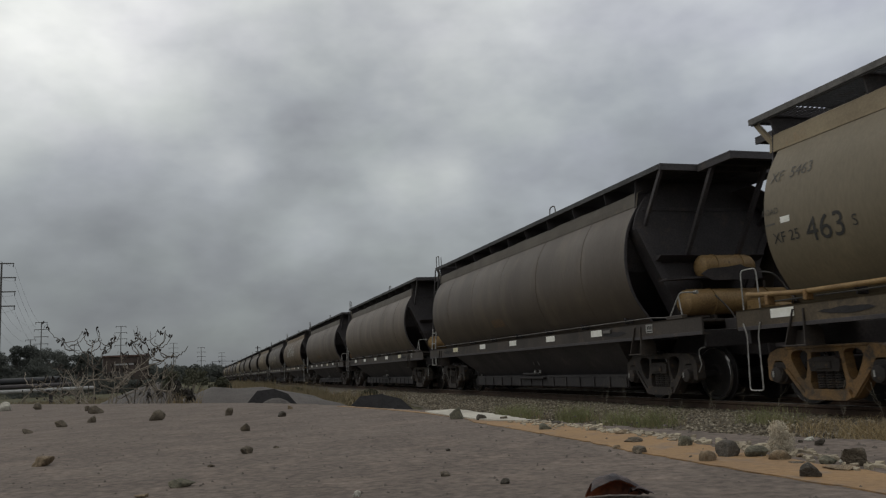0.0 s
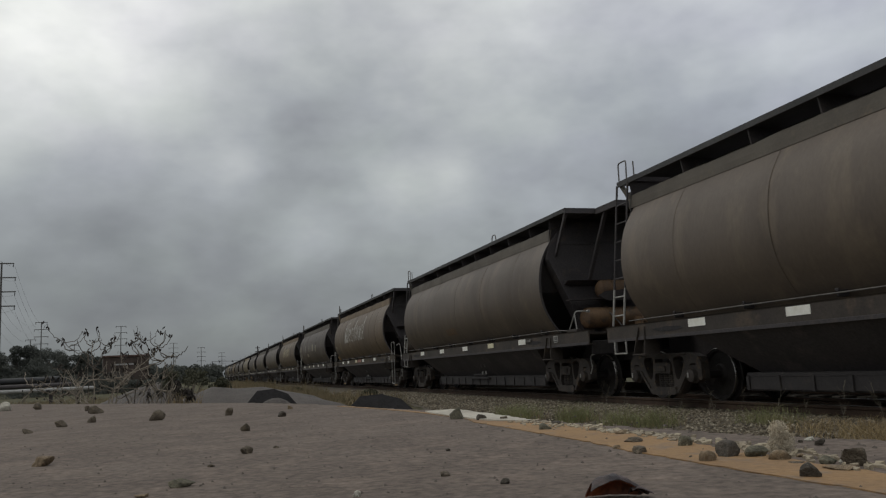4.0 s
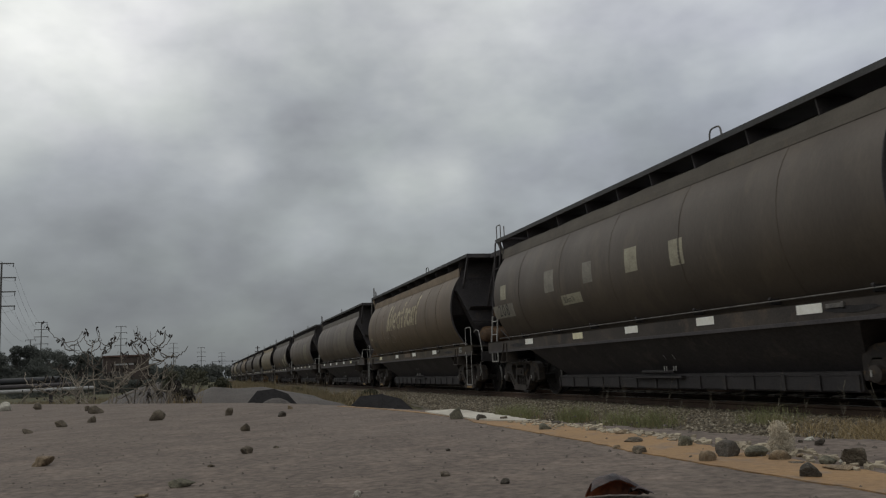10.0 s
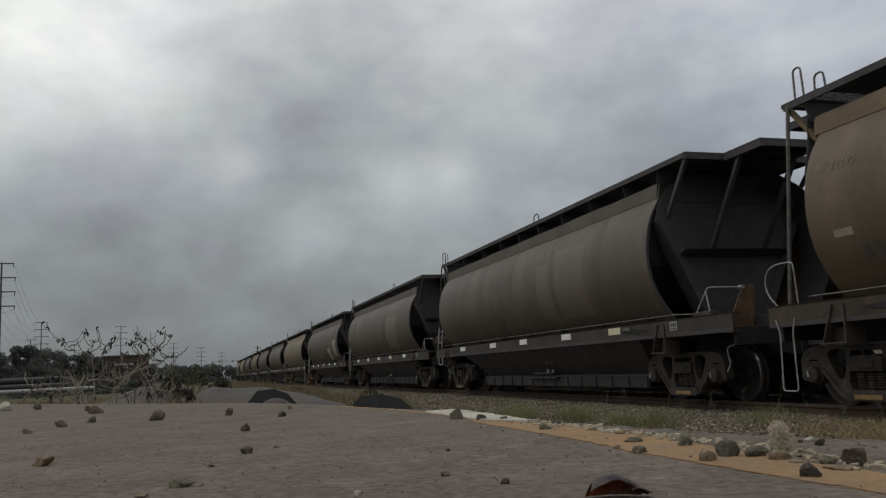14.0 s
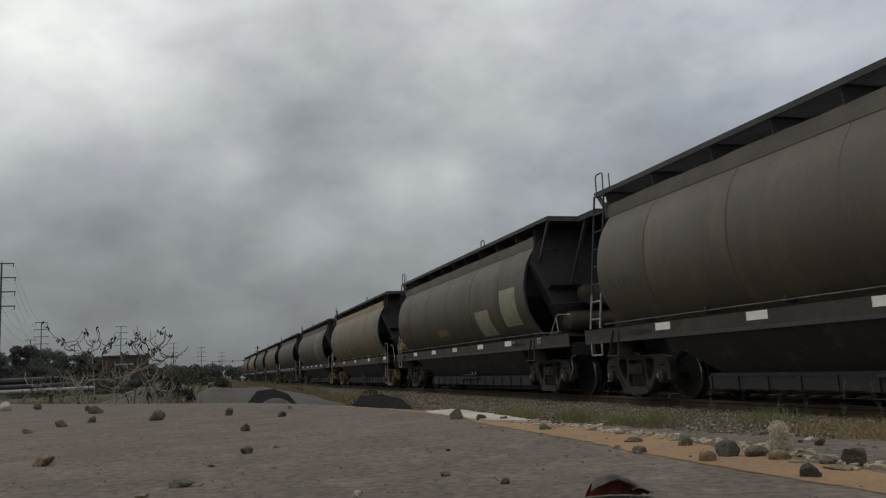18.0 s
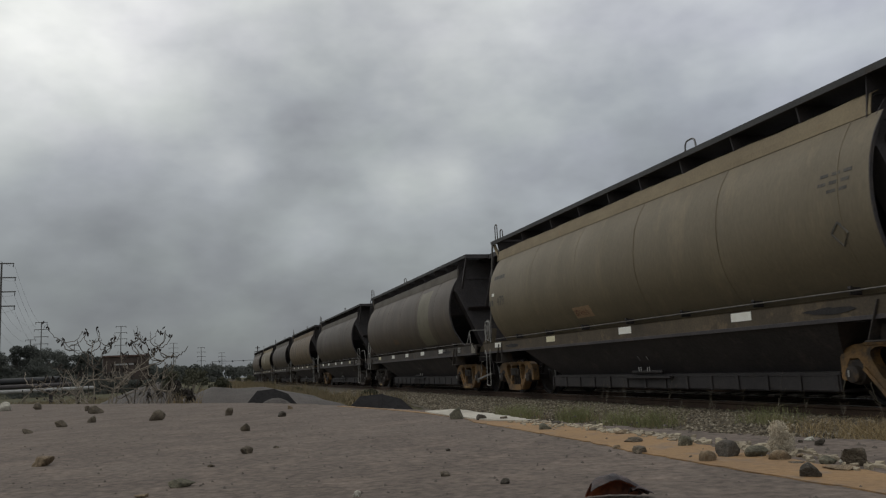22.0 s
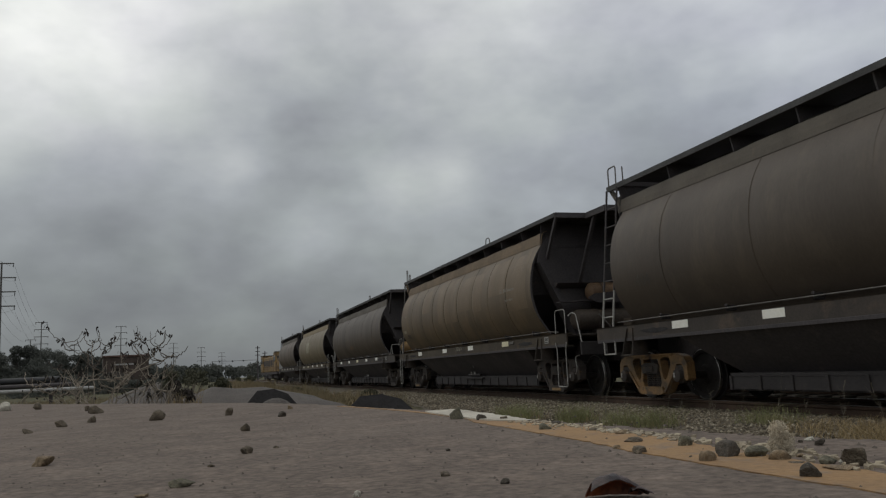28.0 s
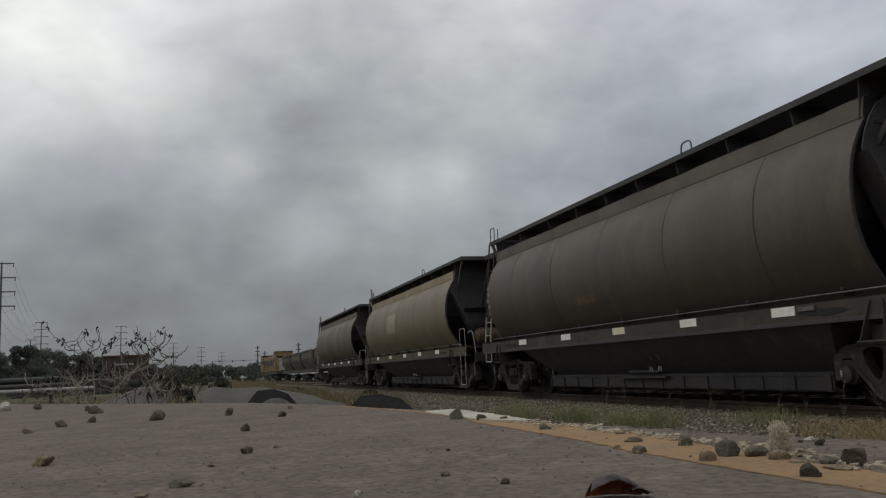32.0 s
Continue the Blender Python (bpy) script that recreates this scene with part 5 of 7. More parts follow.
    for y in (-0.09, 0.18):
        part("stay_rod", shared("chain_stay", chain_stay, GREY_RAIL), w, at=(0, y + shift, 0))
    for y in (-5.58, 6.17):
        part("jack_bracket", shared("jack_bracket", jack_bracket, SILL), w, at=(0, y, 0))
        part("web_gusset", shared("gusset", gusset, BITUMEN), w, at=(0, y + (0.75 if y < 0 else -0.85), 0))
        b = bogie(w, y, OCHRE_BOGIE if ("f" if y < 0 else "r") in bogies else BOGIE, False, paint in ("brown", "rust") or k in (4, 8))
        if y < 0:
            part("hose_hook", shared("brake_hanger", brake_hanger, WHITE_RAIL, 40), b, at=(-1.02, 0 if front_rail == "rect" else -0.2, 0))
    spots = SPOTS[k]
    for i, y in enumerate(spots):
        part("reflector", shared("reflector", reflector, CREAM_REFLECTOR if (k + i) % 5 == 3 else REFLECTOR), w, "white reflective strip", at=(-1.312, y, 1.245))
    if paint != "tan":
        part("lamp_bracket", shared("lamp_bracket", lamp_bracket, GREY_RAIL), w, at=(-1.312, spots[-1] - 0.42, 1.25))
    if k in (1, 3, 10):
        part("sill_label", shared("sill_label", sill_label, {1: RED_LABEL, 3: ORANGE_LABEL, 10: SILL}[k]), w, {1: "pale red speed label", 3: "rusty red label", 10: "dark label"}[k], at=(-1.315, {1: 0.10, 3: 0.10, 10: 0.0}[k], 1.245))
    if paint != "tan":
        pl = part("data_plate", shared("plate_small", plate_small, WHITE_RAIL), w, "small white data plate", at=(-1.316, -6.03, 1.225))
        for i in range(3):
            part("plate_mark", shared("plate_mark%d" % i, plate_mark(i), PAINT_BLACK), pl)
    # front end
    if tanks:
        tm = {"ochre": OCHRE, "rust": RUST_TANK, "dark": DARK_TANK, "rust over dark": DARK_TANK}[tanks]
        upper = RUST_TANK if tanks == "rust over dark" else tm
        t = part("air_tank", shared("tank_up", air_tank(0.205, -0.42, 0.64), upper, 30), w, at=(0, -6.0, 2.265), label="air reservoir, %s paint" % tanks.split()[0])
        for x in (-0.12, 0.40):
            part("tank_strap", shared("strap_up", tank_strap(0.205), tm), t, at=(x, 0, 0))
        t = part("air_tank", shared("tank_low", air_tank(0.228, -0.72, 1.25), tm, 30), w, at=(0, -6.0, 1.652), label="long air reservoir, %s paint" % tanks.split()[-1])
        for x in (-0.25, 0.85):
            part("tank_strap", shared("strap_low", tank_strap(0.228), tm), t, at=(x, 0, 0))
        for x in (-0.25, 0.85):
            part("tank_stand", shared("tank_stand", tank_stand, SILL), w, at=(x, -6.0, 0))
        part("air_pipe", shared("air_pipe", air_pipe, GREY_RAIL, 40), w, at=(0, -6.0, 0))
        part("tank_shelf", shared("tank_shelf", tank_shelf, UNDER), w, at=(0, -6.0, 0))
        part("brake_valve", shared("valve", valve, tm), w, at=(0, -6.1, 0))
    if front_rail == "rect":
        part("grab_loop", shared("grab_f", grab_loop(-6.52, -7.0, 1.33, 1.82), WHITE_RAIL, 40), w, "white grab rail")
        part("slant_rail", shared("slant_rail", slant_rail, WHITE_RAIL, 40), w, "white sloping hand rail")
        part("stirrup", shared("stirrup_f", stirrup(-7.02, -6.5), WHITE_RAIL, 40), w, "white stirrup step")
    else:
        part("trapeze_rail", shared("long_rail" if not tanks else "short_rail", trapeze_rail(-1.0 if tanks else -0.74), WHITE_RAIL, 40), w, "bent worn white grab rail")
        part("rail_foot", shared("rail_foot", rail_foot, SILL), w)
        if not tanks:
            part("guard_plate", shared("guard_plate", guard_plate, RUST_TANK if k == 4 else GUARD), w, "rust-stained guard plate")
    if k == 8:
        step = part("tread_step", shared("tread_step", tread_step, GREY_RAIL), w)
        part("step_hanger", shared("step_hanger", step_hanger, UNDER), step, at=(-0.99, 0, 0))
        part("end_plate", shared("end_plate", end_plate, PALE_PATCH), w, "pale bent plate on the sill end")
    # rear end
    if rear == "ladder":
        for y in (6.68, 7.06):
            part("ladder_rail", shared("ladder_low%.2f" % y, ladder_rail(y, 1.34, 2.0), WHITE_RAIL), w, "white painted ladder rail")
            part("ladder_rail", shared("ladder_high%.2f" % y, ladder_rail(y, 2.0, 3.85), SOOT), w)
        part("top_pin", shared("top_pin", top_pin, GREY_RAIL, 40), w)
        for i in range(7):
            z = 1.52 + i * 0.335
            part("rung", shared("rung%d" % i, lambda: rung(z), WHITE_RAIL if i < 2 else SOOT), w)
        part("ladder_foot", shared("ladder_foot", ladder_foot, WHITE_RAIL, 40), w, "white foot step")
        part("top_loop", shared("top_loop", top_loop, GREY_RAIL, 40), w)
    else:
        if k != -3:
            part("post", shared("post", post, GREY_RAIL), w)
            part("hoop", shared("hoop_a", hoop(6.56, 0.16, 0.44, 0.08), GREY_RAIL, 40), w)
            part("hoop", shared("hoop_c", hoop(6.20, 0.18, 0.24, 0.09), GREY_RAIL, 40), w)
        else:
            part("fascia", shared("fascia", fascia, GREY_RAIL), w, "pale grey walkway edge")
        if k == 3:
            part("grab_loop", shared("bowed_loop", bowed_loop, WHITE_RAIL, 40), w, "bowed white grab rail")
        else:
            part("grab_loop", shared("grab_r", grab_loop(7.12, 6.78, 1.33, 1.88), WHITE_RAIL, 40), w, "white grab rail")
        part("stirrup", shared("stirrup_r", stirrup(6.80, 7.15), WHITE_RAIL, 40), w, "white stirrup step")
    part("hoop", shared("hoop_b", hoop(-2.1, 0.30, 0.19, 0.15), GREY_RAIL, 40), w, at=(0, {8: 2.9, 4: 1.6, 2: -0.3}.get(k, 0), 0))
    if rear == "wheel":
        part("brake_wheel", shared("brake_wheel", brake_wheel, GREY_RAIL, 40), w, "grey spoked hand brake wheel", at=(-1.22, 7.15, 1.66))
    return w


build_wheels()
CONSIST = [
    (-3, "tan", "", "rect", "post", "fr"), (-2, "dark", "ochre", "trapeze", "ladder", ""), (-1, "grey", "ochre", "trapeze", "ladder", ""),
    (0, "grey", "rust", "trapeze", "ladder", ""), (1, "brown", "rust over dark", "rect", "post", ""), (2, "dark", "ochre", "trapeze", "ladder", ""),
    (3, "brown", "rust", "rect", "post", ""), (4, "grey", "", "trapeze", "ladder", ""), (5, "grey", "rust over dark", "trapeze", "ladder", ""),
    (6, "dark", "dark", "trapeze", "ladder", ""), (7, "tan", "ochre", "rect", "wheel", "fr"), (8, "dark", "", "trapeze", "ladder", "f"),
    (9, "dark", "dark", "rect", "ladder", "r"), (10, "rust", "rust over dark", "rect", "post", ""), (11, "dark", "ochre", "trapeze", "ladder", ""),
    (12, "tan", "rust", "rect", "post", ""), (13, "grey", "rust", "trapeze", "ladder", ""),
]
for k, paint, tanks, rail, rear, bogies in CONSIST:
    hopper_wagon(k, paint, tanks, rail, rear, bogies)

# ---- lettering, labels and faded patches on the near sides ----
def patch_part(k, name, u0, u1, v0, v1, mat, label, slant=0.0):
    SHEET["seed"] = sheet_seed(k)
    part(name, patch(min(u0, u1), max(u0, u1), v0, v1, slant).mesh(name, mat), WAGONS[k], label)


def text_part(k, text, u, v, size, mat, label, slant=0.0):
    SHEET["seed"] = sheet_seed(k)
    part("lettering", lettering(text, u, v, size, mat, slant=slant), WAGONS[k], label)


def blur_bars(k, u, v, n, mat, h=0.2):
    for i in range(n):
        patch_part(k, "worn_number", u - i * 0.17, u - i * 0.17 - 0.11, v, v + h, mat, "worn unreadable dark number")


def operator_mark(k, u, v, h, mat, label):
    SHEET["seed"] = sheet_seed(k)
    pieces = wordmark(u, v, h, mat)
    first = part("wordmark", pieces[0].mesh("wordmark", mat), WAGONS[k], label)
    for p in pieces[1:]:
        part("mark_stroke", p.mesh("mark_stroke", mat), WAGONS[k])


def sill_text(k, text, u, size, mat, label):
    cu = bpy.data.curves.new("lettering", "FONT")
    cu.body, cu.size = text, size
    ob = bpy.data.objects.new("lettering", cu)
    scene.collection.objects.link(ob)
    me = bpy.data.meshes.new_from_object(ob.evaluated_get(bpy.context.evaluated_depsgraph_get()))
    bpy.data.objects.remove(ob)
    bpy.data.curves.remove(cu)
    for v in me.vertices:
        v.co = (-1.326, u - v.co.x, 1.21 + v.co.y)
    me.materials.clear()
    me.materials.append(mat)
    part("lettering", me, WAGONS[k], label)


FADED_DARK = material("faded_dark_lettering", (0.075, 0.067, 0.058), (0.11, 0.097, 0.08), 0.65, scale=5, fine=40, amount=1.2, third=(0.14, 0.12, 0.10), third_at=0.6)
RED_TEXT = material("red_brown_lettering", (0.20, 0.07, 0.04), (0.15, 0.06, 0.04), 0.6, scale=6, fine=40)
text_part(-3, "XF  5463", 6.28, 2.92, 0.20, FADED_DARK, "faded black stencilled number", 0.1)
text_part(-3, "LOAD", 6.40, 2.50, 0.11, FADED_DARK, "faded small black stencilling")
text_part(-3, "XF 25", 6.25, 2.12, 0.19, PAINT_BLACK, "black stencilled number")
text_part(-3, "463", 5.68, 2.05, 0.42, PAINT_BLACK, "large black number")
text_part(-3, "S", 4.96, 2.12, 0.19, PAINT_BLACK, "black stencilled letter")
patch_part(-3, "label", 6.08, 5.92, 2.36, 2.44, REFLECTOR, "small white label")
patch_part(-3, "label", 6.36, 6.18, 2.36, 2.385, FADED_DARK, "line of unreadable small print")
text_part(0, "407", 5.80, 1.92, 0.29, FADED_DARK, "faded dark number")
operator_mark(1, 3.2, 2.2, 1.0, PAINT_WHITE, "worn white operator's mark of slanted bars")
text_part(1, "XF 21196", 6.29, 2.79, 0.19, CREAM, "pale stencilled number")
patch_part(1, "label", 6.03, 5.70, 2.03, 2.12, CREAM, "small cream label")
blur_bars(1, 5.66, 1.74, 4, FADED_DARK)
for u, v, d in ((-4.47, 2.865, 0.13), (-4.67, 2.85, 0.12), (-4.97, 2.84, 0.16), (-4.72, 2.735, 0.09), (-4.86, 2.73, 0.08), (-5.05, 2.725, 0.15)):
    patch_part(1, "stencil_bar", u, u - d, v, v + 0.035, PALE_PATCH, "pale unreadable stencilling")
patch_part(1, "stencil_bar", -5.0, -5.07, 2.05, 2.12, PALE_PATCH, "small pale mark")
for u0, u1, v0, v1 in ((-1.45, -1.82, 2.15, 2.56), (-0.08, -0.48, 2.22, 2.64), (1.52, 1.15, 2.22, 2.62), (3.32, 2.86, 2.22, 2.68)):
    patch_part(2, "patch", u0, u1, v0, v1, CREAM if u0 < 1 else PALE_PATCH, "pale rectangular paint patch")
patch_part(2, "label", 2.62, 1.72, 1.89, 2.09, CREAM, "long cream speed label")
text_part(2, "80km/h", 2.54, 1.93, 0.17, FADED_DARK, "faded dark lettering")
patch_part(2, "label", 6.5, 5.22, 1.88, 2.19, PALE_PATCH, "faded cream number panel")
patch_part(2, "label", 5.93, 5.58, 2.31, 2.66, CREAM, "square cream paint patch")
for i, ch in enumerate("208"):
    text_part(2, ch, 6.16 - i * 0.235, 1.925, 0.38, PAINT_BLACK, "faded black number")
operator_mark(3, 2.77, 2.26, 0.95, PAINT_CREAM, "worn cream operator's mark of slanted bars")
text_part(3, "XF 21192", 6.12, 2.84, 0.155, STENCIL, "pale stencilled number")
patch_part(3, "label", 5.92, 5.64, 2.03, 2.12, CREAM, "small cream label")
blur_bars(3, 5.6, 1.72, 4, FADED_DARK)


def chalk(k, strokes, mat=STENCIL, r=0.007, label="thin pale chalk scrawl"):
    """Lines drawn by hand on the side."""
    SHEET["seed"] = sheet_seed(k)
    for pts in strokes:
        fine = [(a[0] + (b[0] - a[0]) * i / 4, a[1] + (b[1] - a[1]) * i / 4) for a, b in zip(pts, pts[1:]) for i in range(4)] + [pts[-1]]
        part("chalk_mark", Solid().tube([on_side(u, v, 0.004 - 0.5 * r) for u, v in fine], r, 4).mesh("chalk_mark", mat), WAGONS[k], label)


chalk(3, [[(2.05 + 0.38 * math.cos(a * 0.24) + 0.06 * math.sin(a * 0.24), 1.93 + 0.15 * math.sin(a * 0.24)) for a in range(25)],
          [(2.50, 2.16), (2.86, 2.08), (2.96, 1.98), (2.60, 1.99)],
          [(4.22, 2.10), (4.14, 1.84)], [(4.02, 2.16), (3.92, 1.82)], [(3.80, 2.14), (3.74, 1.86), (3.44, 1.88)],
          [(3.36, 2.22), (3.32, 1.98), (3.12, 2.18), (3.06, 2.0)]])
patch_part(3, "sill_patch", -0.3, -0.9, 1.40, 1.43, RUST_TANK, "rusty primer patch")
patch_part(4, "patch", -2.0, -3.3, 1.62, 3.05, DIM_PATCH, "large faded paint patch")
patch_part(4, "patch", -1.05, -1.75, 1.70, 2.85, DIM_PATCH, "narrow faded paint patch")
patch_part(5, "patch", -1.75, -3.35, 1.60, 2.82, FAINT_PATCH, "large faded paint patch", 0.12)
patch_part(6, "patch", -3.98, -5.0, 1.66, 2.55, CREAM, "cream repainted rectangle", 0.08)
patch_part(6, "patch", -2.1, -3.15, 1.51, 2.17, CREAM, "cream repainted rectangle", -0.08)
patch_part(6, "label", 1.7, 0.72, 1.68, 1.88, PALE_ORANGE, "orange-brown label")
patch_part(7, "label", 1.98, 1.26, 1.60, 1.81, SPEED_LABEL, "pale orange speed label")
text_part(7, "80 km/h", 1.94, 1.645, 0.165, RED_TEXT, "red-brown lettering")
text_part(7, "479", 5.85, 2.20, 0.32, FADED_DARK, "faded dark number")
blur_bars(7, 6.4, 2.22, 2, FADED_DARK, 0.14)
for i, (u, n) in enumerate(((-5.04, 3), (-5.00, 3), (-5.14, 2))):
    for j in range(n):
        patch_part(7, "stencil_bar", u - j * 0.18, u - j * 0.18 - 0.13, 2.76 - i * 0.10, 2.80 - i * 0.10, FADED_DARK, "faded dark unreadable stencilling")
chalk(7, [[(-5.12, 2.08), (-5.24, 2.20), (-5.36, 2.06), (-5.24, 1.92), (-5.12, 2.08)]], FADED_DARK, 0.018, "faded dark diamond mark")
patch_part(7, "label", 6.18, 6.02, 2.45, 2.53, REFLECTOR, "small white label")
patch_part(7, "label", 6.1, 5.4, 2.86, 2.95, FADED_DARK, "faded unreadable stencilling")
patch_part(8, "patch", -1.95, -3.3, 1.50, 3.25, FAINT_PATCH, "tall pale repainted panel", 0.05)
text_part(9, "404", 5.63, 1.95, 0.30, FADED_DARK, "faded dark number")
# slightly paler brown panels between the seams, on the upper half only
for u0, u1, v0, v1 in ((3.52, 2.60, 2.52, 3.24), (1.68, 1.09, 2.08, 3.18), (1.03, -0.19, 2.04, 3.32), (-0.25, -1.52, 2.28, 3.20), (-1.58, -2.30, 2.18, 3.18), (-2.84, -4.02, 2.46, 3.30), (-4.10, -5.3, 2.0, 3.26)):
    patch_part(10, "patch", u0, u1, v0, v1, WARM_PATCH, "sun-faded brown panel")
text_part(10, "XF 21199", 6.2, 2.53, 0.17, STENCIL, "pale stencilled number")
text_part(10, "199", 5.85, 1.71, 0.36, PAINT_BLACK, "large black number")
patch_part(10, "label", 6.06, 5.74, 2.02, 2.11, CREAM, "small cream label")
for i in range(3):
    patch_part(10, "label", 4.6 - i * 0.13, 4.57 - i * 0.13, 1.95, 2.45 - i * 0.15, FAINT_PATCH, "pale chalk marks")
patch_part(10, "label", -3.7, -4.6, 2.48, 2.56, STENCIL, "pale unreadable stencilling")
patch_part(10, "label", -4.0, -4.5, 2.25, 2.30, STENCIL, "pale unreadable stencilling")
patch_part(11, "label", 1.58, 0.80, 1.83, 2.0, ORANGE_LABEL, "orange-brown label")
for i in range(5):
    patch_part(11, "scrawl", 6.42 - 0.05 * (i % 2), 6.28 - 0.05 * (i % 2), 2.0 + i * 0.16, 2.10 + i * 0.16, STENCIL, "pale scrawled paint")
patch_part(12, "patch", 2.2, 0.9, 2.16, 2.85, CREAM, "pale repainted rectangle")
sill_text(1, "80KM/H", 0.40, 0.15, RED_TEXT, "red lettering on the sill label")
sill_text(10, "100 km/h", 0.36, 0.15, CREAM, "worn pale lettering on the sill")

for i, ch in enumerate("222"):
    text_part(6, ch, 5.90 - i * 0.20, 2.08, 0.34, GRIME, "faded dark number")
patch_part(6, "label", 5.71, 5.36, 2.40, 2.72, BROWN_BAND, "small amber label")
for i, ch in enumerate("229"):
    text_part(-2, ch, 6.10 - i * 0.19, 2.0, 0.31, FADED_DARK, "faded dark number")
for k, u0, u1 in ((-2, 1.42, 0.63), (0, 1.72, 0.80), (8, 2.0, 1.3)):
    patch_part(k, "label", u0, u1, 1.69, 1.88, ORANGE_LABEL, "dull orange-brown label")
blur_bars(5, 6.40, 1.98, 9, FADED_DARK, 0.2)



def widen(x):
    """The upper works are broader than the bogies: everything past the deck's middle moves out."""
    k = min(1.0, max(0.0, (abs(x) - 0.45) / 0.4))
    return x + math.copysign(0.17 * k, x)


done = set()
for w in WAGONS.values():
    for ob in w.children:
        if ob.name.startswith("bogie"):
            continue
        if abs(ob.location.x) > 0.85:
            ob.location.x = widen(ob.location.x)
        elif ob.data.name not in done:
            done.add(ob.data.name)
            for vert in ob.data.vertices:
                if vert.co.z + ob.location.z > 3.75:
                    vert.co.z += 0.05
                vert.co.x = widen(vert.co.x + ob.location.x) - ob.location.x


# ---- stones and litter on the slab ----
ROCK_MATS = {
    "grey": material("grey_pebble", (0.145, 0.115, 0.080), (0.085, 0.067, 0.047), 0.85, scale=55, fine=260, bump=1.0, bump_dist=0.004, grain=0.4),
    "dark": material("dark_pebble", (0.088, 0.072, 0.054), (0.050, 0.041, 0.031), 0.8, scale=55, fine=260, bump=1.0, bump_dist=0.004, grain=0.4),
    "tan": material("tan_pebble", (0.24, 0.175, 0.105), (0.16, 0.115, 0.072), 0.85, scale=55, fine=260, bump=1.0, bump_dist=0.004, grain=0.4),
    "white": material("pale_pebble", (0.56, 0.53, 0.45), (0.42, 0.39, 0.33), 0.85, scale=55, fine=260, bump=1.0, bump_dist=0.004, grain=0.4),
    "green": material("greenish_grey_pebble", (0.150, 0.135, 0.092), (0.095, 0.086, 0.060), 0.85, scale=55, fine=260, bump=1.0, bump_dist=0.004, grain=0.4),
}
ROCK_WHITE = [(-1.027, 4.982, 0.0618, 0.0509), (0.147, 0.786, 0.0092, 0.0064), (0.654, 1.205, 0.0167, 0.0059), (0.772, 0.88, 0.016, 0.0067), (0.646, 0.692, 0.0116, 0.0048)]
ROCK_GREY = [(-0.853, 4.891, 0.0497, 0.039), (-0.415, 3.66, 0.0632, 0.0342), (-0.5, 4.086, 0.0265, 0.0235), (-0.332, 2.815, 0.0304, 0.0223), (-0.391, 2.633, 0.0324, 0.0209), (-0.438, 2.387, 0.026, 0.0139), (0.016, 1.168, 0.0117, 0.005), (-0.124, 2.676, 0.0498, 0.0326), (0.094, 2.712, 0.0272, 0.0252), (0.101, 1.871, 0.0201, 0.0174), (0.073, 1.323, 0.0228, 0.0143), (0.124, 1.384, 0.011, 0.005), (0.263, 0.868, 0.0131, 0.0059), (0.632, 1.63, 0.0188, 0.0088), (0.595, 1.023, 0.0314, 0.0093), (0.535, 0.909, 0.0205, 0.0106), (0.649, 1.241, 0.0281, 0.006), (0.682, 1.151, 0.0134, 0.0067), (0.646, 0.664, 0.0347, 0.0207), (0.607, 0.713, 0.0189, 0.0034)]
ROCK_TAN = [(-0.231, 1.374, 0.0369, 0.017), (-0.058, 0.92, 0.0166, 0.004), (0.311, 2.894, 0.0187, 0.0146), (0.54, 0.979, 0.0128, 0.0056), (0.649, 1.147, 0.0302, 0.0085), (0.55, 0.785, 0.0228, 0.0145), (0.614, 0.744, 0.0285, 0.0132), (0.608, 0.644, 0.0383, 0.0064), (0.649, 0.759, 0.0101, 0.005)]
ROCK_GREEN = [(-0.018, 0.97, 0.0328, 0.0112), (0.575, 1.775, 0.0361, 0.0267), (0.594, 1.331, 0.0261, 0.0136), (0.62, 0.934, 0.0225, 0.0161), (0.615, 0.783, 0.0308, 0.015), (0.632, 0.695, 0.021, 0.0095)]
ROCK_DARK = [(0.234, 2.399, 0.0259, 0.0172), (0.345, 1.123, 0.0084, 0.0042), (0.297, 0.773, 0.0114, 0.0066), (0.597, 1.678, 0.0229, 0.014), (0.652, 1.404, 0.0244, 0.01), (0.592, 0.803, 0.0323, 0.0222), (0.551, 0.629, 0.0217, 0.0163), (0.745, 0.831, 0.016, 0.0096), (0.751, 0.876, 0.0075, 0.0041), (0.553, 0.83, 0.0072, 0.0036)]



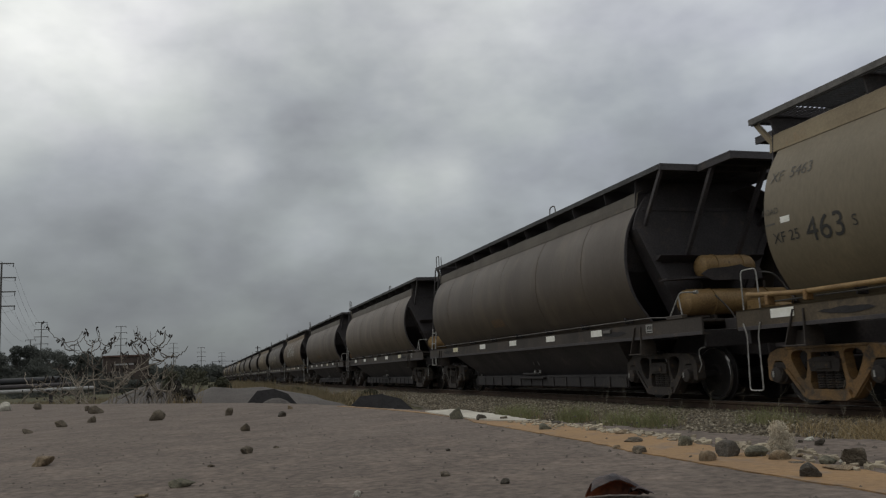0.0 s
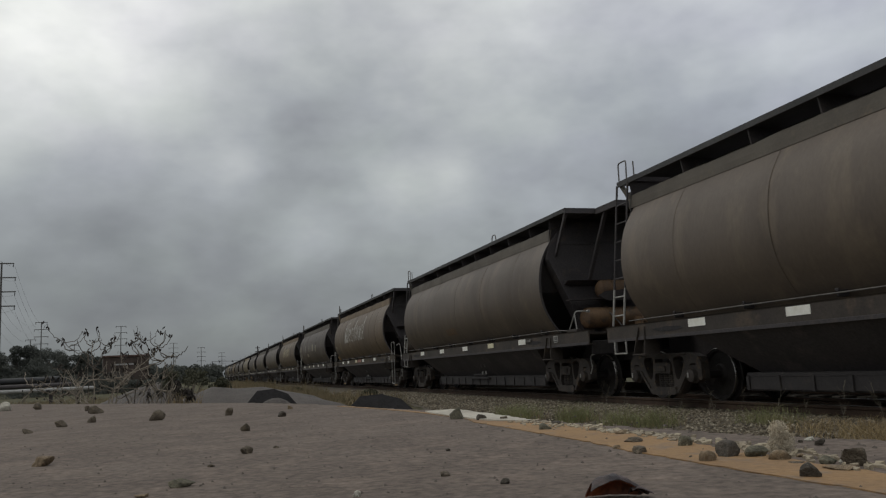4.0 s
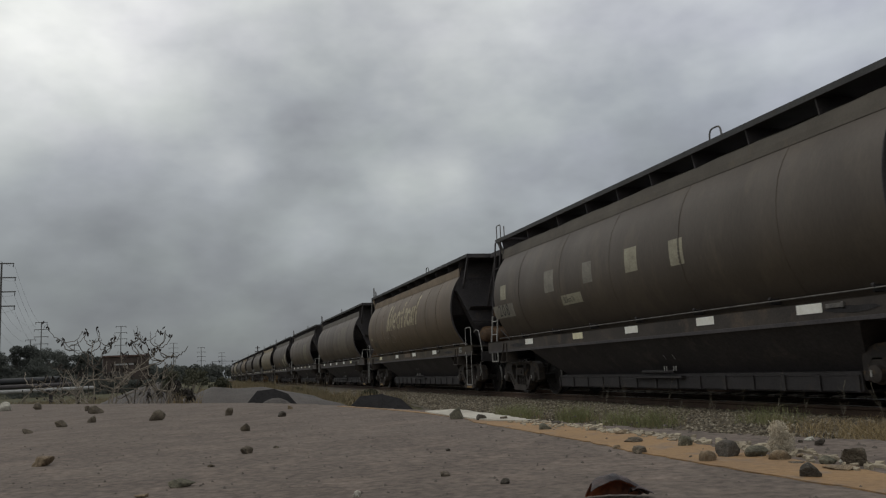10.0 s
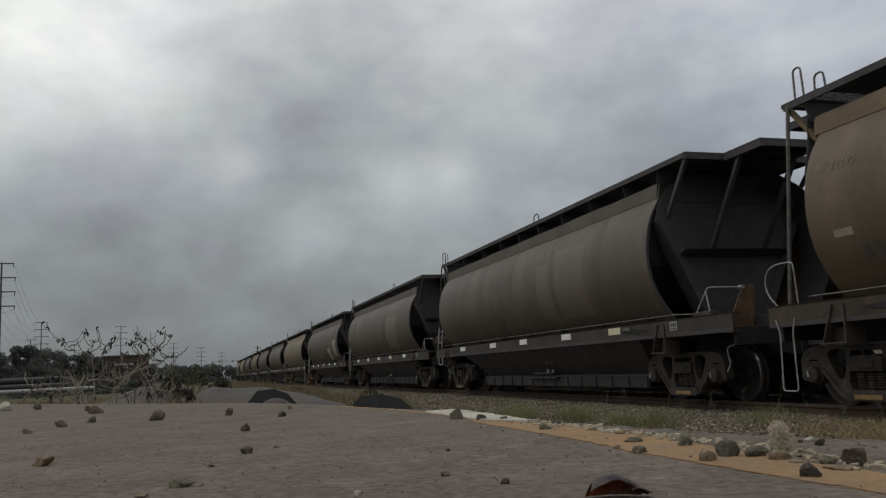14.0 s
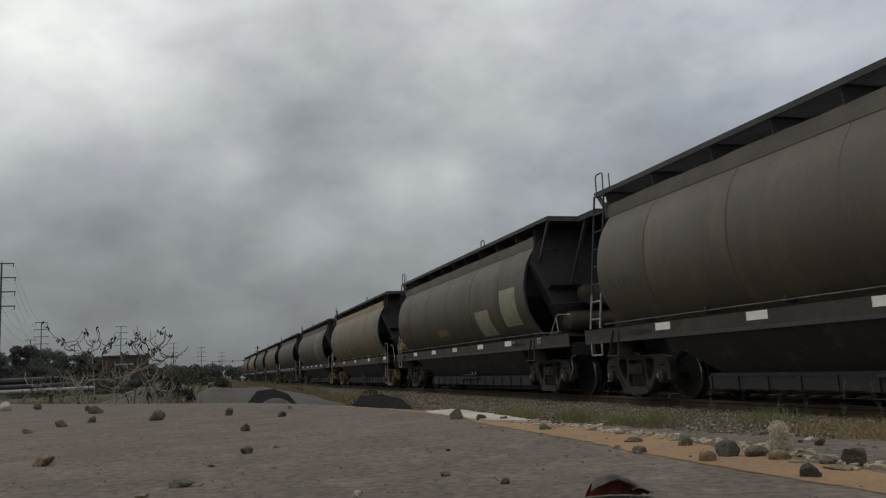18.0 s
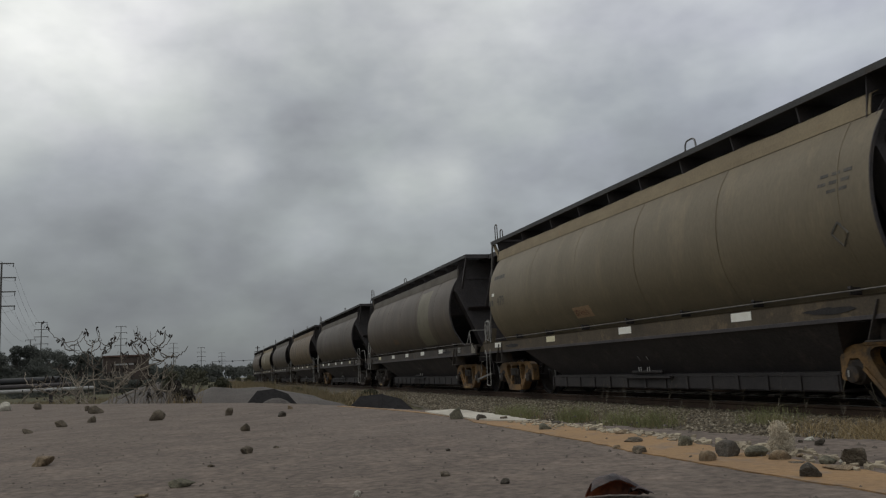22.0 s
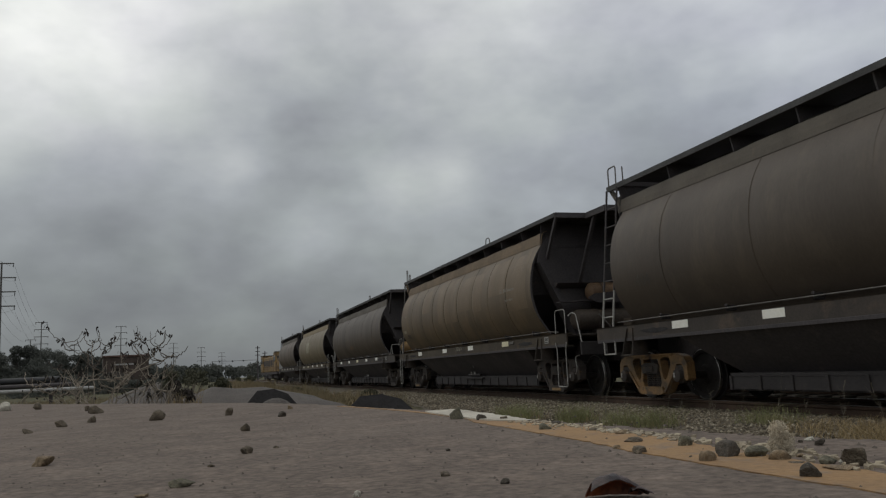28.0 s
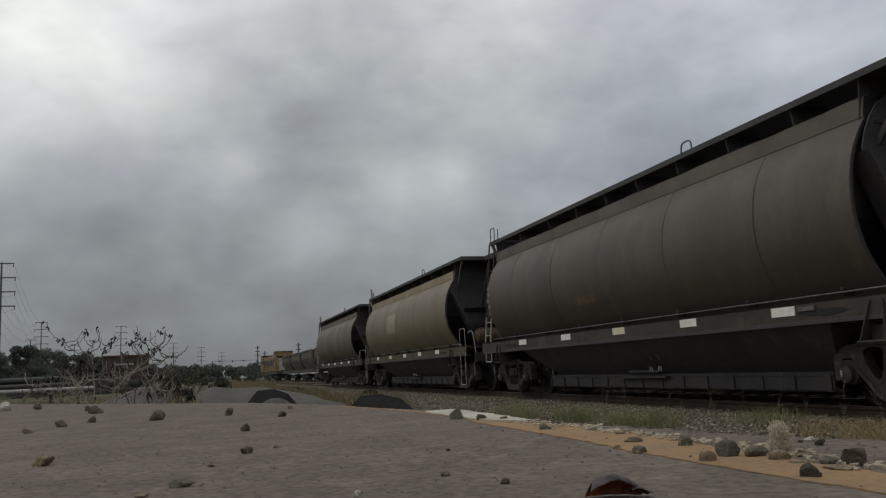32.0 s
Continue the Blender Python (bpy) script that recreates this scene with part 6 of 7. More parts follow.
def pebble(seed, w, h):
    """A crushed stone: a rough icosphere, flattened facets, no two alike."""
    rnd = random.Random(seed)
    bm = bmesh.new()
    bmesh.ops.create_icosphere(bm, subdivisions=3, radius=1.0)
    cuts = [(Vector((rnd.gauss(0, 1), rnd.gauss(0, 1), rnd.gauss(0, 1))).normalized(), rnd.uniform(0.42, 0.8)) for _ in range(11)]
    off = Vector((rnd.uniform(0, 50), rnd.uniform(0, 50), 0))
    for v in bm.verts:
        p = v.co.copy()
        for n, d in cuts:
            e = p.dot(n) - d
            if e > 0:
                p -= n * e * 0.95
        p *= 1 + 0.12 * noise.noise(p * 2.2 + off) + 0.06 * noise.noise(p * 5 + off) + 0.04 * noise.noise(p * 11 + off)
        v.co = p
    zs = [v.co.z for v in bm.verts]
    xs = [v.co.x for v in bm.verts]
    ys = [v.co.y for v in bm.verts]
    dep = w * rnd.uniform(0.7, 1.0)
    for v in bm.verts:
        v.co = ((v.co.x - min(xs)) / (max(xs) - min(xs)) * w - w / 2, (v.co.y - min(ys)) / (max(ys) - min(ys)) * dep - dep / 2,
                (max(0.3, (v.co.z - min(zs)) / (max(zs) - min(zs))) - 0.3) / 0.7 * h * 1.04 - h * 0.03)
    for f in bm.faces:
        f.smooth = True
    for e in bm.edges:
        if len(e.link_faces) == 2 and e.calc_face_angle(0) > radians(22):
            e.smooth = False
    return bm


seed = 100
for kind, rows in (("grey", ROCK_GREY), ("dark", ROCK_DARK), ("tan", ROCK_TAN), ("white", ROCK_WHITE), ("green", ROCK_GREEN)):
    for x, y, w, h in rows:
        seed += 1
        if y < 1.5:
            w, h = w * 0.87, h * 0.87
        bm = pebble(seed, w, h)
        me = bpy.data.meshes.new("stone")
        bm.to_mesh(me)
        bm.free()
        me.materials.append(ROCK_MATS[kind])
        depth = 0.4 * w
        word = {"grey": "small grey-brown", "dark": "dark grey", "tan": "tan-coloured", "white": "pale whitish", "green": "greenish grey"}[kind]
        thing("stone", (x, y + depth, SLAB_Z), "%s crushed stone lying on the platform" % word, "stone", "stones on the platform", turn=(0, 0, seed * 7 % 40 - 20 - 17), data=me)


GRIT = material("fine_grit", (0.15, 0.125, 0.105), (0.09, 0.076, 0.064), 0.9, scale=8, fine=80)


def grit():
    """Fine grit strewn on the slab."""
    rnd = random.Random(31)
    v, f = [], []
    for i in range(1300):
        y = 0.45 + 4.5 * rnd.random() ** 1.6
        x = rnd.uniform(-0.32 * y - 0.05, 0.78)
        if x > 0.6 - max(0, y - 1.5) * 0.17:
            if y > 1.9:
                continue
        if y > 2.8 and x > 0.42 - (y - 2.9) * 0.5:
            continue
        r = rnd.uniform(0.0008, 0.0026) if x < 0.5 else rnd.uniform(0.001, 0.004)
        o = len(v)
        for p in ((1, 0, 0), (-0.6, 0.8, 0), (-0.5, -0.8, 0), (0, 0.1, 0.9)):
            v.append((x + p[0] * r * rnd.uniform(0.7, 1.3), y + p[1] * r, SLAB_Z + max(0, p[2]) * r))
        f += [(o, o + 1, o + 3), (o + 1, o + 2, o + 3), (o + 2, o, o + 3), (o, o + 2, o + 1)]
    me = bpy.data.meshes.new("grit")
    me.from_pydata(v, [], f)
    me.materials.append(GRIT)
    return me


tagged(new("grit", grit()), "fine grit strewn over the platform", "grit", kind="stuff")


def curled_leaf():
    """A curled dead leaf: a dark puckered back arched over an orange inner face, open to one side."""
    leaf = thing("dead_leaf", (0.322, 0.640, SLAB_Z + 0.001), "curled dark dead leaf with an orange inside, lying on the platform", "leaf", turn=(0, 0, -8))
    dark = material("leaf_back", (0.050, 0.026, 0.022), (0.020, 0.014, 0.015), 0.5, scale=70, fine=320, bump=0.6, bump_dist=0.001)
    warm = material("leaf_inside", (0.21, 0.052, 0.013), (0.085, 0.024, 0.010), 0.6, scale=90, fine=300, bump=0.5, bump_dist=0.001)

    def shell(shrink):
        rows = []
        for i in range(25):
            t = i / 24
            r = 0.0200 * (math.sin(math.pi * (0.16 + 0.80 * t)) ** 0.75) * (1 - 0.30 * t) * shrink
            pull = 0.004 * noise.noise((t * 5, 1.3, 0))
            row = []
            for j in range(17):
                a = radians(-4 + (150 - 25 * math.sin(2.6 * t)) * j / 16)
                q = 1 + 0.10 * noise.noise((t * 6, a * 2.2, 4)) + 0.05 * noise.noise((t * 15, a * 5, 9))
                row.append((0.047 * t + 0.004 * math.sin(a * 1.4), r * q * math.cos(a) + pull, max(0.0004, r * q * 1.12 * math.sin(a) + 0.0006)))
            rows.append(row)
        return rows
    part("back", Solid().sheet(shell(1.0), 0.0006).mesh("back", dark, 60), leaf, "dark leathery back")
    part("inside", Solid().sheet(shell(0.93), 0.0004).mesh("inside", warm, 60), leaf, "orange-brown inner face")
    curl = [[(0.036 + 0.018 * t, 0.004 - 0.012 * u + 0.002 * math.sin(5 * t), 0.002 + 0.006 * math.sin(2.4 * u) * (1 - 0.4 * t) + 0.002 * math.sin(4 * t)) for u in [j / 6 for j in range(7)]] for t in [i / 8 for i in range(9)]]
    part("tip", Solid().sheet(curl, 0.0006).mesh("tip", dark, 60), leaf, "dark twisted tip")


curled_leaf()


def blades(rnd, n, spread, height, width, lean=0.5, heads=0.0):
    v, f = [], []
    for i in range(n):
        a, d = rnd.uniform(0, 6.28), spread * rnd.random() ** 0.6
        x, y = d * math.cos(a), d * math.sin(a)
        h = height * rnd.uniform(0.45, 1.0)
        la, ll = rnd.uniform(0, 6.28), h * lean * rnd.uniform(0.1, 1.0)
        wa = rnd.uniform(0, 3.14)
        wx, wy = width * math.cos(wa), width * math.sin(wa)
        o = len(v)
        for t, k in ((0, 1.0), (0.5, 0.8), (1, 0.15)):
            cx, cy, cz = x + math.cos(la) * ll * t * t, y + math.sin(la) * ll * t * t, h * t * (1 - 0.2 * t * lean)
            v += [(cx - wx * k, cy - wy * k, cz), (cx + wx * k, cy + wy * k, cz)]
        f += [(o, o + 1, o + 3, o + 2), (o + 2, o + 3, o + 5, o + 4)]
        if rnd.random() < heads:
            o = len(v)
            tip = v[-1]
            for q in ((-0.006, 0, -0.04), (0.006, 0, -0.04), (0.004, 0.003, 0.05)):
                v.append((tip[0] + q[0], tip[1] + q[1], tip[2] + q[2]))
            f.append((o, o + 1, o + 2))
    return v, f


def tuft(x, y, z, n, spread, height, mat, label, seed, width=0.004, lean=0.5, heads=0.0):
    rnd = random.Random(seed)
    v, f = blades(rnd, n, spread, height, width, lean, heads)
    me = bpy.data.meshes.new("grass_tuft")
    me.from_pydata(v, [], f)
    me.materials.append(mat)
    return thing("grass_tuft", (x, y, z), label, "grass", "grass tufts by the track", data=me)


# ---- plants ----
def leaf_cloud(rnd, blobs, n, size):
    v, f = [], []
    for i in range(n):
        c, r = rnd.choice(blobs)
        d = Vector((rnd.gauss(0, 1), rnd.gauss(0, 1), rnd.gauss(0, 1))).normalized() * r * rnd.random() ** 0.35
        p = Vector(c) + Vector((d.x, d.y, d.z * 0.75))
        a = Vector((rnd.gauss(0, 1), rnd.gauss(0, 1), rnd.gauss(0, 1))).normalized()
        b = a.orthogonal().normalized()
        k = size * rnd.uniform(0.6, 1.4)
        o = len(v)
        v += [tuple(p - a * k), tuple(p + b * k * 0.7), tuple(p + a * k), tuple(p - b * k * 0.7)]
        f.append((o, o + 1, o + 2, o + 3))
    return v, f


def fluff_ball():
    """A wispy dried seed head among the stones."""
    rnd = random.Random(8)
    s = Solid()
    for cx, cz, r0, n in ((-0.001, 0.026, 0.0105, 900), (0.006, 0.012, 0.012, 800), (-0.006, 0.010, 0.010, 600)):
        for i in range(n):
            a, b = rnd.uniform(0, 6.28), rnd.uniform(-1.4, 1.5)
            r = r0 * rnd.uniform(0.45, 1.1)
            p = Vector((cx + math.cos(a) * math.cos(b) * r, math.sin(a) * math.cos(b) * r, max(0.001, cz + math.sin(b) * r)))
            q = p + Vector((rnd.gauss(0, 1), rnd.gauss(0, 1), rnd.gauss(0, 1))) * 0.0018
            q.z = max(0.0005, q.z)
            s.tube([p, p.lerp(q, 0.5) + Vector((0, 0, 0.001)), q], 0.00032, 3)
    return s.mesh("dry_tuft", material("dry_fluff", (0.62, 0.55, 0.43), (0.48, 0.41, 0.31), 0.95, scale=80, fine=200, bump=0))


thing("dry_tuft", (0.655, 0.80, SLAB_Z), "pale wispy dried plant tuft among stones", "dry plant", data=fluff_ball())

GREEN_SPOTS = [(5.65, 13.5), (5.5, 13.9), (5.9, 12.0), (6.0, 12.3), (6.1, 10.4), (6.2, 10.0), (5.95, 10.8), (7.05, 9.0), (7.1, 8.6), (5.2, 12.9)]
for i, (x, y) in enumerate(GREEN_SPOTS):
    tuft(x, y, 0.03, 210, 0.33, 0.42, GRASS_GREEN, "green weedy grass tuft growing in the ballast", 50 + i, 0.0032, 0.9)
    tuft(x + 0.1, y - 0.1, 0.03, 60, 0.3, 0.24, GRASS_DRY, "dry straw-coloured grass tuft in the ballast", 80 + i, 0.003, 1.0)
DRY_SPOTS = [(6.5, 7.1), (6.7, 6.7), (6.3, 6.4), (6.6, 6.2), (6.85, 6.4), (6.9, 6.9), (7.0, 7.5), (6.6, 7.7), (6.4, 6.0), (6.75, 5.9), (7.1, 7.0)]
for i, (x, y) in enumerate(DRY_SPOTS):
    tuft(x, y, 0.06, 120, 0.34, 0.34, GRASS_DRY, "dry straw-coloured grass tuft beside the rails", 110 + i, 0.003, 1.1)


def weed(x, y, z, h, seed):
    """A thin dry weed: one stalk with short forked twigs."""
    rnd = random.Random(seed)
    plant = thing("weed", (x, y, z), "thin dry grey weed beside the rail", "weed", "weeds by the rail")
    for k in range(rnd.choice((1, 2, 3))):
        d = Vector((rnd.gauss(0, 0.15), rnd.gauss(0, 0.15), 1)).normalized()
        pts = [Vector((rnd.uniform(-0.04, 0.04), rnd.uniform(-0.04, 0.04), 0))]
        for i in range(7):
            d = (d + Vector((rnd.gauss(0, 0.09), rnd.gauss(0, 0.09), 0.05))).normalized()
            pts.append(pts[-1] + d * h * rnd.uniform(0.8, 1.0) / 7)
        stalk = part("stalk", Solid().tube(pts, 0.0026, 4, 0.0012).mesh("stalk", WEED), plant)
        for i in range(2, 8):
            for q in range(rnd.choice((0, 1, 2))):
                e = (d + Vector((rnd.gauss(0, 0.8), rnd.gauss(0, 0.6), 0.2))).normalized()
                p = pts[i]
                m = p + e * h * 0.13
                part("twig", Solid().tube([p, m, m + (e + Vector((0, 0, 0.8))).normalized() * h * 0.09], 0.0018, 3).mesh("twig", WEED), stalk)


for i, (x, y) in enumerate(((7.25, 14.6), (7.3, 12.9), (7.35, 11.6), (7.3, 10.3), (7.25, 9.6), (7.35, 9.0), (7.3, 8.3), (7.25, 7.7), (7.35, 7.2), (7.2, 11.0), (7.3, 13.6))):
    weed(x, y, 0.14, 0.36 + 0.12 * (i % 3), 160 + i)


def dry_field():
    rnd = random.Random(77)
    v, f = [], []
    for i in range(26000):
        y = 14 + 60 * rnd.random()
        x = y * rnd.uniform(0.0, 0.30)
        if x > 6.2 or x > 3.6 + 2.6 * min(1, (y - 13) / 12):
            continue
        clump = noise.noise((x * 0.6, y * 0.35, 3))
        if clump < -0.25:
            continue
        h = 0.45 * (0.5 + max(0, clump) * 1.3) * rnd.uniform(0.5, 1.1)
        a = rnd.uniform(0, 3.14)
        w = 0.02
        lx, ly = rnd.uniform(-0.2, 0.2), rnd.uniform(-0.2, 0.2)
        o = len(v)
        v += [(x - w * math.cos(a), y - w * math.sin(a), 0), (x + w * math.cos(a), y + w * math.sin(a), 0), (x + lx, y + ly, h)]
        f.append((o, o + 1, o + 2))
    for i in range(9000):
        y = 12 + 50 * rnd.random()
        x = y * rnd.uniform(-0.25, 0.02)
        h = 0.28 * rnd.uniform(0.3, 1.1)
        a = rnd.uniform(0, 3.14)
        w = 0.018
        o = len(v)
        v += [(x - w * math.cos(a), y - w * math.sin(a), 0), (x + w * math.cos(a), y + w * math.sin(a), 0), (x + rnd.uniform(-0.15, 0.15), y, h)]
        f.append((o, o + 1, o + 2))
    def stand(n, y0, y1, lo, hi, x_most, h0, h1, w):
        for i in range(n):
            y = y0 + (y1 - y0) * rnd.random()
            x = y * rnd.uniform(lo, hi)
            if x > x_most:
                continue
            h = (h0 + (h1 - h0) * rnd.random() ** 2) * (0.75 + 0.5 * noise.noise((x * 0.8, y * 0.2, 9)))
            a = rnd.uniform(0, 3.14)
            o = len(v)
            v.extend([(x - w * math.cos(a), y - w * math.sin(a), 0), (x + w * math.cos(a), y + w * math.sin(a), 0), (x + rnd.gauss(0, 0.12) * h1, y, h)])
            f.append((o, o + 1, o + 2))
    stand(6500, 28, 62, 0.080, 0.155, 6.0, 0.25, 0.85, 0.012)
    stand(9000, 60, 165, 0.02, 0.09, 6.6, 0.35, 0.9, 0.05)
    me = bpy.data.meshes.new("dry_grass")
    me.from_pydata(v, [], f)
    me.materials.append(GRASS_FIELD)
    return me


tagged(new("dry_grass", dry_field()), "yellowed dry grass on the verge", "grass", kind="stuff")


def gnarled(s, rnd, a, b, r, sag, twigs, tips):
    """A crooked stem from a to b that throws short side twigs near its end."""
    a, b = Vector(a), Vector(b)
    n = 9
    pts = []
    ph = rnd.uniform(0, 6)
    for i in range(n + 1):
        t = i / n
        p = a.lerp(b, t) + Vector((sag * math.sin(math.pi * t), 0.05 * math.sin(3 * t + ph), 0.0))
        if 0 < i < n:
            p += Vector((rnd.gauss(0, 0.014), rnd.gauss(0, 0.014), rnd.gauss(0, 0.010)))
        pts.append(p)
    s.tube(pts, r, 6, r * 0.35)
    tips.append(pts[-1])
    for k in range(twigs):
        i = rnd.randint(4, n - 1)
        d = Vector((rnd.gauss(0, 0.8), rnd.gauss(0, 0.5), rnd.gauss(0.55, 0.45))).normalized()
        length = rnd.uniform(0.06, 0.22)
        q = [pts[i]]
        for m in range(4):
            d = (d + Vector((rnd.gauss(0, 0.25), rnd.gauss(0, 0.2), rnd.gauss(0.12, 0.22)))).normalized()
            q.append(q[-1] + d * length / 4)
        s.tube(q, r * 0.5, 5, r * 0.22)
        if rnd.random() < 0.7:
            tips.append(q[-1])


def shrivelled(tips, rnd, n, size):
    """Leaves that hang curled from the twig ends."""
    v, f = [], []
    for p in tips:
        for i in range(n):
            c = p + Vector((rnd.gauss(0, 0.012), rnd.gauss(0, 0.012), rnd.gauss(-0.008, 0.016)))
            d = Vector((rnd.gauss(0, 0.5), rnd.gauss(0, 0.5), -1)).normalized() * size * rnd.uniform(0.6, 1.3)
            w = Vector((rnd.gauss(0, 1), rnd.gauss(0, 1), 0)).normalized() * size * 0.28
            o = len(v)
            v += [tuple(c), tuple(c + d * 0.5 + w), tuple(c + d), tuple(c + d * 0.5 - w)]
            f += [(o, o + 1, o + 2), (o, o + 2, o + 3)]
    me = bpy.data.meshes.new("leaves")
    me.from_pydata(v, [], f)
    me.materials.append(DEAD_LEAF)
    return me


def dead_shrub(x, y, stems, label, seed, twigs, mat, leaf_n, r):
    """stems: root offset, tip offset, tip height and bow."""
    rnd = random.Random(seed)
    t = thing("dead_shrub", (x, y, 0), label, "shrub", "dead shrubs")
    tips = []
    for x0, x1, z1, sag in stems:
        s = Solid()
        gnarled(s, rnd, (x0, rnd.uniform(-0.15, 0.15), 0.0), (x1, rnd.uniform(-0.35, 0.35), z1), r * rnd.uniform(0.8, 1.2), sag, twigs, tips)
        part("branch", s.mesh("branch", mat, 50), t)
    if leaf_n:
        part("leaves", shrivelled(tips, rnd, leaf_n, 0.034), t, "few shrivelled dark leaves")


def crooked(rnd, knots, r0, r1, wobble):
    """A branch that bends through its knots and kinks on the way."""
    pts = []
    for i in range(len(knots) - 1):
        p0, p1, p2, p3 = knots[max(i - 1, 0)], knots[i], knots[i + 1], knots[min(i + 2, len(knots) - 1)]
        for k in range(6):
            t = k / 6
            q = 0.5 * (2 * p1 + (p2 - p0) * t + (2 * p0 - 5 * p1 + 4 * p2 - p3) * t * t + (3 * p1 - p0 - 3 * p2 + p3) * t ** 3)
            pts.append(q + Vector((rnd.gauss(0, wobble), rnd.gauss(0, wobble), rnd.gauss(0, wobble))))
    pts.append(knots[-1])
    return Solid().tube(pts, r0, 6, r1), pts


def big_dead_shrub(x, y, boughs, seed):
    """boughs: root, knee and tip, each across and up; thick or thin; pale or dark."""
    rnd = random.Random(seed)
    t = thing("dead_shrub", (x, y, 0), "spreading bare dead shrub with crooked branches and shrivelled leaves", "shrub", "dead shrubs")
    tips = []
    for ax, az, bx, bz, cx, cz, r in boughs:
        ax, bx, cx = (x + (u - x) * 0.84 for u in (ax, bx, cx))
        bz, cz = bz - 0.02, cz - 0.055
        dy = rnd.uniform(-0.3, 0.3)
        knots = [Vector((ax - x, dy * 0.3, 0.0)), Vector((ax - x, dy * 0.6, az)), Vector((bx - x, dy, bz)), Vector((cx - x, dy * 1.2, cz))]
        s, pts = crooked(rnd, knots, r * 0.80, r * 0.30, 0.0035)
        branch = part("branch", s.mesh("branch", TWIG if r > 0.0075 else DARK_TWIG, 50), t)
        tips.append(pts[-1])
        for k in range(9):
            i = rnd.randint(8, len(pts) - 2)
            side = rnd.choice((-1, 1))
            g = Vector((side * rnd.uniform(0.3, 1.0), rnd.gauss(0, 0.4), rnd.uniform(0.2, 1.0))).normalized()
            n = rnd.uniform(0.05, 0.20)
            s, q = crooked(rnd, [pts[i], pts[i] + g * n * 0.5 + Vector((side * 0.02, 0, -0.01)), pts[i] + g * n + Vector((0, 0, 0.03))], r * 0.5, r * 0.25, 0.004)
            part("twig", s.mesh("twig", TWIG if pts[i].z < 1.16 else DARK_TWIG, 50), branch)
            if rnd.random() < 0.4:
                tips.append(q[-1])
    part("leaves", shrivelled(tips, rnd, 4, 0.040), t, "few shrivelled dark leaves")


big_dead_shrub(-0.70, 7.5, [(-0.55, 0.90, -0.97, 1.28, -1.17, 1.50, 0.007), (-0.90, 0.90, -0.93, 1.22, -0.94, 1.50, 0.009), (-1.02, 0.98, -0.60, 1.12, -0.10, 1.33, 0.010),
                            (-0.75, 0.90, -0.44, 1.22, -0.55, 1.48, 0.008), (-0.50, 0.95, -0.37, 1.28, -0.41, 1.49, 0.007), (-0.66, 0.95, -0.36, 1.27, -0.27, 1.41, 0.008),
                            (-0.96, 0.95, -0.84, 1.31, -0.76, 1.47, 0.007), (-0.75, 0.88, -0.60, 1.10, -0.49, 1.27, 0.011), (-0.14, 0.86, -0.27, 1.00, -0.34, 1.17, 0.015),
                            (-1.00, 0.90, -1.14, 1.13, -1.22, 1.25, 0.008), (-1.02, 0.90, -1.22, 1.00, -1.42, 1.12, 0.009), (-1.1, 0.85, -0.8, 1.05, -0.62, 1.38, 0.007)], 21)
rnd_low = random.Random(29)
dead_shrub(-0.75, 7.2, [(rnd_low.uniform(-0.6, 0.6), rnd_low.uniform(-0.75, 0.66), rnd_low.uniform(0.90, 1.22), rnd_low.uniform(-0.4, 0.4)) for i in range(26)],
           "low tangle of bleached dead branches", 22, 8, TWIG, 1, 0.0068)


def green_shrub(x, y):
    rnd = random.Random(23)
    t = thing("green_shrub", (x, y, 0), "straggly grey-stemmed shrub with dull green leaves", "shrub")
    blobs = []
    for i in range(16):
        tip = Vector((rnd.uniform(-0.20, 0.22), rnd.uniform(-0.18, 0.18), rnd.uniform(1.01, 1.12)))
        root = Vector((rnd.uniform(-0.09, 0.02), rnd.uniform(-0.08, 0.08), 0.55))
        s = Solid().tube([root, root.lerp(tip, 0.55) + Vector((rnd.gauss(0, 0.03), 0, 0)), tip], 0.0075, 6, 0.003)
        part("branch", s.mesh("branch", TWIG if i % 3 else DARK_TWIG, 50), t)
        blobs.append((tuple(tip), rnd.uniform(0.045, 0.085)))
    v, f = leaf_cloud(rnd, blobs, 3000, 0.0075)
    me = bpy.data.meshes.new("leaves")
    me.from_pydata(v, [], f)
    me.materials.append(LEAF)
    part("leaves", me, t, "dull green leaves")


green_shrub(-0.15, 7.95)
rnd_brush = random.Random(77)
dead_shrub(-0.29, 7.85, [(rnd_brush.uniform(-0.10, 0.10), rnd_brush.uniform(-0.16, 0.20), rnd_brush.uniform(0.92, 1.10), rnd_brush.uniform(-0.2, 0.2)) for i in range(9)],
           "low brown scrub of dead twigs beside the gravel heap", 78, 3, DARK_TWIG, 40, 0.006)
for i in range(4):
    tuft(-0.24 + 0.07 * i, 7.80 + 0.06 * (i % 2), 0.70, 46, 0.06, 0.27, GRASS_DRY, "tuft of tall dry grass beside the gravel heap", 640 + i, width=0.003, lean=0.25)

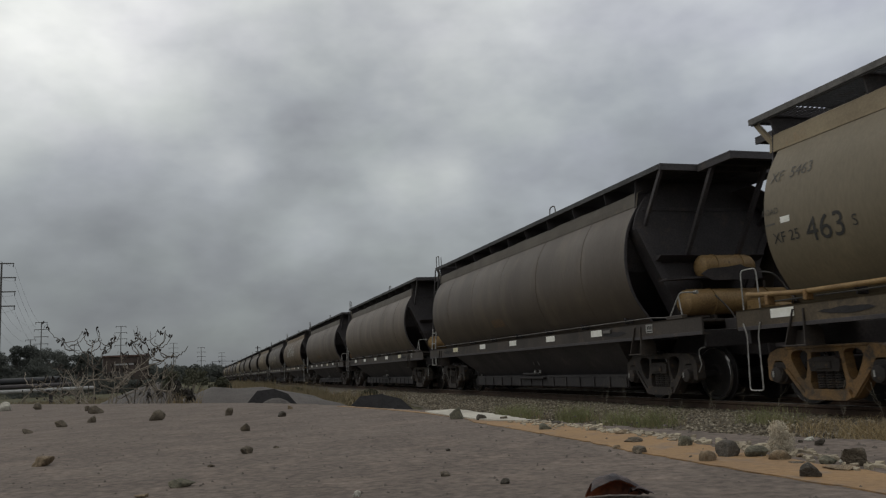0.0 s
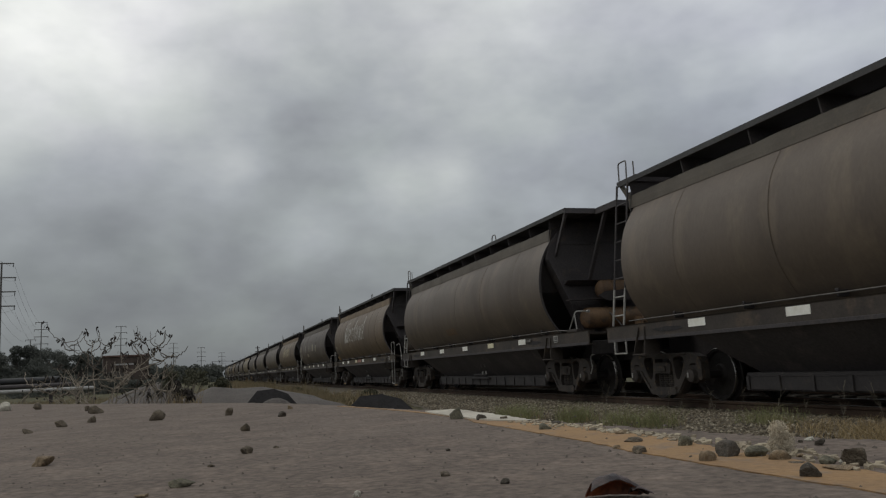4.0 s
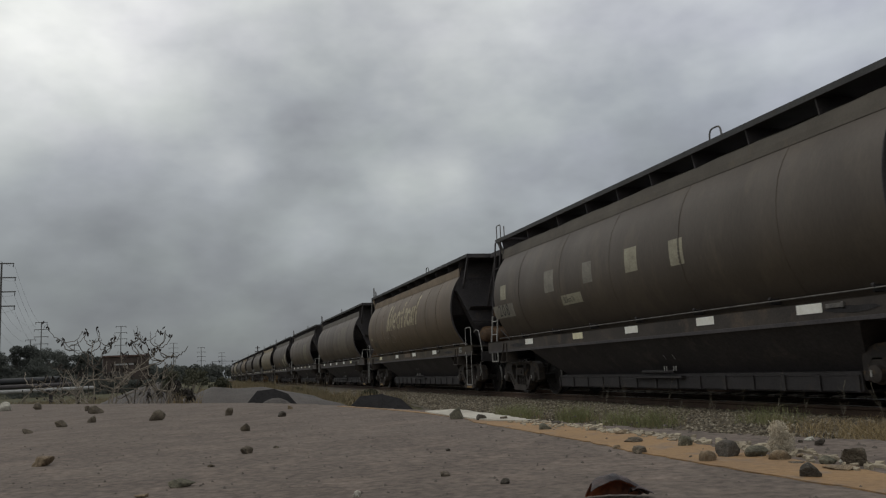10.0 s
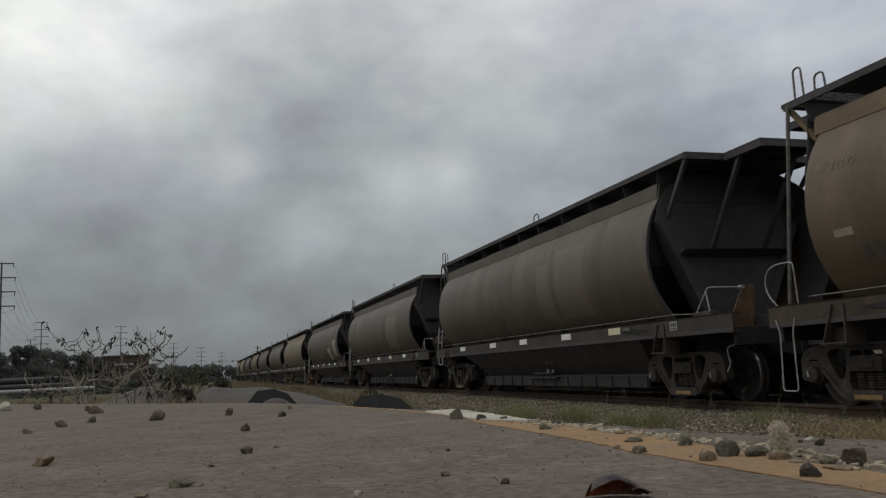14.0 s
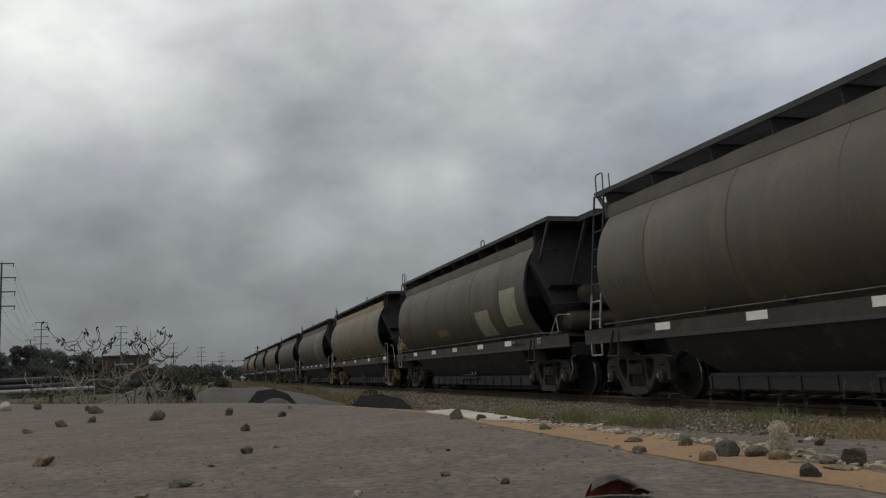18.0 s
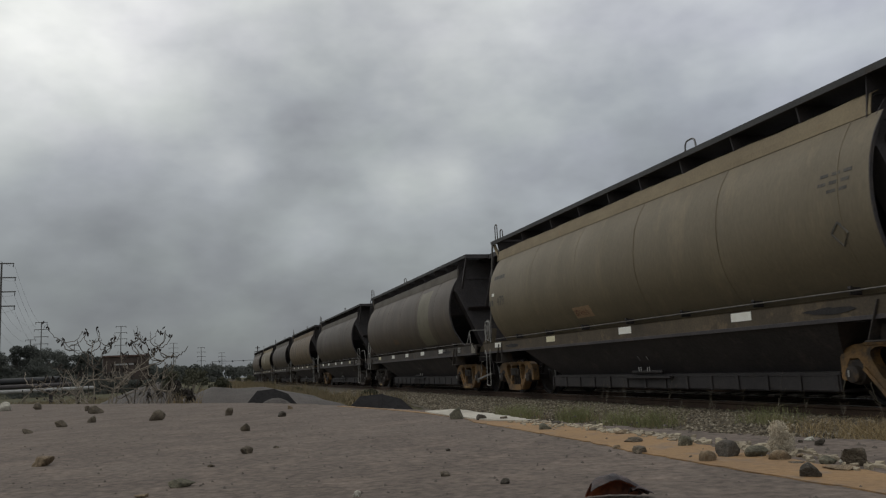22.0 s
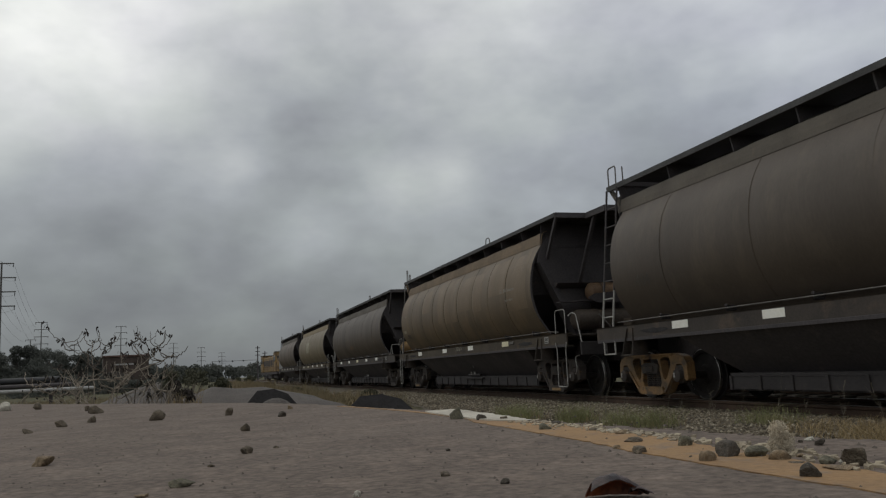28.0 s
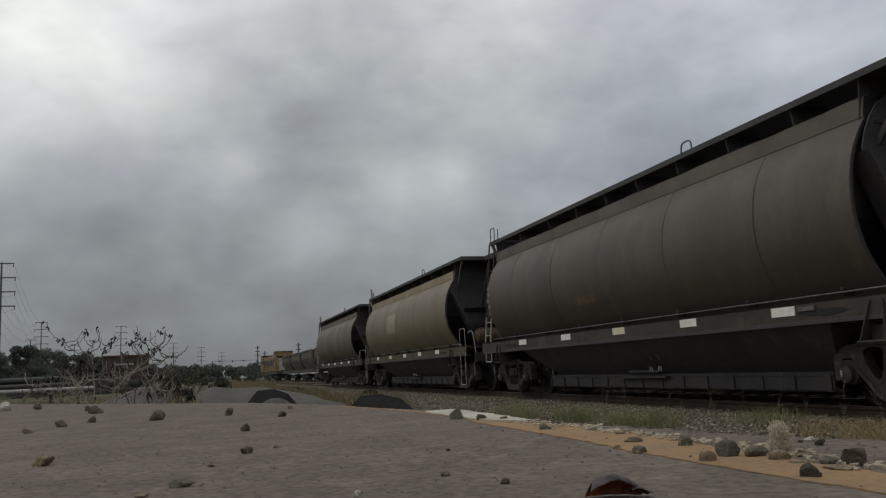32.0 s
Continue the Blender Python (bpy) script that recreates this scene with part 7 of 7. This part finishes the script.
# heaps and broken bitumen beyond the slab
def heap(w, h, seed, right=1.0, power=1.3):
    s = Solid()
    v, f = [], []
    n, m = 24, 8
    for j in range(m + 1):
        t = j / m
        for i in range(n):
            a = 2 * math.pi * i / n
            r = w * t * (1 + (right - 1) * max(0.0, math.cos(a)) ** 0.6) * (1 + 0.10 * noise.noise((math.cos(a) * 1.5 + seed, math.sin(a) * 1.5, t)))
            z = h * (1 - t ** power) * (1 + 0.08 * noise.noise((r * 2, a, seed)))
            v.append((r * math.cos(a), r * math.sin(a), z if j else h))
    for j in range(m):
        for i in range(n):
            f.append((j * n + i, j * n + (i + 1) % n, (j + 1) * n + (i + 1) % n, (j + 1) * n + i))
    return s.add(v, f).mesh("heap", HEAP, 50)


thing("gravel_heap", (-0.385, 8.9, 0), "grey heap of fine gravel behind the platform", "heap", "gravel heaps", data=heap(2.7, 1.05, 2, 0.32, 1.12))
thing("gravel_heap", (0.42, 9.7, 0), "broad low grey gravel heap behind the platform", "heap", "gravel heaps", data=heap(2.3, 0.925, 5, 1.1, 1.9))
thing("gravel_heap", (0.413, 4.60, 0.80), "small pale hump of gravel below a bitumen plate", "heap", "gravel heaps", data=heap(0.15, 0.125, 7, 1.0, 2.2))


def fallen_branch():
    rnd = random.Random(61)
    t = thing("fallen_branch", (-0.20, 7.6, 0), "bleached fallen branch leaning against the gravel heap", "branch")
    s, pts = crooked(rnd, [Vector((-0.085, 0.05, 1.05)), Vector((-0.05, 0.02, 0.975)), Vector((0.035, 0.0, 0.872)), Vector((0.07, -0.02, 0.80))], 0.008, 0.017, 0.003)
    part("limb", s.mesh("limb", TWIG, 50), t)
    for k, (dx, dz) in enumerate(((-0.07, 0.06), (0.05, 0.10), (-0.03, 0.11))):
        p = pts[3 + 4 * k]
        q, _ = crooked(rnd, [p, p + Vector((dx * 0.5, 0.01, dz * 0.6)), p + Vector((dx, 0.02, dz))], 0.005, 0.002, 0.002)
        part("twig", q.mesh("twig", TWIG, 50), t)


def broken_plate(x, y, z, w, h, label):
    """A buckled bitumen crust: two tilted pieces that lean on each other along a broken ridge."""
    t = thing("bitumen_plate", (x, y, z), label, "bitumen slab", "broken bitumen plates", turn=(0, 0, -12))
    foot = [(-0.52, 0.0, -0.05), (-0.22, -0.02, 0.0), (0.04, 0.0, 0.10), (0.20, -0.01, 0.12), (0.50, 0.02, -0.02)]
    brow = [(-0.44, 0.10, 0.32), (-0.20, 0.20, 0.98), (0.05, 0.22, 1.02), (0.24, 0.16, 0.86), (0.40, 0.10, 0.42)]
    back = [(-0.42, 0.6, 0.2), (-0.18, 0.7, 0.9), (0.06, 0.7, 0.95), (0.24, 0.6, 0.75), (0.40, 0.6, 0.2)]
    for lo, hi, dy, dz in ((0, 2, 0.0, 0.0), (2, 4, -0.03, -0.02)):
        rows = [[(a * w, (b + dy) * w * 0.5, (c + dz) * h) for a, b, c in line[lo:hi + 1]] for line in (foot, brow, back)]
        part("plate", Solid().sheet(rows, 0.022).mesh("plate", BITUMEN), t)
    return t


broken_plate(0.395, 4.72, 0.800, 0.40, 0.172, "tilted black broken bitumen plate behind the platform")
broken_plate(0.785, 3.60, 0.800, 0.42, 0.140, "low black broken bitumen plate at the platform edge")

# ---- far left: pipes, shed, trees, power line ----
def pipeline(y, z, r, x1, mat, label):
    me = Solid().tube([(-40, y - 1.5, z), (x1, y, z)], r, 14).mesh("pipe", mat, 40)
    thing("pipe", (0, 0, 0), label, "pipe", "yard pipes", data=me)


pipeline(53, 0.88, 0.11, -6.1, PIPE_WHITE, "thin pale pipe on low stands across the yard")
pipeline(53.6, 1.16, 0.13, -7.4, SOOT, "dark grey pipe on low stands across the yard")
pipeline(54.2, 1.48, 0.2, -8.2, PIPE_BLACK, "thick black pipe on low stands across the yard")
pipeline(54.9, 1.40, 0.2, -7.9, PIPE_BLACK, "thick black pipe on low stands across the yard")
for x in (-38, -32, -26, -20, -14, -8.6):
    thing("pipe_stand", (x, 53.9, 0), "dark steel stand under the yard pipes", "pipe stand", "pipe stands",
          data=Solid().box(-0.1, 0.1, -1.2, 1.3, 0.78, 0.89, 0.02).box(-0.1, 0.1, -0.1, 0.1, -0.1, 0.8, 0.01).box(-0.1, 0.1, -0.45, 1.3, 1.1, 1.2, 0.01).box(-0.1, 0.1, 0.1, 1.3, 1.2, 1.5, 0.01).mesh("stand", SOOT))


def shed():
    t = thing("shed", (-14.0, 172, 0), "small brown clad shed with a faded red roof edge", "shed", turn=(0, 0, 8))
    part("wall", Solid().box(-4.2, 4.2, -2.5, 2.5, 0, 6.2, 0.02).mesh("wall", BRICK), t)
    part("roof", Solid().box(-4.4, 4.4, -2.8, 2.8, 6.2, 6.55, 0.03).mesh("roof", ROOF_RED), t)
    part("sign_band", Solid().box(-2.2, 1.4, -2.6, -2.53, 4.6, 4.9).mesh("band", PIPE_WHITE), t, "pale band under the roof")
    for i in range(8):
        part("post", Solid().box(-4.15 + i * 1.17, -4.0 + i * 1.17, -2.56, -2.5, 0, 6.2).mesh("post", BRICK), t)
    part("door", Solid().box(-0.6, 0.6, -2.56, -2.5, 0, 2.1).mesh("door", PIPE_BLACK), t)


shed()


def tree(x, y, h, spread, seed, z=0.0):
    rnd = random.Random(seed)
    t = thing("tree", (x, y, z), "dark green tree at the far side of the yard", "tree", "far trees")
    s = Solid().tube([(0, 0, -0.3), (0.1, 0, h * 0.35), (0.0, 0.1, h * 0.6)], 0.22, 7, 0.1)
    for i in range(5):
        a = i * 1.26
        s.tube([(0.05, 0, h * 0.3), (math.cos(a) * spread * 0.4, math.sin(a) * spread * 0.4, h * 0.62)], 0.1, 5, 0.04)
    part("trunk", s.mesh("trunk", BARK), t)
    blobs = []
    for i in range(16):
        a, q = rnd.uniform(0, 6.28), rnd.random() ** 0.5
        blobs.append(((math.cos(a) * q * spread * 0.7, math.sin(a) * q * spread * 0.7, h * rnd.uniform(0.2, 0.86)), spread * rnd.uniform(0.25, 0.42)))
    v, f = leaf_cloud(rnd, blobs, 9000, max(0.15, h * 0.0145))
    me = bpy.data.meshes.new("crown")
    me.from_pydata(v, [], f)
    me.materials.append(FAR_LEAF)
    part("crown", me, t)


for i, (x, y, h, w) in enumerate(((-54, 215, 14.0, 5.5), (-49.5, 222, 11.5, 5.0), (-42.5, 217, 12.2, 5.5), (-38, 224, 11.4, 5.5), (-33.5, 215, 10.2, 5), (-29.5, 218, 9.6, 5), (-25, 222, 8.8, 5), (-60, 210, 13, 6), (-36, 205, 8.5, 5), (-46, 206, 9.5, 5), (-20, 234, 7.0, 5), (-13, 246, 6.0, 5), (-7, 258, 5.5, 5))):
    tree(x, y, h, w, 300 + i)


def hedge_row():
    rnd = random.Random(5)
    blobs = []
    for i in range(190):
        t = rnd.random()
        x = -60 + 66 * t
        y = 185 + 30 * rnd.random() + 60 * t
        blobs.append(((x, y, rnd.uniform(0.5, 6.0 - 2.0 * t)), rnd.uniform(1.4, 2.6)))
    far = []
    for i in range(240):
        x = rnd.uniform(-150, 40)
        y = rnd.uniform(420, 560)
        far.append(((x, y, 2 + rnd.uniform(0.0, 5.0)), rnd.uniform(2.5, 4.5)))
    near = []
    for i in range(150):
        x = rnd.uniform(-34, -8.5)
        near.append(((x, 92 + rnd.uniform(-4, 12) - 0.25 * x, rnd.uniform(0.2, 1.9)), rnd.uniform(0.5, 1.2)))
    for i in range(60):
        x = rnd.uniform(-13, -4.2)
        near.append(((x, 96 + rnd.uniform(-3, 8) - 0.25 * x, rnd.uniform(0.1, 1.3)), rnd.uniform(0.35, 0.75)))
    v, f = leaf_cloud(rnd, blobs, 75000, 0.27)
    fv, ff = leaf_cloud(rnd, far, 40000, 0.55)
    f += [tuple(i + len(v) for i in q) for q in ff]
    v += fv
    nv, nf = leaf_cloud(rnd, near, 80000, 0.062)
    f += [tuple(i + len(v) for i in q) for q in nf]
    v += nv
    me = bpy.data.meshes.new("far_scrub")
    me.from_pydata(v, [], f)
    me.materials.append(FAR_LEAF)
    return me


tagged(new("far_scrub", hedge_row()), "dark green scrub and far woods along the horizon", "scrub", kind="stuff")


def power_pole(x, y, top, z=0.0, arms=4, k=1.0):
    t = thing("power_pole", (x, y, z), "tall grey power pole with cross-arms", "power pole", "power line poles")
    part("mast", Solid().tube([(0, 0, -0.3), (0, 0, top)], 0.34 * k, 10, 0.18 * k).mesh("mast", POLE, 40), t)
    for i in range(arms):
        zz = top - 0.2 - i * 3.3 * k
        w = (2.6 if i == 0 else 3.1) * k
        part("cross_arm", Solid().box(-w, w, -0.12 * k, 0.12 * k, zz - 0.13 * k, zz + 0.13 * k, 0.02).mesh("arm", POLE), t)
        for d in (-1, 1):
            part("insulator", Solid().lathe((d * w * 0.93, 0, zz - 0.9 * k), (0, 0, 1), [(0, 0.06), (0.3 * k, 0.1), (0.6 * k, 0.1), (0.8 * k, 0.05)], 8).mesh("insulator", PIPE_BLACK), t)


POLES = [(-43.4, 203, 30), (-69.5, 406, 29), (-39, 450, 29), (-87, 478, 25), (-76.6, 562, 25), (-16.5, 582, 25), (2, 630, 23), (20, 742, 22)]
for x, y, top in POLES:
    power_pole(x, y, top, 0 if y < 300 else 2)


def wires():
    for i in range(4):
        for d in (-1, 1):
            a = Vector((-43.4 + d * 2.8, 203, 29.0 - i * 3.3))
            b = Vector((-72 + d * 2.8, 425, 32.0 - i * 3.3))
            pts = [a.lerp(b, t) - Vector((0, 0, 6 * 4 * t * (1 - t))) for t in [j / 16 for j in range(17)]]
            thing("power_cable", (0, 0, 0), "thin sagging overhead power cable", "cable", "power cables", data=Solid().tube(pts, 0.022, 4).mesh("cable", POLE))
            c = Vector((-20 + d * 2.8, 20, 29.0 - i * 3.3))
            pts = [a.lerp(c, t) - Vector((0, 0, 6 * 4 * t * (1 - t))) for t in [j / 16 for j in range(17)]]
            thing("power_cable", (0, 0, 0), "thin sagging overhead power cable", "cable", "power cables", data=Solid().tube(pts, 0.022, 4).mesh("cable", POLE))


wires()


def signal_gantry():
    t = thing("signal_gantry", (14, 330, 0), "distant signal gantry with dark signal heads", "railway signal")
    part("beam", Solid().box(-9, 9, -0.10, 0.10, 7.66, 7.80).mesh("beam", POLE), t)
    for x in (-8.8, 8.8):
        part("mast", Solid().box(x - 0.15, x + 0.15, -0.15, 0.15, 0, 7.9).mesh("mast", POLE), t)
    for x in (-6.0, -1.0, 3.2):
        part("signal_head", Solid().lathe((x, -0.3, 7.6), (0, -1, 0), [(0, 0.28), (0.1, 0.32), (0.2, 0.32)], 14).mesh("head", PIPE_BLACK), t)


signal_gantry()


# ---- the standing train on the siding ----
def loco():
    t = thing("locomotive", (SIDING_X - 0.2, 121.5, RAIL_Z), "yellow diesel locomotive standing on the siding", "locomotive", turn=(0, 0, 3))
    part("frame", Solid().box(-1.35, 1.35, 0, 19.0, 0.95, 1.35, 0.03).mesh("frame", UNDER), t)
    part("hood", Solid().box(-1.15, 1.15, 3.2, 16.0, 1.35, 3.75, 0.12).mesh("hood", LOCO_YELLOW), t)
    part("nose", Solid().box(-1.15, 1.15, 0.3, 1.2, 1.35, 3.3, 0.12).mesh("nose", LOCO_YELLOW), t)
    part("cab", Solid().box(-1.35, 1.35, 1.2, 3.4, 1.35, 4.35, 0.12).mesh("cab", LOCO_YELLOW), t)
    part("cab", Solid().box(-1.35, 1.35, 16.0, 18.4, 1.35, 4.1, 0.12).mesh("cab", LOCO_YELLOW), t)
    part("cab_window", Solid().box(-1.37, -1.34, 16.4, 18.0, 2.8, 3.6, 0.01).mesh("window", WINDOW_DARK), t)
    for x0, x1 in ((-1.1, -0.2), (0.2, 1.1)):
        part("cab_window", Solid().box(x0, x1, 1.17, 1.2, 2.9, 3.7, 0.01).mesh("window", WINDOW_DARK), t)
    part("cab_window", Solid().box(-1.37, -1.34, 1.5, 3.1, 2.9, 3.7, 0.01).mesh("window", WINDOW_DARK), t)
    for i in range(6):
        part("grille", Solid().box(-1.17, -1.14, 4.0 + i * 2.1, 5.7 + i * 2.1, 2.2, 3.2, 0.01).mesh("grille", UNDER), t)
    part("front_panel", Solid().box(-0.95, 0.95, 0.26, 0.30, 1.6, 3.2, 0.01).mesh("panel", PIPE_WHITE), t, "cream front panel")
    part("exhaust", Solid().box(-0.3, 0.3, 8, 9, 3.95, 4.2, 0.04).mesh("exhaust", UNDER), t)
    for i in range(4):
        part("roof_fan", Solid().lathe((0, 10.2 + i * 1.4, 3.75), (0, 0, 1), [(0, 0.55), (0.1, 0.55), (0.14, 0.45)], 14).mesh("fan", UNDER), t)
    part("cab_roof", Solid().box(-1.4, 1.4, 1.1, 3.5, 4.35, 4.43, 0.03).mesh("roof", PIPE_WHITE), t)
    part("cab_roof", Solid().box(-1.4, 1.4, 15.9, 18.5, 4.1, 4.18, 0.03).mesh("roof", WALKWAY), t)
    part("handrail", Solid().tube([(-1.33, 0.2, 2.3), (-1.33, 18.8, 2.3)], 0.025, 5).mesh("rail", LOCO_YELLOW), t)
    for i in range(12):
        part("rail_post", Solid().tube([(-1.33, 0.3 + i * 1.65, 1.35), (-1.33, 0.3 + i * 1.65, 2.3)], 0.022, 5).mesh("post", LOCO_YELLOW), t)
    part("fuel_tank", Solid().box(-1.2, 1.2, 6.5, 10.5, 0.3, 0.95, 0.1).mesh("tank", UNDER), t)
    for y in (2.8, 14.4):
        b = part("bogie", Solid().box(-1.1, 1.1, y - 1.9, y + 1.9, 0.35, 0.85, 0.08).mesh("bogie", UNDER), t)
        for dy in (-1.5, 0, 1.5):
            part("wheelset", Solid().lathe((-0.65, y + dy, 0.48), (1, 0, 0), [(0, 0.44), (0.13, 0.48), (0.14, 0.08), (1.16, 0.08), (1.17, 0.48), (1.3, 0.44)], 20).mesh("wheelset", WHEEL), b)


loco()


def open_wagon(y):
    t = thing("open_hopper_wagon", (SIDING_X, y, RAIL_Z), "grey open-topped hopper wagon standing on the siding", "freight wagon", "standing hopper wagons")
    s = Solid()
    for side in (-1, 1):
        rows = [[(side * w, -4.55 + 9.1 * i / 6, z) for w, z in ((0.8, 1.3), (1.25, 1.9), (1.45, 2.6), (1.36, 3.35))] for i in range(7)]
        part("side_sheet", Solid().sheet(rows, 0.03 * side).mesh("side", HOPPER_GREY, 40), t)
        part("top_rail", Solid().box(side * 1.43 - 0.05, side * 1.43 + 0.05, -4.6, 4.6, 3.2, 3.3, 0.01).mesh("rail", HOPPER_GREY), t)
    for e in (-1, 1):
        part("end_sheet", Solid().sheet([[(-1.4, e * 4.55, 3.25), (1.4, e * 4.55, 3.25)], [(-1.2, e * 4.0, 2.0), (1.2, e * 4.0, 2.0)], [(-0.9, e * 3.8, 1.3), (0.9, e * 3.8, 1.3)]], 0.03).mesh("end", SOOT), t)
        b = part("bogie", Solid().box(-1.0, 1.0, e * 3.9 - 1.1, e * 3.9 + 1.1, 0.3, 0.75, 0.08).mesh("bogie", BOGIE), t)
        for dy in (-0.85, 0.85):
            part("wheelset", Solid().lathe((-0.6, e * 3.9 + dy, 0.43), (1, 0, 0), [(0, 0.40), (0.12, 0.43), (0.13, 0.07), (1.07, 0.07), (1.08, 0.43), (1.2, 0.40)], 18).mesh("wheelset", WHEEL), b)
    part("underframe", Solid().box(-1.3, 1.3, -5.2, 5.2, 0.95, 1.3, 0.02).mesh("underframe", SILL), t)
    for i in range(6):
        part("rib", Solid().box(-1.48, -1.42, -4.3 + i * 1.72 - 0.04, -4.3 + i * 1.72 + 0.04, 1.9, 3.2, 0.01).mesh("rib", HOPPER_GREY), t)


# the nearer ones are unseen, added to darken the gap under the moving train
for i in range(11):
    open_wagon(109.6 - i * 10.9)


def line_pole(x, y, h):
    t = thing("line_pole", (x, y, 0), "dark wooden pole with short cross-arms", "pole", "lineside poles")
    part("mast", Solid().tube([(0, 0, -0.2), (0, 0, h)], 0.16, 8, 0.11).mesh("mast", SOOT), t)
    for i in range(3):
        part("cross_arm", Solid().box(-0.5, 0.5, -0.05, 0.05, h - 0.5 - i * 0.8, h - 0.35 - i * 0.8).mesh("arm", SOOT), t)


line_pole(12.6, 182, 7.8)
line_pole(13.7, 176, 6.4)
line_pole(18.06, 152, 7.0)


def far_bush(x, y, r, seed):
    rnd = random.Random(seed)
    blobs = [((rnd.uniform(-r, r) * 0.6, rnd.uniform(-r, r) * 0.6, r * rnd.uniform(0.3, 0.9)), r * 0.5) for _ in range(6)]
    v, f = leaf_cloud(rnd, blobs, 1600, r * 0.08)
    me = bpy.data.meshes.new("bush")
    me.from_pydata(v, [], f)
    me.materials.append(LEAF)
    thing("bush", (x, y, 0), "dark green bush beside the railway", "bush", "lineside bushes", data=me)


for i, (x, y, r) in enumerate(((9.0, 150, 1.15), (7.4, 165, 0.9), (6.4, 31, 0.42), (6.0, 29, 0.3), (4.6, 40, 0.4), (1.5, 62, 0.9), (2.4, 98, 0.6))):
    far_bush(x, y, r, 500 + i)




# ---- motion ----
def motions():
    step = 0.1
    rows = []
    for i in range(321):
        t = i * step
        rows.append((t, pose(0, 0, 0, math.degrees(travelled(t) / WHEEL_R), 0, 0)))
    first = WHEELSETS[0]
    walk(first, rows)
    for w in WHEELSETS[1:]:
        w.rotation_mode = "QUATERNION"
        a = w.animation_data_create()
        a.action = first.animation_data.action
        a.action_slot = first.animation_data.action_slot
    times = [i * 0.5 for i in range(65)]
    for k, w in WAGONS.items():
        walk(w, [(t, pose(TRACK_X, wagon_y(k, t), RAIL_Z)) for t in times])


motions()
